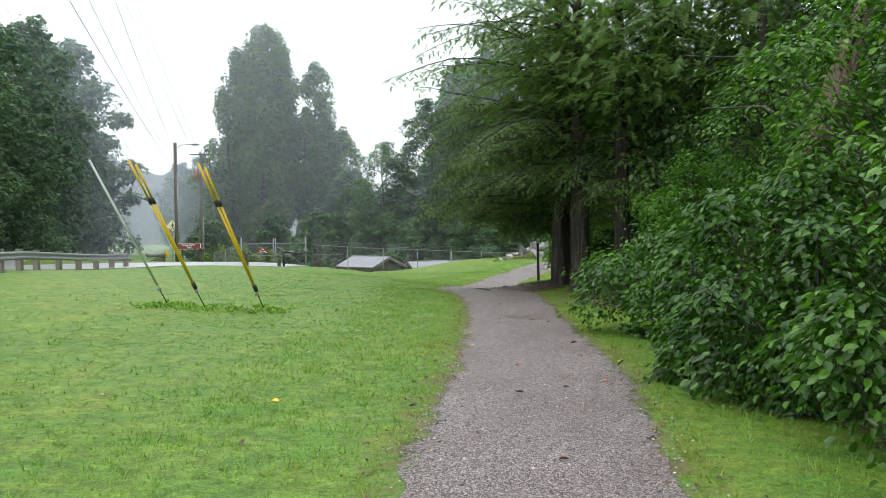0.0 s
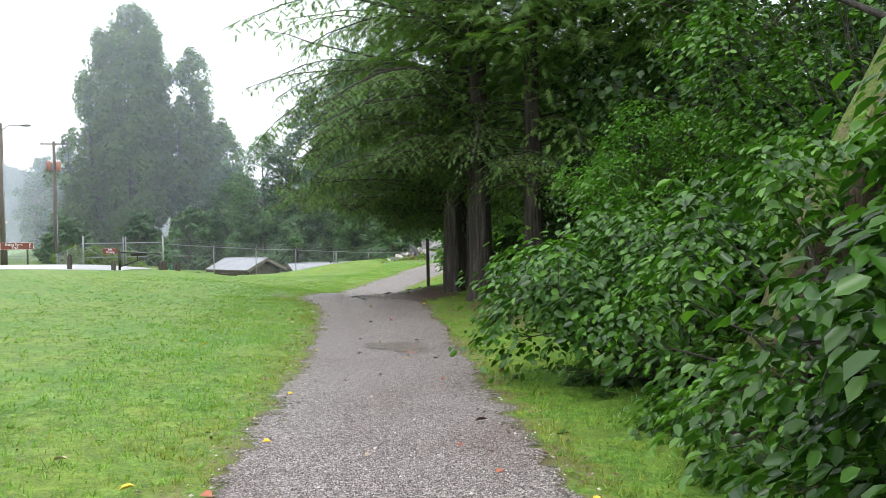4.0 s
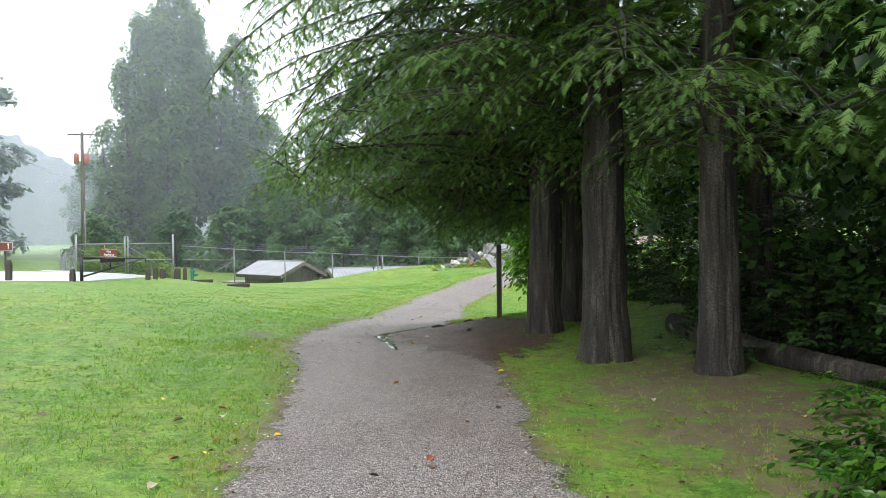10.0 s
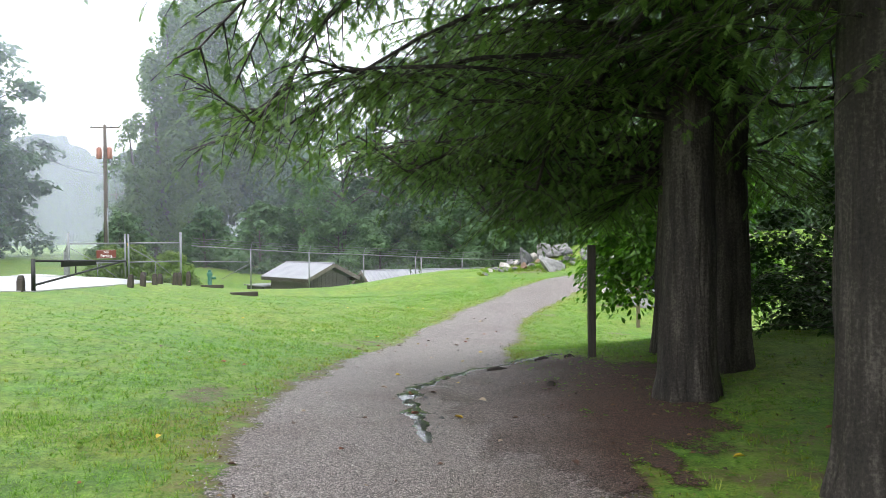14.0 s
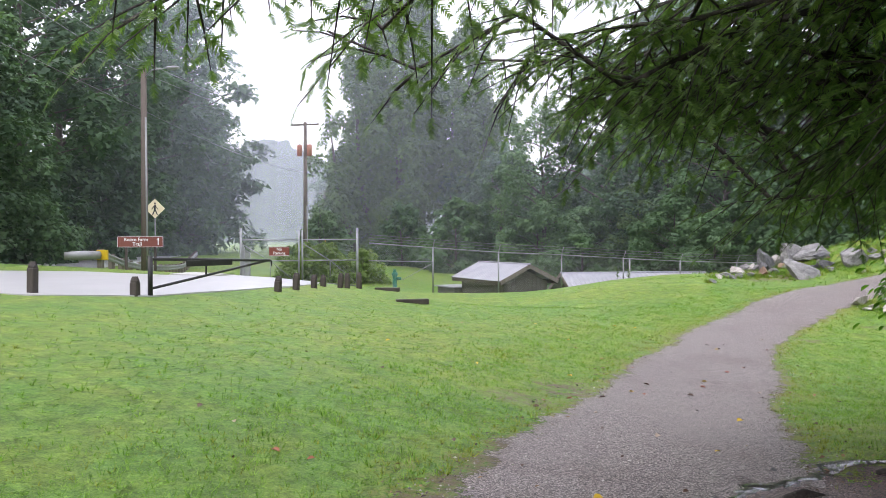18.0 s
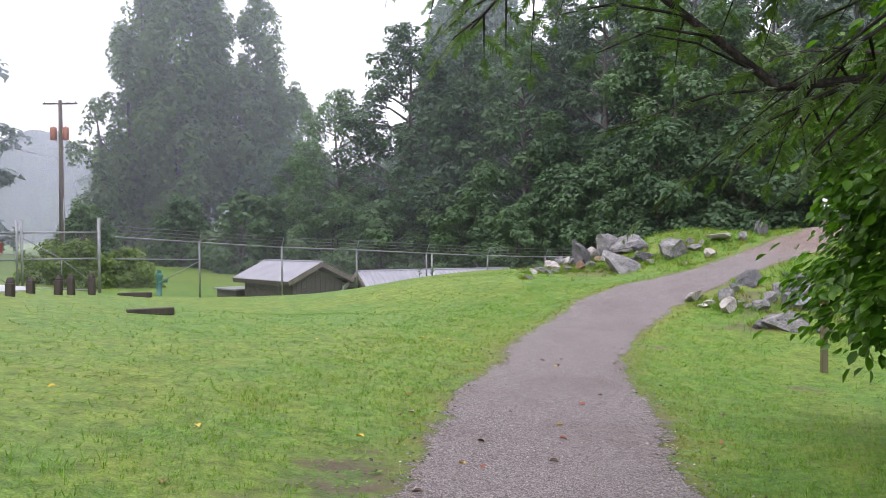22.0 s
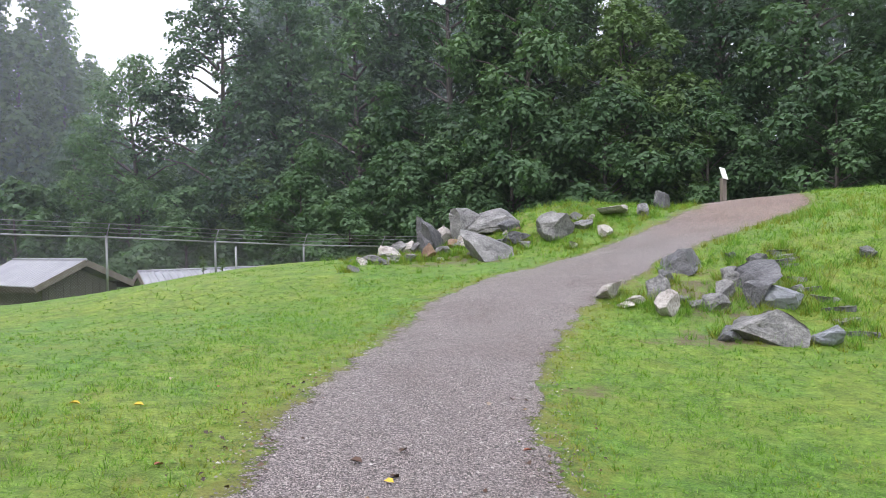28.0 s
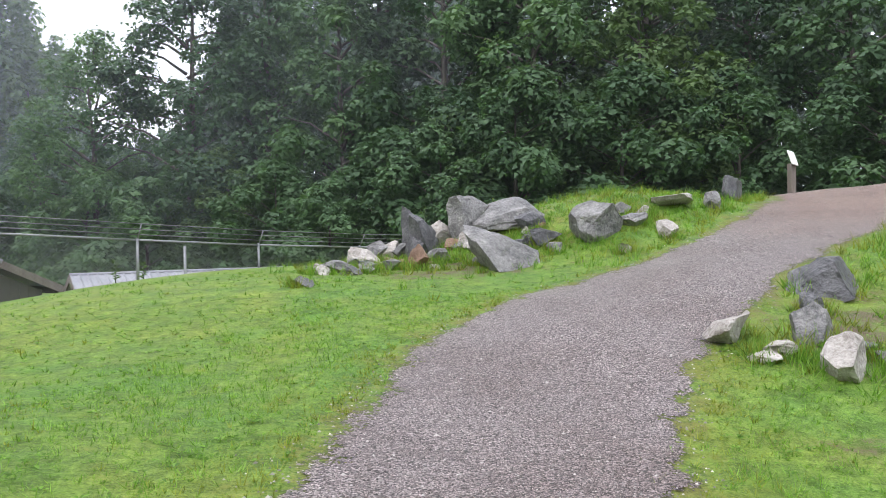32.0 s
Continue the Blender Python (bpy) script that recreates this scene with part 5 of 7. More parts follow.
# the wood behind the sheds and the knoll
put_tree(OPEN, -7.5, 104, 0.82, 10)
line_of_trees(((1, -1.5, 102, 1.0), (5, -3.5, 97, 1.0), (4, 1, 98, 0.75), (1, 3.5, 102, 1.0), (5, 4, 93, 1.1), (0, 8, 97, 1.05), (5, 9.5, 90, 1.2), (3, 11, 100, 1.0), (1, 14, 94, 1.0), (2, 17, 89, 1.05), (5, 15.5, 85.5, 1.15), (0, 20, 93, 1.1), (5, 20.5, 84, 1.25), (4, 23, 87, 1.0), (1, 26, 92, 1.0), (5, 26, 83, 1.2), (3, 30, 88, 1.0), (0, 33, 84, 1.05),
               (5, 31, 79, 1.2), (1, 37, 78, 1.05), (2, 40, 72, 1.1), (5, 35.5, 72, 1.3), (3, 44, 66, 1.0), (1, 45, 58, 1.05), (5, 40, 62, 1.2), (5, 12, 87.5, 1.0), (5, 6.5, 88.5, 0.9), (0, 44, 48, 1.0), (5, 38, 52, 1.2)), 5)
# thicket to the right of the path, behind the shrubs and hemlocks
line_of_trees(((6, 13, 11.15, 1.15), (6, 13.5, 19.15, 1.15), (6, 14.5, 28.15, 1.1), (6, 11.5, 3.15, 1.1), (6, 15, 35.15, 0.8), (7, 11, 16.15, 1.1), (7, 11.5, 24.15, 1.1), (7, 12, 34.15, 0.9), (7, 11.6, 30.65, 0.95), (7, 10.2, 27.55, 0.9), (7, 9.8, 20.65, 1.0), (7, 9.6, 32.75, 0.75), (7, 8.8, 35.95, 0.75), (7, 10, 37.75, 0.75), (6, 10.4, 23.65, 1.15), (6, 10.8, 29.65, 1.1)), 6)


def far_woods():
    rng = np.random.default_rng(9)
    n = 60000
    x = rng.uniform(-22, 75, n)
    y = 122 - 0.012 * np.maximum(0, x - 10) ** 2 * 1.1 + rng.uniform(0, 9, n)
    top = (29 + 5 * np.sin(x * 0.31) + 3 * np.sin(x * 0.83 + 1)) * np.clip(0.45 + (x + 6) * 0.06, 0.4, 1)
    z = -3 + top * rng.random(n) ** 0.8 + rng.normal(0, 0.5, n)
    d = unit(rng.normal(0, 1, (n, 3)) + np.array([0, -0.8, 0.4]))
    a = unit(np.cross(d, rng.normal(0, 1, (n, 3)))) + np.array([0, 0, -0.4])
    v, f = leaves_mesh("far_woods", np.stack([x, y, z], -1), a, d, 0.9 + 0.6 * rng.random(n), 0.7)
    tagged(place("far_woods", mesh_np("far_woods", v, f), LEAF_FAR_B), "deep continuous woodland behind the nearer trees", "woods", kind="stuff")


far_woods()


# ---- hemlocks: drooping limbs with flat feathery sprays ----
def spray_template(seed):
    """A flat fern-like frond one unit long: paired twiglets on an axis that bends down to its tip."""
    rng = np.random.default_rng(seed)
    pos, along, length, width = [], [], [], []
    for k in range(9):
        x = 0.05 + 0.9 * k / 9
        for s in (-1, 1):
            if rng.random() < 0.06:
                continue
            pos.append((x + rng.normal(0, 0.012), 0, -0.2 * x * x))
            along.append((0.62 + rng.normal(0, 0.08), s * 0.78, -0.12 - 0.25 * x + rng.normal(0, 0.07)))
            length.append((0.42 * (1 - 0.78 * x) + 0.06) * rng.uniform(0.75, 1.15) * (0.75 if k == 0 else 1))
            width.append(0.088)
    pos.append((0, 0, 0))
    along.append((1, 0, -0.2))
    length.append(1.04)
    width.append(0.04)
    n = len(pos)
    return leaves_mesh("spray", np.array(pos), np.array(along), np.tile([0, 0, 1.0], (n, 1)), np.array(length), np.array(width), "blade")


SPRAYS = [spray_template(k) for k in range(6)]


def sprays_mesh(pos, along, normal, size):
    a = unit(along)
    c = unit(np.cross(normal, a))
    u = np.cross(a, c)
    kind = np.random.default_rng(len(pos)).integers(0, len(SPRAYS), len(pos))
    chunks = []
    for k, (sv, sf) in enumerate(SPRAYS):
        q = kind == k
        S = size[q][:, None, None]
        v = pos[q][:, None, :] + S * (a[q][:, None, :] * sv[None, :, 0:1] + c[q][:, None, :] * sv[None, :, 1:2] + u[q][:, None, :] * sv[None, :, 2:3])
        f = sf[None] + (np.arange(int(q.sum())) * len(sv))[:, None, None]
        chunks.append((v.reshape(-1, 3), f.reshape(-1, 3)))
    return chunks


def furrowed(points, radii, seed):
    """A trunk whose bark is broken into long upright ridges."""
    sides = 56
    zs = np.concatenate([np.linspace(0, 6, 60), np.linspace(6.3, points[-1][2], 14)])
    px, py = np.interp(zs, [p[2] for p in points], [p[0] for p in points]), np.interp(zs, [p[2] for p in points], [p[1] for p in points])
    pr = np.interp(zs, [p[2] for p in points], radii)
    verts = np.zeros((len(zs), sides, 3))
    for i, z in enumerate(zs):
        for k in range(sides):
            a = 2 * math.pi * k / sides
            c, s = math.cos(a), math.sin(a)
            broad = noise.noise(Vector((c * 1.2, s * 1.2, z * 0.4 + seed)))
            ridge = abs(noise.noise(Vector((c * 5.5, s * 5.5, z * 0.75 + seed)))) + 0.5 * abs(noise.noise(Vector((c * 11, s * 11, z * 1.6 + seed))))
            root = 0.12 * max(0.0, 0.6 - z) * math.sin(5 * a + seed)
            r = pr[i] * (1 + 0.1 * broad + root) - 0.055 * (0.5 - ridge)
            verts[i, k] = (px[i] + r * c, py[i] + r * s, z)
    n = len(zs)
    idx = np.arange(n * sides).reshape(n, sides)
    nxt = np.roll(idx, -1, 1)
    f = np.stack([idx[:-1], nxt[:-1], nxt[1:], idx[1:]], -1).reshape(-1, 4)
    me = mesh_np("trunk", verts.reshape(-1, 3), f)
    me.polygons.foreach_set("use_smooth", [True] * len(me.polygons))
    return me


def room_below(px, py):
    """The least height of a limb above the world's zero: high over the walkers' path, low at its sides."""
    if abs(px - 1.6) < 1.2:
        return 2.5 if py < 32.7 else 2.15
    if px < 0.5:
        return 2.1 if py > 29.2 else 2.5
    return 1.45 if py > 32 else 2.5


def hemlock(seed, x, y, r, height, limbs, label, low=2.4, reach=4.6, towards=None, lean=(0, 0), flare=1.2, crowd=1.6, roof=620):
    """towards: azimuths in degrees between which the long low limbs spread."""
    rng = np.random.default_rng(seed)
    z = ground(x, y)
    t = thing("hemlock", x, y, z - 0.15, label, "tree", "hemlocks beside the path")
    zs = np.concatenate([[0, 0.15, 0.4, 0.8, 1.4], np.linspace(2, height, 10)])
    tp = [(lean[0] * q, lean[1] * q, q) for q in zs]
    rad = [r * (flare if q < 0.1 else 1.18 if q < 0.3 else 1.04 if q < 0.6 else max(0.12, 1 - 0.85 * (q / height))) for q in zs]
    place("trunk", furrowed(tp, rad, seed), BARK, t, "furrowed grey-brown trunk")
    strands, P, A, N, S = [], [], [], [], []
    up = np.array([0, 0, 1.0])
    for k in range(limbs):
        u = k / limbs
        h = low + (height - low) * 0.9 * u**crowd + rng.normal(0, 0.2)
        if h > 10.8:
            continue
        if towards and (u < 0.5 or rng.random() < 0.7):
            az = radians(rng.uniform(*towards))
        else:
            az = rng.random() * 2 * math.pi
        L = reach * (1 - 0.55 * max(0, u - 0.5) / 0.5) * rng.uniform(0.65, 1.12)
        start = (lean[0] * h, lean[1] * h, h)
        pts = limb(rng, start, (math.cos(az), math.sin(az), 0.3 + 0.25 * rng.random()), L, 0.13 if u < 0.4 else 0.085, 8)
        for _ in range(9):
            tip = pts[-1]
            if x + tip[0] < (np.interp(y + tip[1], (19.2, 25.2, 27.2, 30.2, 31.7, 35.4, 44), (1.9, 1.5, 0.2, -1.7, -1.5, 0.5, 0.6)) if tip[2] < 4.2 else np.interp(y + tip[1], (19.2, 25.2, 29.2, 32.2, 35.4, 44), (0.6, -1.2, -2.4, -1.4, 0.6, 0.4))):
                pts = [pts[0] + (q - pts[0]) * 0.85 for q in pts]
        L = float(np.linalg.norm(pts[-1] - pts[0]))
        for i, q in enumerate(pts):
            q[2] = max(q[2], room_below(q[0] + x, q[1] + y) + 0.15 - z + 0.1 * rng.random() * i)
        strands.append((pts, [0.036 * (1 - 0.88 * i / 8) * (L / 4.5) + 0.004 for i in range(9)]))
        far = h > low + 3.6 or x > 7 or (x + pts[-1][0] > 5.5 and y < 33)
        step = 0.46 if far else 0.26
        run = np.concatenate([[0], np.cumsum(np.linalg.norm(np.diff(pts, axis=0), axis=1))])
        at = 0.16 * run[-1]
        while at < run[-1]:
            v = at / run[-1]
            p0 = np.array([np.interp(at, run, [q[c] for q in pts]) for c in range(3)])
            i = min(int(np.searchsorted(run, at)), 8)
            d = unit(pts[i] - pts[i - 1])
            side = unit(np.cross(d, up))
            for s in (-1, 1):
                tw = unit(d * rng.uniform(0.5, 0.85) + side * s * rng.uniform(0.65, 1) + up * rng.uniform(-0.3, 0.05))
                tl = (0.3 + 0.8 * math.sin(math.pi * min(1, 0.2 + 0.75 * v))) * rng.uniform(0.55, 1.2)
                fall = rng.uniform(0.15, 0.5)
                n = max(2, int(tl / (0.16 if far else 0.1)))
                ends = [p0 + tw * tl * w - up * fall * tl * w * w for w in (0, 0.5, 1)]
                if not far:
                    strands.append((ends, [0.011, 0.007, 0.003]))
                plane = np.cross(tw, d) * s
                plane = unit(plane if plane[2] > 0 else -plane) + up * 0.6
                across = unit(np.cross(tw, up))
                for w in range(n + 1):
                    q = (w + 0.4) / (n + 0.4)
                    P.append(p0 + tw * tl * q - up * fall * tl * q * q)
                    bend = unit(tw - up * fall * 1.6 * q)
                    out = 0.0 if w == n else (1 if w % 2 else -1) * 0.8
                    A.append(unit(bend * 0.75 + across * out + rng.normal(0, 0.12, 3) - up * 0.12))
                    N.append(unit(plane + rng.normal(0, 0.16, 3)))
                    S.append(rng.uniform(0.24, 0.4) * (0.95 if far else 0.62) * (1 - 0.3 * q))
            at += step * rng.uniform(0.75, 1.25)
        P.append(pts[-1])
        A.append(unit(pts[-1] - pts[-2]))
        N.append(up)
        S.append(0.24)
    # Sprays added on no limb, mostly above view, to block sky light.
    for k in range(roof * 2):
        h, az, rr = rng.uniform(low + 1.2, height * 1.03), rng.random() * 6.283, rng.uniform(0.25, 2.4)
        if k > 1240:
            h, rr = rng.uniform(6.0, 10.5), 4.4 * rng.random() ** 0.5
        P.append(np.array([rr * math.cos(az) + lean[0] * h, rr * math.sin(az) + lean[1] * h, h]))
        A.append(unit(np.array([math.cos(az), math.sin(az), -0.25]) + rng.normal(0, 0.3, 3)))
        N.append(up + rng.normal(0, 0.25, 3))
        S.append(rng.uniform(0.28, 0.5) * (1.4 if k > 1240 else 1))
    place("branchwork", wood_mesh("branchwork", strands, 3), BARK, t, "thin drooping limbs")
    P, A, N, S = (np.array(q) for q in (P, A, N, S))
    place("needles", merged("needles", sprays_mesh(P, A, N, S)), NEEDLE, t, "dark green feathery needle sprays")
    return t


HEM = "tall hemlock with rough bark and drooping dark sprays"
hemlock(31, 4.85, 27.5, 0.36, 15, 54, HEM, 3.5, 7.4, (105, 235), crowd=1.15, roof=520)
hemlock(32, 4.57, 30.95, 0.32, 16, 60, HEM, 3.1, 6.8, (95, 215), (0.014, 0.0), crowd=1.35, roof=480)
hemlock(33, 5.25, 33.75, 0.28, 16, 78, HEM, 2.7, 6.6, (40, 185), (0.015, 0.01), crowd=2.6)
hemlock(37, 5.5, 32.35, 0.3, 15, 26, HEM, 3.4, 4.6, (0, 360), (0.012, 0.0))
hemlock(34, 6.0, 26.05, 0.29, 14, 52, HEM, 3.0, 4.6, (0, 360), crowd=1.3, roof=1250)
hemlock(35, 8.2, 29.65, 0.28, 15, 34, "dark hemlock deeper in the thicket", 2.6, 4.4, (0, 360), roof=900)
hemlock(36, 9.0, 21.65, 0.26, 15, 40, "dark hemlock deeper in the thicket", 3.2, 4.4, (0, 360), roof=1000)


# ---- shrubs and small trees with large leaves ----
def shrub(name, seed, x, y, stems, label, category, mat, leaf=0.09, height=2.0, reach=1.6, droop=0.08, twigs=9, per_twig=10, stem_r=0.018, group=""):
    """Arching stems whose flat leafy twigs lie in tiers."""
    rng = np.random.default_rng(seed)
    z = ground(x, y)
    t = thing(name, x, y, z - 0.05, label, category, group)
    strands, P, A, N = [], [], [], []
    for k in range(stems):
        az = rng.random() * 2 * math.pi
        up = rng.uniform(0.25, 1.5)
        L = math.hypot(height, reach) * rng.uniform(0.55, 1.05) / (1 + 0.2 * up)
        s = (rng.normal(0, 0.18), rng.normal(0, 0.18), 0.0)
        pts = limb(rng, s, (math.cos(az), math.sin(az), up), L, droop, 7)
        if y < 22:
            for q in pts:
                q[0] = max(q[0], 2.75 + 0.25 * rng.random() - x)
                q[2] = max(q[2], 0.12)
        strands.append((pts, [stem_r * (1 - 0.8 * i / 7) for i in range(8)]))
        for q in range(twigs):
            i = rng.integers(2, 8)
            p, d = pts[i], unit(pts[i] - pts[i - 1])
            out = unit(np.array([p[0], p[1], 0.0]) + 1e-3)
            tw = unit(d * 0.5 + out * 0.5 + rng.normal(0, 0.5, 3) * np.array([1, 1, 0.4]))
            tl = rng.uniform(0.25, 0.55) * (0.7 + reach * 0.25)
            if q % 2 == 0:
                strands.append(([p, p + tw * tl], [0.005, 0.002]))
            sd = unit(np.cross(tw, [0, 0, 1]) + 1e-4)
            face = np.array([0, 0, 1.0]) + out * 0.45 + rng.normal(0, 0.2, 3)
            for w in range(per_twig):
                v = (w + 1) / per_twig
                P.append(p + tw * tl * (0.15 + 0.85 * v) + np.array([0, 0, -0.12 * tl * v * v]))
                A.append(unit(tw * 0.65 + sd * (1 if w % 2 else -1) * (0.8 if w < per_twig - 1 else 0.1) + rng.normal(0, 0.2, 3) + np.array([0, 0, -0.28])))
                N.append(face + rng.normal(0, 0.24, 3))
    place("branchwork", wood_mesh("branchwork", strands, 3), BARK, t, "thin brown stems")
    n = len(P)
    size = leaf * (0.7 + 0.65 * rng.random(n))
    v, f = leaves_mesh("leaves", np.array(P), np.array(A), np.array(N), size, size * 0.56, "oval" if leaf > 0.082 else "diamond")
    place("leaves", mesh_np("leaves", v, f), mat, t, "glossy oval green leaves")
    return t


def leafy_dome(name, seed, x, y, wide, base, top, clumps, count, leaf, mat, label, category, group="", trunk=None):
    """A shrub or small tree whose outer clumps are thatched with drooping leaves, its inside dim and stemmy."""
    rng = np.random.default_rng(seed)
    z = ground(x, y)
    t = thing(name, x, y, z - 0.05, label, category, group)
    if trunk:
        place("trunk", wood_mesh("trunk", [([(0, 0, 0), (0.05, 0, base * 0.6), (0, 0.05, base + (top - base) * 0.6)], [trunk, trunk * 0.85, trunk * 0.4])], 10), BARK, t)
    C, R, strands = [], [], []
    for k in range(clumps):
        u = (k + rng.random()) / clumps
        az = k * 2.4 + rng.normal(0, 0.4)
        rr = wide * math.sqrt(max(0.02, 1 - ((u - 0.38) / 0.68) ** 2)) * rng.uniform(0.5, 1.0)
        r = wide * rng.uniform(0.15, 0.4) * (1 - 0.25 * u)
        c = np.array([rr * math.cos(az), rr * math.sin(az), base + (top - base) * u - 0.3 * r])
        if y < 22:
            c[0] = max(c[0], 2.3 + r * 0.9 + 0.25 * rng.random() - x)
        C.append(c)
        R.append(r)
        a = np.array([rng.normal(0, 0.15), rng.normal(0, 0.15), base * (0.7 + 0.3 * rng.random()) if trunk else 0.0])
        m = (a * 0.4 + c * 0.6) + np.array([0, 0, 0.12 * rr])
        strands.append(([a, m, c], [0.02, 0.012, 0.005]))
        for _ in range(4):
            strands.append(([c - np.array([0, 0, 0.1 * r]), c + unit(rng.normal(0, 1, 3)) * r * 0.9], [0.006, 0.002]))
    place("branchwork", wood_mesh("branchwork", strands, 4), BARK, t, "thin brown stems")
    C, R = np.array(C), np.array(R)
    pick = rng.choice(clumps, count, p=R**2 / (R**2).sum())
    d = unit(rng.normal(0, 1, (count, 3)) + np.array([0, 0, 0.5]) + 0.6 * unit(C[pick] * np.array([1, 1, 0.3])))
    lump = np.sin(5 * d[:, 0] + pick) * np.sin(5 * d[:, 1] + 2 * pick) + np.sin(7 * d[:, 2] + 3 * pick) * 0.5
    rad = R[pick] * (0.62 + 0.45 * rng.random(count) ** 0.6) * (1 + 0.22 * lump) * (1 + 0.65 * rng.random(count) * (rng.random(count) < 0.2))
    pos = C[pick] + d * rad[:, None] * np.array([1, 1, 0.85])
    pos[:, 2] = np.maximum(pos[:, 2], 0.12)
    face = d * 0.8 + np.array([0, 0, 0.75]) + rng.normal(0, 0.45, (count, 3))
    flat = d * np.array([1, 1, 0.2])
    along = unit(flat) * 0.6 + np.cross(d, [0, 0, 1]) * rng.normal(0, 0.8, count)[:, None] + np.array([0, 0, -0.45])
    size = leaf * (0.6 + 0.75 * rng.random(count))
    v, f = leaves_mesh("leaves", pos, along, face, size, size * 0.58, "oval" if leaf > 0.082 else "diamond")
    place("leaves", mesh_np("leaves", v, f), mat, t, "glossy oval green leaves")
    return t


GLOSSY = "dense shrub with glossy wet oval leaves beside the path"
SH = "shrubs beside the path"
ARCH = "leafy small tree arching over the shrubs"
leafy_dome("shrub", 41, 4.0, 7.65, 1.75, 0.3, 2.3, 30, 12500, 0.095, LEAF_SHRUB, GLOSSY, "shrub", SH)
leafy_dome("shrub", 51, 4.1, 3.95, 1.6, 0.4, 2.1, 24, 8500, 0.095, LEAF_SHRUB, GLOSSY, "shrub", SH)
leafy_dome("shrub", 42, 4.7, 10.85, 1.7, 0.3, 2.2, 28, 10500, 0.095, LEAF_SHRUB, GLOSSY, "shrub", SH)
leafy_dome("shrub", 43, 4.7, 14.15, 1.95, 0.8, 1.75, 34, 13000, 0.1, LEAF_SHRUB, GLOSSY, "shrub", SH)
leafy_dome("shrub", 44, 6.3, 12.35, 1.6, 0.6, 2.8, 24, 8000, 0.1, LEAF_SHRUB, GLOSSY, "shrub", SH)
# Added filler inside the shrubs; its dark leaf colour stands in for shade.
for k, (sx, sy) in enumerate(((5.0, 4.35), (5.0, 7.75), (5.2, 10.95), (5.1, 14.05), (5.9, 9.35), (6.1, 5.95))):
    shrub("inner_shrub", 80 + k, sx, sy, 30, "added filler shrub, shade put into its dark leaf colour", "shrub", LEAF_SHADE, 0.11, 1.4, 0.9, 0.06, 9, 9, 0.012, group="inner shrubs")
leafy_dome("small_tree", 45, 6.8, 19.2, 2.05, 0.7, 3.8, 60, 20000, 0.075, LEAF_FRESH, "slender small tree with fine fresh green leaves", "tree", "", 0.09)
leafy_dome("small_tree", 52, 5.4, 8.35, 1.7, 1.7, 4.6, 36, 9000, 0.09, LEAF_SHRUB, ARCH, "tree", "", 0.07)
leafy_dome("small_tree", 46, 7.6, 7.35, 2.6, 2.0, 7.0, 46, 12000, 0.095, LEAF_SHRUB, ARCH, "tree", "", 0.12)
leafy_dome("small_tree", 47, 7.9, 14.95, 2.2, 1.6, 6.0, 44, 11000, 0.095, LEAF_SHRUB, ARCH, "tree", "", 0.1)
shrub("ivy_clump", 48, 6.0, 21.15, 30, "low dark ivy-like clump of broad leaves", "shrub", LEAF_SHRUB, 0.09, 0.7, 1.1, 0.12, 10, 10, 0.008, group=SH)
shrub("ivy_clump", 49, 7.4, 23.55, 26, "low dark ivy-like clump of broad leaves", "shrub", LEAF_SHRUB, 0.09, 0.7, 1.1, 0.12, 9, 9, 0.008, group=SH)
leafy_dome("broadleaf_tree", 50, 7.65, 42.0, 2.05, 1.5, 5.6, 66, 17000, 0.16, LEAF_BRIGHT, "small tree with big bright rounded green leaves", "tree", "", 0.1)
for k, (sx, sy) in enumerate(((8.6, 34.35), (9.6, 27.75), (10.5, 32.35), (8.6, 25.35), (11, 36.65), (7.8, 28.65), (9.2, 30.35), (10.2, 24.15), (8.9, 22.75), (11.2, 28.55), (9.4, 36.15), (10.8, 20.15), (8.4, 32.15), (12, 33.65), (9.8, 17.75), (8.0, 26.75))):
    shrub("understorey_shrub", 60 + k, sx, sy, 30, "thin-stemmed shrub, the hemlocks' shade put into its leaf colour", "shrub", LEAF_SHADE, 0.1, 2.3, 1.4, 0.03, 8, 9, 0.012, group="understorey shrubs")


def leaning_tree():
    x, y = 4.3, 12.05
    t = thing("leaning_tree", x, y, ground(x, y) - 0.2, "thick leaning trunk with mossy reddish-brown bark among shrubs", "tree")
    place("trunk", furrowed([(0, 0, 0), (0.4, 0.02, 0.8), (1.2, 0.08, 2.5), (1.95, 0.1, 4.0), (2.7, 0.0, 6.2)], [0.42, 0.33, 0.31, 0.24, 0.1], 5), MOSSY, t, "mossy furrowed trunk")
    place("branchwork", wood_mesh("branchwork", [([(1.7, 0.1, 3.6), (1.2, 0.9, 4.2), (0.4, 1.7, 4.3)], [0.04, 0.025, 0.01]), ([(2.2, 0.1, 4.6), (2.0, -0.9, 5.3), (1.4, -1.9, 5.4)], [0.04, 0.025, 0.01]), ([(1.95, 0.1, 4.1), (1.0, 0.3, 4.9), (-0.3, 0.5, 5.0)], [0.035, 0.02, 0.008])], 7), BARK, t, "crooked bare limbs")


leaning_tree()


def fallen_log():
    pts = [(6.75, 29.85), (6.8, 28.55), (7.0, 26.75), (7.5, 24.35)]
    x0, y0 = pts[0]
    z0 = ground(x0, y0)
    ob = tube("fallen_log", [(x - x0, y - y0, ground(x, y) - z0 + 0.14) for x, y in pts], [0.2, 0.19, 0.17, 0.13], BARK, None, 12, 0.15)
    ob.matrix_basis = pose(x0, y0, z0)
    tagged(ob, "dark fallen log lying behind the trunks", "log")


fallen_log()


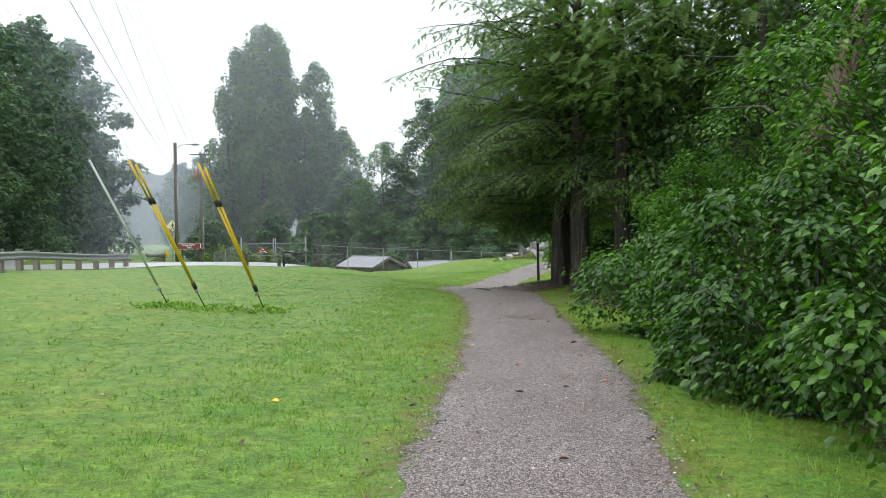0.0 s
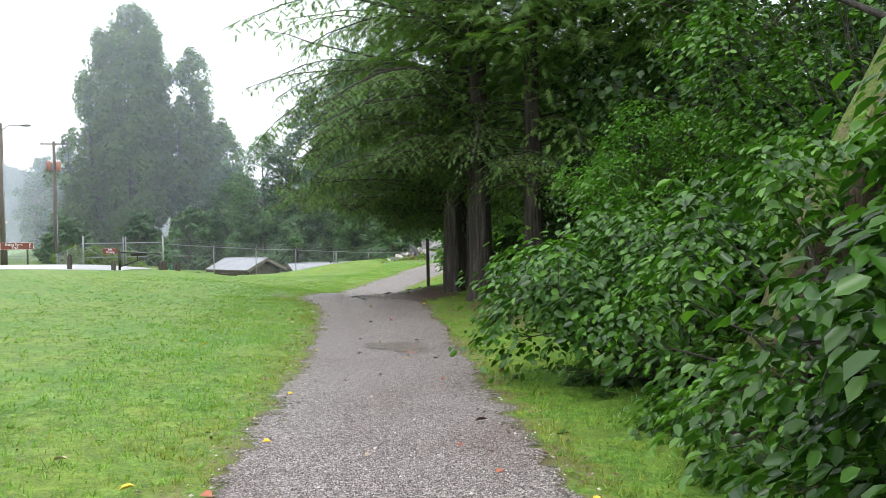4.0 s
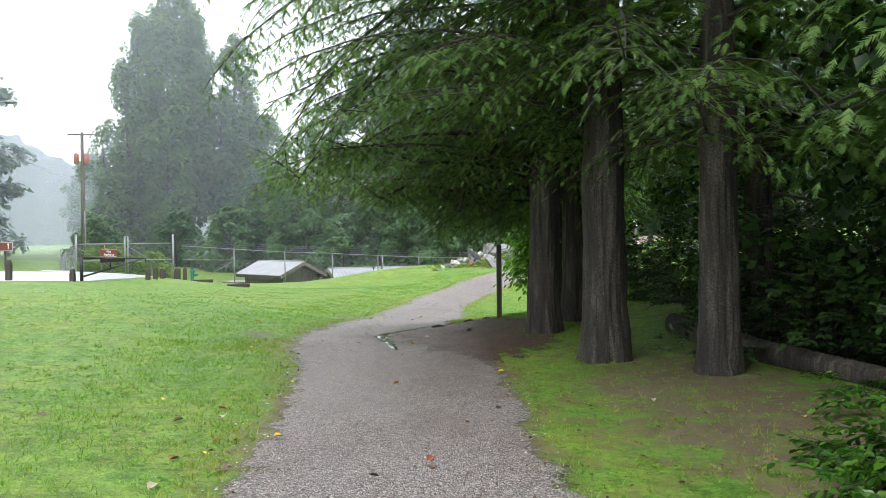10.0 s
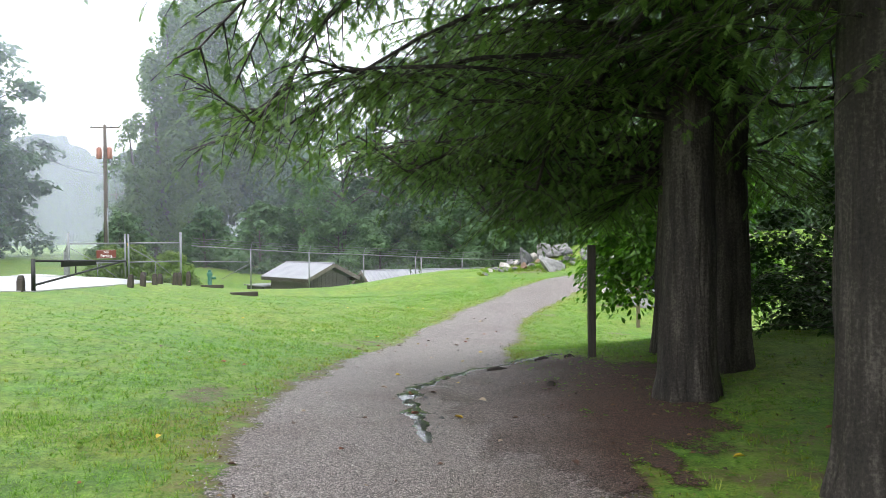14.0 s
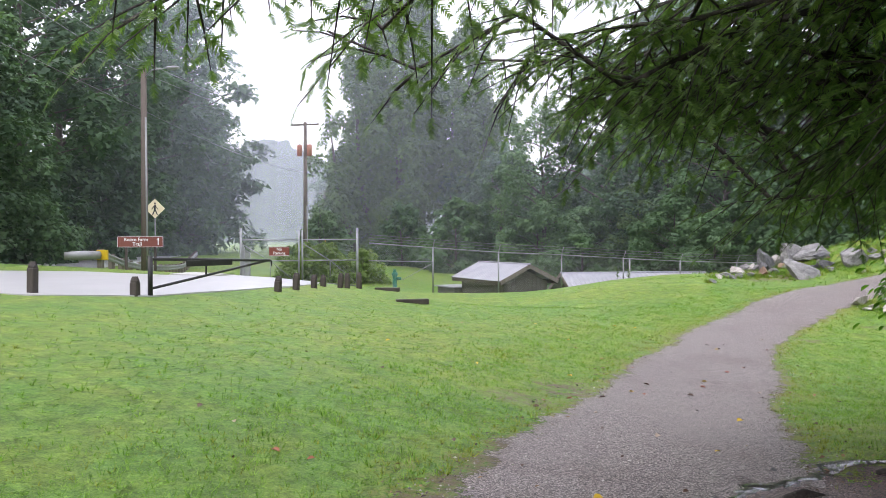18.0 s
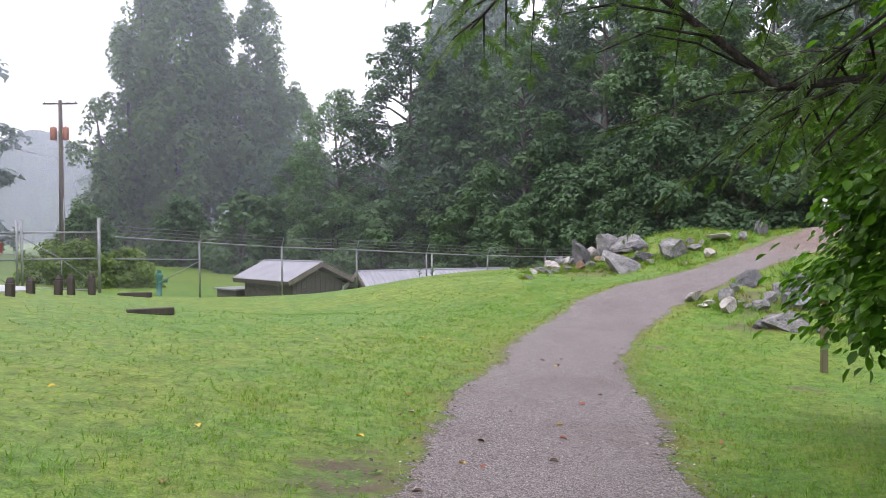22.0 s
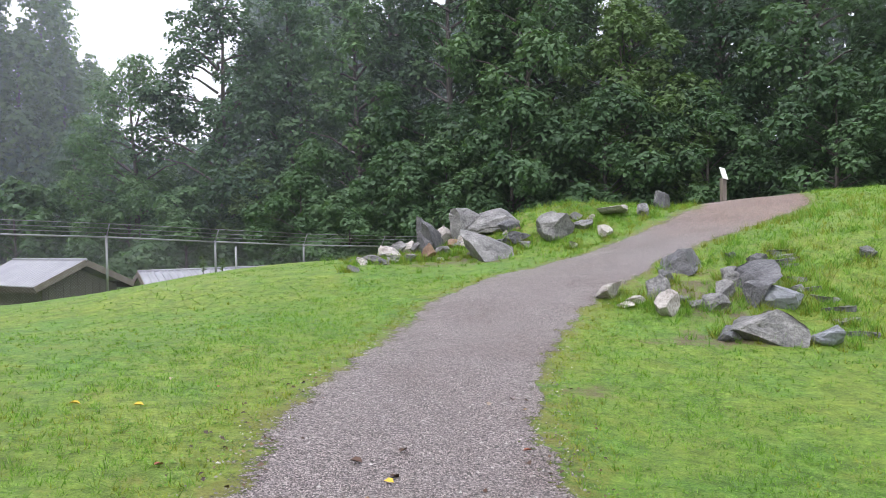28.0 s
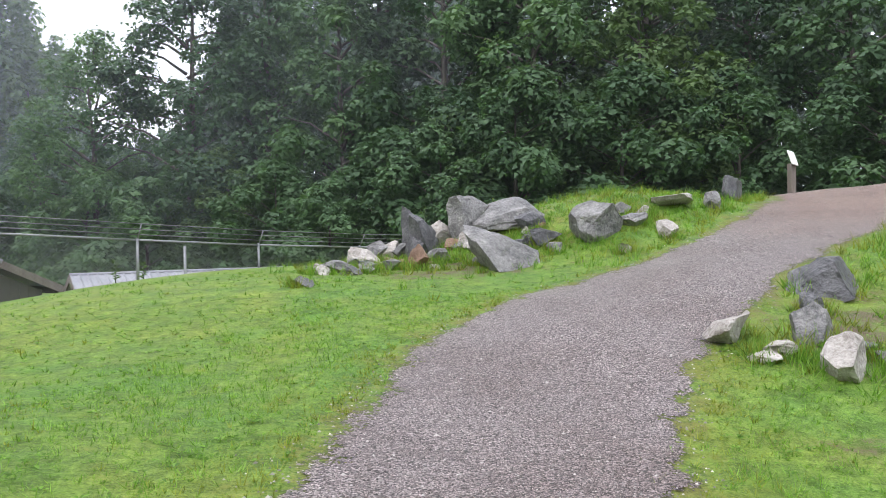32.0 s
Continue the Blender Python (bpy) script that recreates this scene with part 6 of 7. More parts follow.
def bark_chunk(x, y, length, turn, seed):
    z = ground(x, y)
    v, f = tube_data([(-length / 2, 0, 0.03), (0, 0.03, 0.05), (length / 2, 0, 0.03)], [0.03, 0.05, 0.025], 8, 0.5)
    ob = place("bark_chunk", mesh_from("bark_chunk", v, f, True), BARK, None)
    ob.matrix_basis = pose(x, y, z - 0.02, 0, 0, turn)
    tagged(ob, "dark broken piece of bark on the soil", "bark", "bark pieces")


for k, (bx, by, bl, bt) in enumerate(((2.75, 34.5, 0.36, 20), (3.55, 35.15, 0.3, 5), (3.9, 34.75, 0.18, -20), (3.3, 32.35, 0.16, 75))):
    bark_chunk(bx, by, bl, bt, k)


# ---- rocks ----
def rock(seed, x, y, w, h, mat, label, group, sink=0.3, flat=0.8):
    rng = random.Random(seed)
    bm = bmesh.new()
    bmesh.ops.create_icosphere(bm, subdivisions=4, radius=1)
    planes = []
    for _ in range(17):
        n = Vector((rng.gauss(0, 1), rng.gauss(0, 1), rng.gauss(0, 0.9))).normalized()
        planes.append((n, rng.uniform(0.28, 0.66)))
    off = Vector((rng.random() * 50, rng.random() * 50, rng.random() * 50))
    for v in bm.verts:
        for n, d in planes:
            k = v.co.dot(n) - d
            if k > 0:
                v.co -= n * k
        v.co += v.co.normalized() * (0.07 * noise.noise(v.co * 2.5 + off) + 0.035 * noise.noise(v.co * 7 + off) + 0.02 * noise.noise(v.co * 16 + off))
    lo = min(v.co.x for v in bm.verts)
    hi = max(v.co.x for v in bm.verts)
    zl, zh = min(v.co.z for v in bm.verts), max(v.co.z for v in bm.verts)
    sx, sz = w / (hi - lo), h * (1 + sink) / (zh - zl)
    for v in bm.verts:
        v.co = Vector((v.co.x * sx, v.co.y * sx * flat, (v.co.z - zl) * sz))
    ob = part("rock", bm, mat, None)
    ob.matrix_basis = pose(x, y, ground(x, y) - h * sink, rng.uniform(-14, 14), rng.uniform(-14, 14), rng.uniform(-35, 35))
    tagged(ob, label, "rock", group)


KNOLL = "rocks on the knoll"
BANK = "rocks on the bank below the path"
G_, D_, P_, R_, B_ = (ROCK, "angular grey boulder half sunk in grass"), (ROCK_DARK, "dark grey angular boulder in grass"), (ROCK_PALE, "pale weathered boulder in grass"), (ROCK_RED, "reddish brown rock in grass"), (ROCK_BLUE, "flat blue-grey stone slab lying in grass")
for k, (x, y, w, h, kind) in enumerate(((5.21, 61.89, 0.70, 0.39, P_), (4.66, 61.07, 0.54, 0.22, G_), (6.43, 62.38, 0.55, 0.79, D_), (7.14, 62.38, 0.91, 0.87, G_), (7.88, 62.32, 1.40, 0.50, G_), (8.29, 61.67, 0.58, 0.32, D_), (7.24, 60.39, 1.33, 0.61, G_), (8.99, 60.79, 0.92, 0.67, G_), (6.08, 61.06, 0.54, 0.38, R_), (5.74, 62.38, 0.49, 0.35, P_), (6.68, 62.38, 0.70, 0.52, P_), (9.89, 60.91, 0.60, 0.23, G_), (9.95, 61.44, 0.35, 0.19, G_), (10.32, 60.23, 0.36, 0.31, P_), (11.09, 61.57, 0.78, 0.20, P_), (11.85, 61.35, 0.39, 0.36, G_), (12.78, 62.38, 0.58, 0.52, D_), (8.26, 60.92, 0.61, 0.28, D_), (4.00, 59.38, 0.32, 0.15, D_), (9.30, 59.85, 0.27, 0.13, P_), (6.09, 62.38, 0.49, 0.54, D_), (6.80, 61.90, 0.37, 0.23, R_), (5.93, 62.35, 0.43, 0.29, G_), (5.50, 62.38, 0.43, 0.39, G_), (4.40, 60.90, 0.32, 0.16, P_), (6.43, 61.18, 0.41, 0.25, G_), (8.37, 60.53, 0.35, 0.16, G_), (7.26, 61.96, 0.58, 0.23, P_), (10.34, 61.26, 0.32, 0.15, P_), (6.32, 62.38, 0.35, 0.93, D_), (4.90, 60.66, 0.40, 0.16, D_), (7.84, 60.88, 0.41, 0.22, D_))):
    rock(100 + k, x, y, w, h, kind[0], kind[1], KNOLL)
for k, (x, y, w, h, kind) in enumerate(((9.90, 55.65, 0.85, 0.33, D_), (9.18, 55.04, 0.35, 0.23, D_), (7.95, 54.72, 0.58, 0.27, P_), (8.21, 54.18, 0.34, 0.14, P_), (8.74, 54.48, 0.47, 0.35, G_), (8.56, 53.77, 0.62, 0.34, P_), (10.17, 54.62, 0.39, 0.29, G_), (10.52, 54.35, 0.87, 0.44, D_), (11.02, 55.10, 0.53, 0.22, D_), (10.82, 55.61, 0.27, 0.13, D_), (9.71, 54.09, 0.44, 0.28, G_), (9.35, 53.63, 0.44, 0.27, G_), (10.00, 53.71, 0.49, 0.43, D_), (10.45, 53.50, 0.79, 0.35, B_), (9.28, 52.51, 0.99, 0.46, G_), (8.88, 52.44, 0.47, 0.19, D_), (10.16, 52.06, 0.82, 0.25, B_), (12.95, 54.76, 0.30, 0.19, D_), (9.09, 53.78, 0.29, 0.15, G_), (8.97, 54.02, 0.25, 0.13, D_), (11.06, 53.98, 0.31, 0.12, G_), (7.99, 54.14, 0.23, 0.09, P_), (9.82, 53.01, 0.34, 0.17, D_))):
    rock(200 + k, x, y, w, h, kind[0], kind[1], BANK, 0.4)


RUBBLE = random.Random(12)
for k in range(34):
    a, q = RUBBLE.uniform(0, 6.283), RUBBLE.random() ** 0.5
    w = RUBBLE.uniform(0.14, 0.36)
    kind = RUBBLE.choice((G_, G_, P_, D_, R_))
    rock(300 + k, 6.5 + 2.3 * q * math.cos(a), 61.2 + 0.8 * q * math.sin(a), w, w * RUBBLE.uniform(0.35, 0.7), kind[0], kind[1].replace("boulder half sunk", "stone").replace("boulder", "stone"), KNOLL)


def stone_steps():
    t = thing("stone_steps", 11.5, 54.2, ground(11.5, 54.2), "rough flat stone steps set in the grassy bank", "steps")
    z0 = ground(11.5, 54.2)
    for k, (x, y, w) in enumerate(((11.75, 55.53, 0.48), (11.64, 55.31, 0.48), (11.55, 55.13, 0.49), (11.45, 54.95, 0.44), (11.29, 54.03, 0.46), (11.35, 53.67, 0.47), (11.26, 53.32, 0.60), (11.09, 52.90, 0.49), (10.98, 52.43, 0.57), (11.28, 54.42, 0.38))):
        rng = random.Random(k)
        bm = bmesh.new()
        bmesh.ops.create_cube(bm, size=1, matrix=Matrix.Diagonal((w * rng.uniform(0.7, 1.05), rng.uniform(0.2, 0.34), 0.13, 1)))
        bmesh.ops.subdivide_edges(bm, edges=bm.edges[:], cuts=2)
        for v in bm.verts:
            v.co += Vector((0.09 * noise.noise(v.co * 5 + Vector((k * 3, 0, 0))), 0.1 * noise.noise(v.co * 5 + Vector((0, k * 3, 0))), 0.02 * noise.noise(v.co * 6 + Vector((0, 0, k)))))
        ob = part("step", bm, G_[0] if k % 2 else ROCK_DARK, t)
        ob.matrix_basis = pose(x - 11.5, y - 54.2, ground(x, y) - z0 - 0.045, rng.uniform(-5, 5), rng.uniform(-7, 7), rng.uniform(-22, 22))


stone_steps()


# ---- grass, weeds, pebbles and leaf litter ----
RNG = np.random.default_rng(77)


def fine_relief(xs, ys):
    return np.array([0.025 * noise.noise(Vector((x * 0.9, y * 0.9, 3))) + 0.012 * noise.noise(Vector((x * 2.7, y * 2.7, 7))) for x, y in zip(xs, ys)])


def in_patch(xs, ys, cx, cy, rx, ry):
    return ((xs - cx) / rx) ** 2 + ((ys - cy) / ry) ** 2


def grass():
    """Tufts of several blades splaying from one root: fine and close by the path, coarser further out, long on the bank."""
    green, straw = [], []
    for x0, x1, y0, y1, n, m, h, w, lo, hi in ((-3, 7, 2, 30, 60000, 6, 0.062, 0.0075, 0.0, 3.0), (-4, 9, 29, 58, 80000, 6, 0.062, 0.0075, 0.0, 3.0), (-11, 14, 3, 62, 60000, 5, 0.055, 0.013, 1.6, 10), (4, 20, 49.5, 67, 28000, 5, 0.14, 0.011, 0.15, 11), (-1, 11, 3, 60, 34000, 6, 0.08, 0.009, -0.3, 0.35)):
        xs, ys = RNG.uniform(x0, x1, n), RNG.uniform(y0, y1, n)
        d = off_path(xs, ys)
        tuft = np.array([noise.noise(Vector((x * 1.6, y * 1.6, 11))) for x, y in zip(xs, ys)])
        keep = (d > lo) & (d < hi) & (d > tuft * 0.45 + RNG.uniform(-0.1, 0.1, n)) & (RNG.random(n) < np.clip((hi - d) / (0.45 * hi), 0, 1))
        if h > 0.12:
            rough = np.exp(-(((xs - 9) / 3.4) ** 2) - ((ys - 62) / 2.6) ** 2) + np.clip((xs - 8) / 3, 0, 1) * np.clip((ys - 50) / 3, 0, 1)
            keep &= RNG.random(n) < rough * (0.6 + tuft)
        bare = in_patch(xs, ys, 3.2, 31.75, 1.6, 4.3) < RNG.uniform(0.25, 1.15, n)
        for cx, cy, rx, ry, s in BARE_SPOTS[:-1]:
            bare |= in_patch(xs, ys, cx, cy, rx, ry) < RNG.uniform(0.1, 1.1, n)
        bare |= (xs > 5.4) & (ys < 30) & (ys > 3) & (RNG.random(n) < np.clip((xs - 5.4) / 1.5, 0, 1))
        bare |= (xs > 3.2) & (ys > 17) & (ys < 30) & (RNG.random(n) < 0.62)
        ok = keep & ~bare
        xs, ys, tuft, d = xs[ok], ys[ok], tuft[ok], d[ok]
        k = len(xs)
        patchy = np.array([noise.noise(Vector((x * 0.55, y * 0.55, 41))) for x, y in zip(xs, ys)])
        dry = RNG.random(k) < np.clip(np.maximum(0.7 - d * 0.9, 0.25 * (h > 0.12)) + patchy * 0.7, 0.05, 0.85)
        dry |= (xs > 3.2) & (ys > 17) & (ys < 30) & (RNG.random(k) < 0.5)
        zs = ground_many(xs, ys) + fine_relief(xs, ys) - 0.008
        tall = h * (0.45 + 0.9 * RNG.random(k)) * (1 + 0.8 * tuft)
        for sel, out in ((~dry, green), (dry, straw)):
            a = RNG.uniform(0, 6.283, (int(sel.sum()), m))
            c, q = np.cos(a), np.sin(a)
            spread = RNG.uniform(0.3, 2.0, a.shape)
            p = np.stack([xs[sel][:, None] + 0.014 * c, ys[sel][:, None] + 0.014 * q, np.repeat(zs[sel][:, None], m, 1)], -1)
            along = np.stack([c * spread, q * spread, np.ones(a.shape)], -1)
            face = np.stack([c, q, -spread * 0.6], -1) + RNG.normal(0, 0.35, (*a.shape, 3))
            L = tall[sel][:, None] * RNG.uniform(0.6, 1.15, a.shape)
            out.append(leaves_mesh("grass", p.reshape(-1, 3), along.reshape(-1, 3), face.reshape(-1, 3), L.ravel(), (w * RNG.uniform(0.7, 1.3, a.shape)).ravel(), "blade"))
    tagged(place("grass", merged("grass", green), BLADE), "short wet bright green grass blades", "grass", kind="stuff")
    tagged(place("dry_grass", merged("dry_grass", straw), STRAW), "yellowish thin grass along the path edge", "grass", kind="stuff")


def rough_tufts():
    """Clumps of long grass on the bank and the knoll, thickest against the stones."""
    n = 2100
    xs, ys = RNG.uniform(3.5, 17, n), RNG.uniform(49.5, 66, n)
    d = off_path(xs, ys)
    high = np.exp(-(((xs - 8.6) / 3.6) ** 2) - ((ys - 61.6) / 2.2) ** 2) + np.clip((xs - 7.5) / 3, 0, 1) * np.clip((ys - 51.5) / 2.5, 0, 1)
    ok = (d > 0.12) & (RNG.random(n) < high * 0.9)
    xs, ys = xs[ok], ys[ok]
    stones = [(o.matrix_basis.translation.x, o.matrix_basis.translation.y, 0.5 * o.dimensions.x) for o in bpy.data.objects if o.name.split(".")[0] in ("rock", "step")]
    steps = bpy.data.objects["stone_steps"].matrix_basis.translation
    ex, ey = [], []
    for x, y, r in stones:
        if x < 3:
            x, y = x + steps.x, y + steps.y
        for k in range(11):
            a = RNG.uniform(0, 6.283)
            ex.append(x + math.cos(a) * (r * RNG.uniform(0.8, 1.15) + 0.03))
            ey.append(y + math.sin(a) * (r * RNG.uniform(0.65, 0.95) + 0.03))
    xs, ys = np.concatenate([xs, ex]), np.concatenate([ys, ey])
    keep = off_path(xs, ys) > 0.05
    xs, ys = np.repeat(xs[keep], 20), np.repeat(ys[keep], 20)
    m = len(xs)
    size = np.repeat(RNG.uniform(0.5, 1.25, m // 20), 20)
    xs, ys = xs + RNG.normal(0, 0.05, m) * size, ys + RNG.normal(0, 0.05, m) * size
    p = np.stack([xs, ys, ground_many(xs, ys) + fine_relief(xs, ys) - 0.01], -1)
    a = np.stack([RNG.normal(0, 0.5, m), RNG.normal(0, 0.5, m), np.ones(m)], -1)
    nrm = np.stack([RNG.normal(0, 1, m), RNG.normal(0, 1, m), np.zeros(m)], -1)
    dry = np.repeat(RNG.random(m // 20) < 0.35, 20)
    for sel, mat, label in ((~dry, BLADE, "clumps of long wet grass between stones"), (dry, STRAW, "clumps of long yellowish grass between stones")):
        pts, faces = leaves_mesh("tufts", p[sel], a[sel], nrm[sel], (size * (0.1 + 0.16 * RNG.random(m)))[sel], 0.012, "blade")
        tagged(place("long_grass", mesh_np("long_grass", pts, faces), mat), label, "grass", kind="stuff")


def rill_stones():
    n = 60
    line = np.array(RILL)
    s = RNG.uniform(0.3, len(RILL) - 1.01, n)
    i = s.astype(int)
    c = line[i] + (line[i + 1] - line[i]) * (s - i)[:, None] + RNG.normal(0, 0.13, (n, 2))
    r = 0.012 + 0.03 * RNG.random(n) ** 3
    z = ground_many(c[:, 0], c[:, 1]) + fine_relief(c[:, 0], c[:, 1]) + 0.02
    shape = np.array([(1, 0, 0), (0.3, 0.9, 0), (-0.8, 0.5, 0), (-0.7, -0.6, 0), (0.4, -0.9, 0), (0.1, 0.1, 0.75)])
    ang = RNG.uniform(0, 6.3, n)
    vx = shape[None, :, 0] * np.cos(ang)[:, None] - shape[None, :, 1] * np.sin(ang)[:, None]
    vy = shape[None, :, 0] * np.sin(ang)[:, None] + shape[None, :, 1] * np.cos(ang)[:, None]
    v = np.stack([c[:, 0], c[:, 1], z], -1)[:, None, :] + r[:, None, None] * np.stack([vx, vy, np.repeat(shape[None, :, 2], n, 0)], -1)
    f = np.array([(k, (k + 1) % 5, 5) for k in range(5)])[None] + (np.arange(n) * 6)[:, None, None]
    tagged(place("rill_stones", mesh_np("rill_stones", v.reshape(-1, 3), f.reshape(-1, 3)), ROCK_DARK), "small dark stones washed out along the rill", "gravel", kind="stuff")


def weeds():
    n = 26000
    xs, ys = RNG.uniform(-6, 12, n), RNG.uniform(3, 62, n)
    d = off_path(xs, ys)
    ok = (d > 0.05) & (d < 6)
    clover = np.array([noise.noise(Vector((x * 0.7, y * 0.7, 21))) for x, y in zip(xs, ys)])
    ok &= clover > -0.05
    xs, ys = xs[ok], ys[ok]
    m = len(xs)
    k = 5
    ang = RNG.uniform(0, 2 * math.pi, (m, k))
    base = np.stack([xs, ys, ground_many(xs, ys) + fine_relief(xs, ys) + 0.015], -1)
    pos = np.repeat(base[:, None, :], k, 1)
    along = np.stack([np.cos(ang), np.sin(ang), np.full((m, k), 0.35)], -1)
    pos = pos + along * 0.01
    v, f = leaves_mesh("weeds", pos.reshape(-1, 3), along.reshape(-1, 3), np.tile([0, 0, 1.0], (m * k, 1)), 0.022 + 0.03 * RNG.random(m * k), 0.016 + 0.013 * RNG.random(m * k))
    tagged(place("lawn_weeds", mesh_np("lawn_weeds", v, f), BLADE), "small broad-leaved weeds and clover in the lawn", "weeds", kind="stuff")


def pebbles():
    n = 26000
    s = RNG.uniform(0, len(PATH_LINE) - 2, n)
    i = s.astype(int)
    x, y, w = PATH_LINE[i].T
    u = RNG.uniform(-1, 1, n) * (w + 0.12)
    dxy = unit(PATH_LINE[np.minimum(i + 1, len(PATH_LINE) - 1)][:, :2] - PATH_LINE[i][:, :2] + 1e-6)
    x = x + dxy[:, 1] * u + RNG.normal(0, 0.1, n)
    y = y - dxy[:, 0] * u + RNG.normal(0, 0.1, n)
    r = 0.006 + 0.009 * RNG.random(n) ** 3 + 0.004 * RNG.random(n)
    c = np.stack([x, y, ground_many(x, y) + fine_relief(x, y) + 0.014], -1)
    shape = np.array([(1, 0, 0), (0, 1, 0), (-1, 0, 0), (0, -1, 0), (0, 0, 0.8)], float)
    ang = RNG.uniform(0, 6.3, n)
    ca, sa = np.cos(ang), np.sin(ang)
    sq = RNG.uniform(0.6, 1.0, n)
    vx = shape[None, :, 0] * ca[:, None] - shape[None, :, 1] * (sa * sq)[:, None]
    vy = shape[None, :, 0] * sa[:, None] + shape[None, :, 1] * (ca * sq)[:, None]
    v = c[:, None, :] + r[:, None, None] * np.stack([vx, vy, np.repeat(shape[None, :, 2], n, 0)], -1)
    f = np.array([(0, 1, 4), (1, 2, 4), (2, 3, 4), (3, 0, 4)])[None] + (np.arange(n) * 5)[:, None, None]
    m, nt, b, out = material("loose_stone")
    rnd = nt.nodes.new("ShaderNodeNewGeometry").outputs["Random Per Island"]
    nt.links.new(ramp(nt, rnd, [(0.0, (0.07, 0.065, 0.065)), (0.5, (0.23, 0.21, 0.2)), (0.85, (0.38, 0.35, 0.33)), (1.0, (0.6, 0.58, 0.55))]), b.inputs["Base Color"])
    b.inputs["Roughness"].default_value = 0.5
    tagged(place("loose_gravel", mesh_np("loose_gravel", v.reshape(-1, 3), f.reshape(-1, 3)), m), "loose wet stone chips on the path", "gravel", kind="stuff")


def anchor_weeds():
    """Broad weeds left standing round the guy wire anchors, where the mower cannot reach."""
    n = 170
    xs, ys = RNG.uniform(-6.4, -3.2, n), 16.0 + RNG.normal(0, 0.4, n)
    k = 7
    ang = RNG.uniform(0, 6.283, (n, k))
    along = np.stack([np.cos(ang), np.sin(ang), RNG.uniform(0.1, 1.6, (n, k))], -1)
    pos = np.repeat(np.stack([xs, ys, ground_many(xs, ys) + 0.01], -1)[:, None, :], k, 1) + along * 0.02
    v, f = leaves_mesh("anchor_weeds", pos.reshape(-1, 3), along.reshape(-1, 3), np.tile([0, 0, 1.0], (n * k, 1)) + RNG.normal(0, 0.3, (n * k, 3)), 0.05 + 0.08 * RNG.random(n * k), 0.035)
    tagged(place("anchor_weeds", mesh_np("anchor_weeds", v, f), BLADE), "unmown broad-leaved weeds round the guy anchors", "weeds", kind="stuff")


def fallen_leaves():
    names = ("small yellow fallen leaf lying on the ground", "red fallen leaf lying on the ground", "dark brown fallen leaf lying on the ground", "pale tan fallen leaf lying on the ground")
    protos = []
    for k in range(4):
        v, f = leaves_mesh("fallen_leaf", np.zeros((1, 3)), np.array([[1.0, 0, 0.05]]), np.array([[0, 0.1, 1.0]]), np.array([0.085]), np.array([0.06]), "oval")
        v[:, 2] += 0.012 + 0.25 * np.abs(v[:, 1])
        me = mesh_np("fallen_leaf", v, f)
        me.materials.append(LEAF_FALLEN[k])
        protos.append(me)
    rng = random.Random(5)
    n = 0
    while n < 190:
        y = rng.uniform(4, 50)
        x = rng.gauss(1.3, 2.2) + (y - 30) * 0.02
        if x > 6 or x < -5:
            continue
        k = rng.choices((0, 1, 2, 3), (3, 3, 6, 3))[0]
        ob = new("fallen_leaf", protos[k])
        s = rng.uniform(0.6, 1.25)
        ob.matrix_basis = pose(x, y, ground(x, y) + 0.025 * noise.noise(Vector((x * 0.9, y * 0.9, 3))) + 0.012, rng.uniform(-12, 12), rng.uniform(-12, 12), rng.uniform(0, 360)) @ Matrix.Scale(s, 4)
        tagged(ob, names[k], "leaf", "fallen leaves")
        n += 1


def leaf_litter():
    """Small dead leaves caught along the path's edges and under the hemlocks."""
    n = 24000
    xs, ys = RNG.uniform(-1.5, 6.5, n), RNG.uniform(3, 50, n)
    d = off_path(xs, ys)
    under = in_patch(xs, ys, 4.2, 28, 2.6, 9) < 1
    ok = (RNG.random(n) < np.where((d > -0.25) & (d < 0.4), 0.42, np.where(under & (d > -0.3), 0.3, 0.012)))
    xs, ys = xs[ok], ys[ok]
    m = len(xs)
    p = np.stack([xs, ys, ground_many(xs, ys) + fine_relief(xs, ys) + 0.024], -1)
    a = np.stack([RNG.normal(0, 1, m), RNG.normal(0, 1, m), RNG.normal(0, 0.25, m)], -1)
    nrm = np.stack([RNG.normal(0, 0.35, m), RNG.normal(0, 0.35, m), np.ones(m)], -1)
    size = 0.022 + 0.04 * RNG.random(m) ** 2
    v, f = leaves_mesh("leaf_litter", p, a, nrm, size, size * 0.6)
    mat, nt, b, out = material("dead_leaf")
    rnd = nt.nodes.new("ShaderNodeNewGeometry").outputs["Random Per Island"]
    nt.links.new(ramp(nt, rnd, [(0.0, (0.02, 0.013, 0.01)), (0.5, (0.07, 0.035, 0.02)), (0.85, (0.16, 0.09, 0.045)), (1.0, (0.34, 0.22, 0.1))]), b.inputs["Base Color"])
    b.inputs["Roughness"].default_value = 0.5
    tagged(place("leaf_litter", mesh_np("leaf_litter", v, f), mat), "small dead brown leaves scattered along path edges", "leaves", kind="stuff")


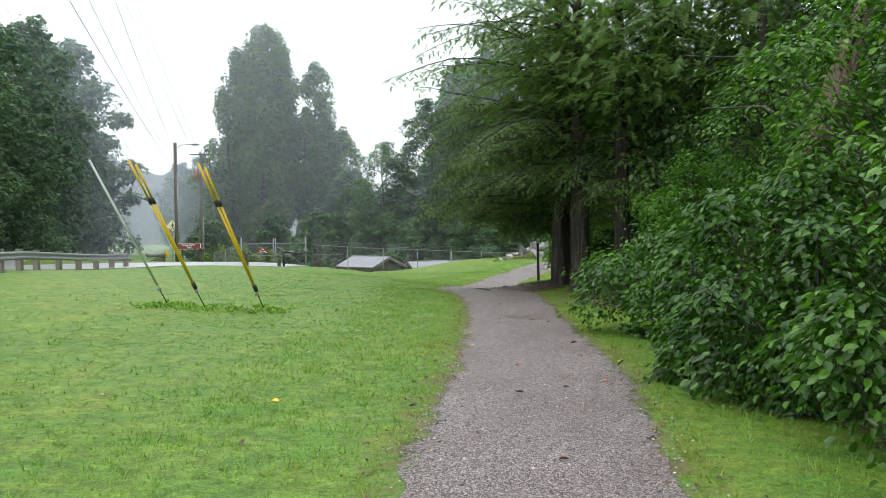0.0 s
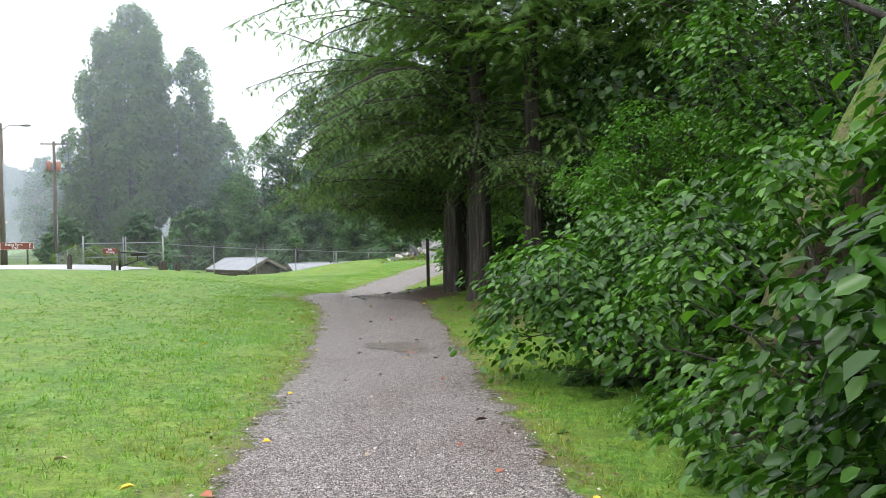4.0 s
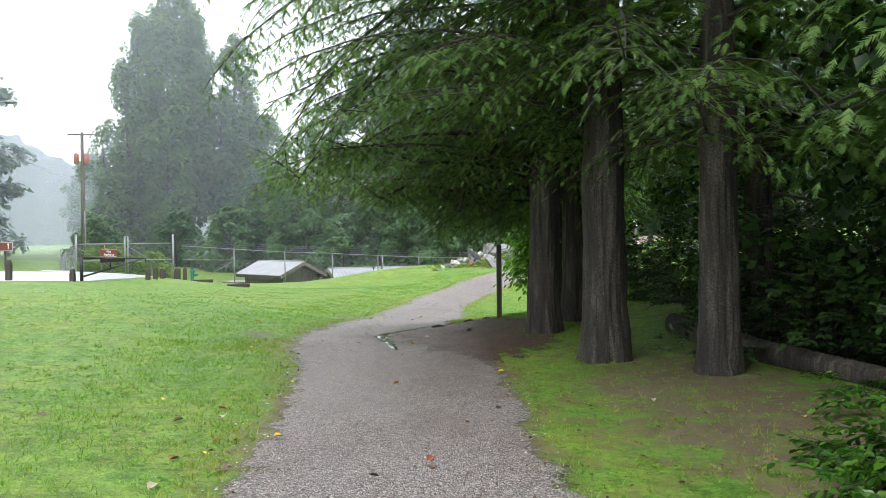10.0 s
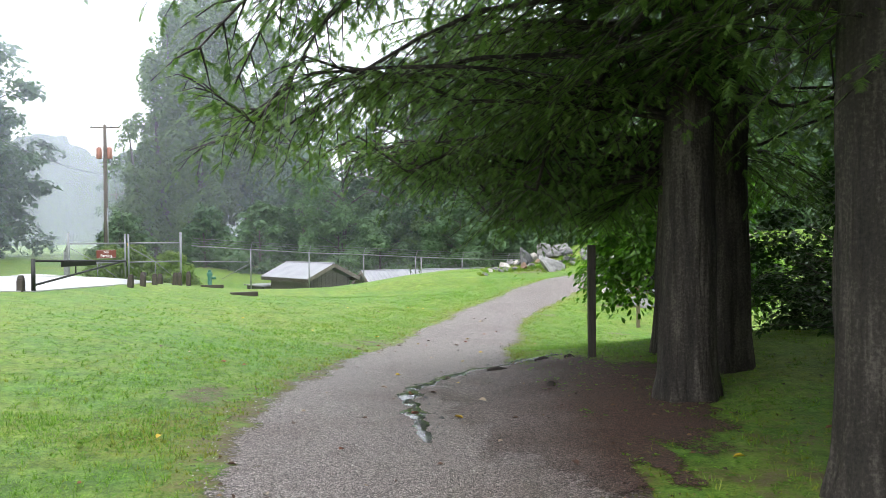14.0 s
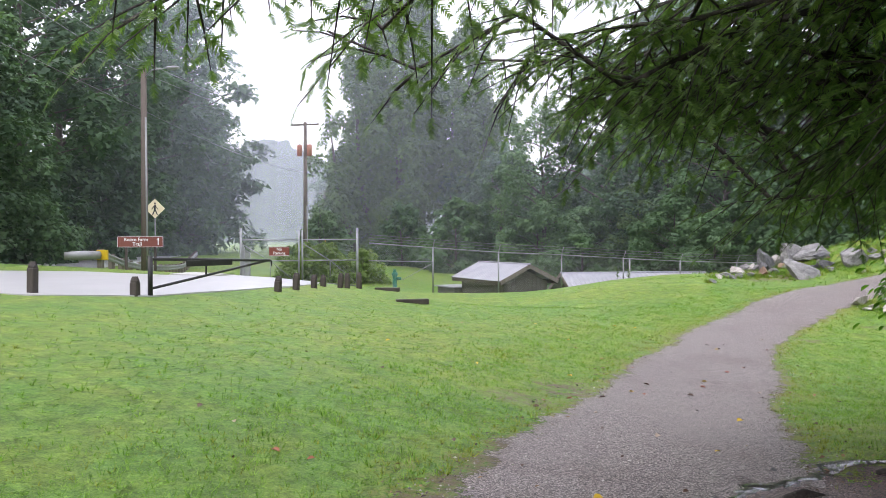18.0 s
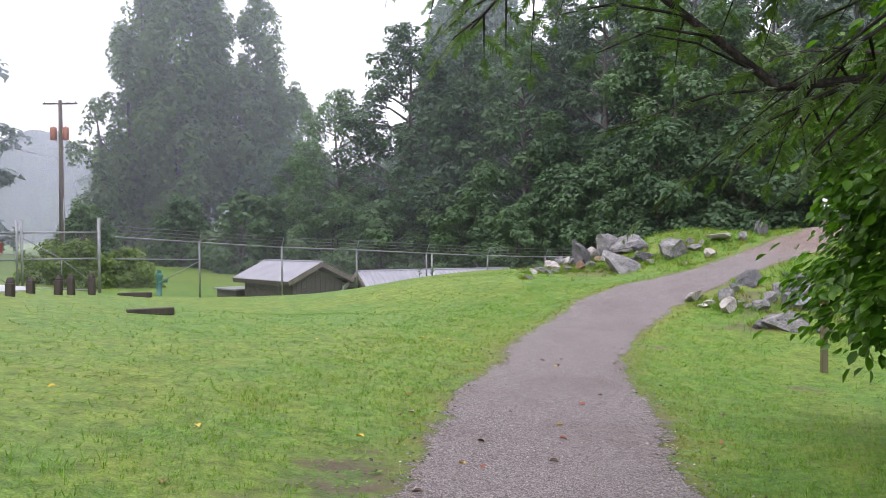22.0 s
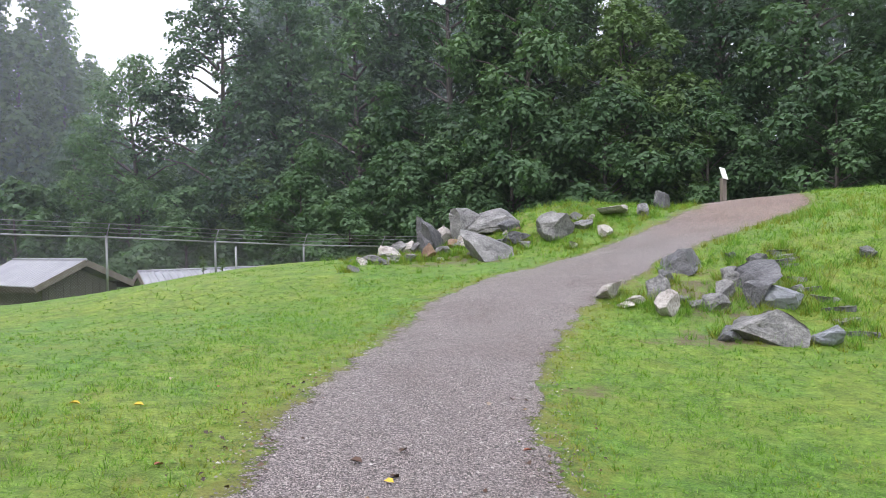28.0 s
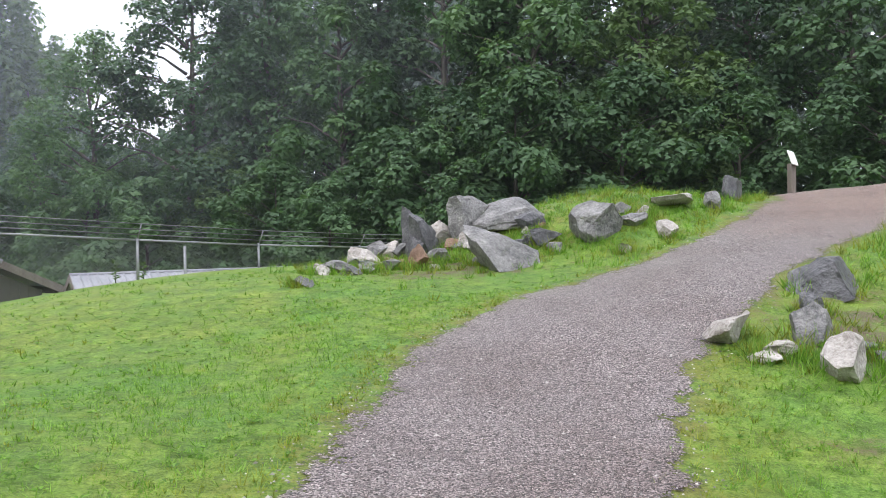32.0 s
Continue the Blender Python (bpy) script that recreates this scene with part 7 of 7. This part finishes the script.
def weed_stalk(x, y, h):
    z = ground(x, y)
    rng = np.random.default_rng(int(x * 100))
    t = thing("weed_stalk", x, y, z, "tall leafy weed stalk among the rocks", "weed", "weed stalks")
    tube("stalk", [(0, 0, 0), (0.02, 0, h)], [0.01, 0.004], BARK, t, 5)
    n = 26
    zz = np.linspace(h * 0.25, h, n)
    a = rng.uniform(0, 6.3, n)
    along = np.stack([np.cos(a), np.sin(a), np.full(n, 0.4)], -1)
    v, f = leaves_mesh("leaves", np.stack([zz * 0, zz * 0, zz], -1), along, np.tile([0, 0, 1.0], (n, 1)), 0.13, 0.05)
    place("leaves", mesh_np("leaves", v, f), LEAF_FAR_C, t)


weed_stalk(6.5, 62.8, 0.8)
weed_stalk(7.9, 62.9, 0.5)
weed_stalk(0.4, 65.5, 0.55)
weed_stalk(0.9, 65.9, 0.45)
grass()
rough_tufts()
rill_stones()
weeds()
pebbles()
leaf_litter()
anchor_weeds()
fallen_leaves()


# ---- distance: wooded hills and pale sheets that paint the haze ----
def hill(name, r, a0, a1, top, seed, label):
    """A wooded ridge across a span of bearings (degrees from straight ahead, right positive)."""
    verts, faces = [], []
    n, m = 160, 10
    for i in range(n + 1):
        a = radians(a0 + (a1 - a0) * i / n)
        edge = math.sin(math.pi * i / n) ** 0.4
        h = top * edge * (0.8 + 0.28 * noise.noise(Vector((i * 0.05, seed, 0)))) + 1.6 * noise.noise(Vector((i * 0.9, seed, 4))) * edge
        for j in range(m + 1):
            u = j / m
            rr = r * (1 + 0.35 * u)
            verts.append((rr * math.sin(a) + 6 * noise.noise(Vector((i * 0.2, j, seed))), 40 + rr * math.cos(a), -4 + h * math.sin(u * math.pi / 2) + 2.5 * noise.noise(Vector((i * 0.7, j * 1.3, seed))) * u))
    for i in range(n):
        for j in range(m):
            a = i * (m + 1) + j
            faces.append((a, a + m + 1, a + m + 2, a + 1))
    tagged(place(name, mesh_from(name, verts, faces, True), HILL), label, "hill", kind="structure")


hill("backdrop", 380, -50, -8, 74, 2, "wooded mountain ridge fading in mist")
hill("backdrop_ridge", 420, -14, 60, 60, 5, "wooded mountain ridge fading in mist")
hill("backdrop_side", 300, -110, -42, 60, 7, "wooded mountain ridge fading in mist")


def mist(r, height, amount, a0=-75, a1=75):
    verts, faces = [], []
    n = 48
    for i in range(n + 1):
        a = radians(a0 + (a1 - a0) * i / n)
        for z in (-8, height):
            verts.append((r * math.sin(a), 30 + r * math.cos(a), z))
    for i in range(n):
        faces.append((2 * i, 2 * i + 2, 2 * i + 3, 2 * i + 1))
    ob = place("mist", mesh_from("mist", verts, faces, True), haze_sheet_material("haze_sheet", amount))
    ob.visible_shadow = False
    tagged(ob, "thin pale blue sheet painting haze before the far trees", "mist", kind="structure")


# Nested see-through sheets, each adding painted haze to what stands behind it.
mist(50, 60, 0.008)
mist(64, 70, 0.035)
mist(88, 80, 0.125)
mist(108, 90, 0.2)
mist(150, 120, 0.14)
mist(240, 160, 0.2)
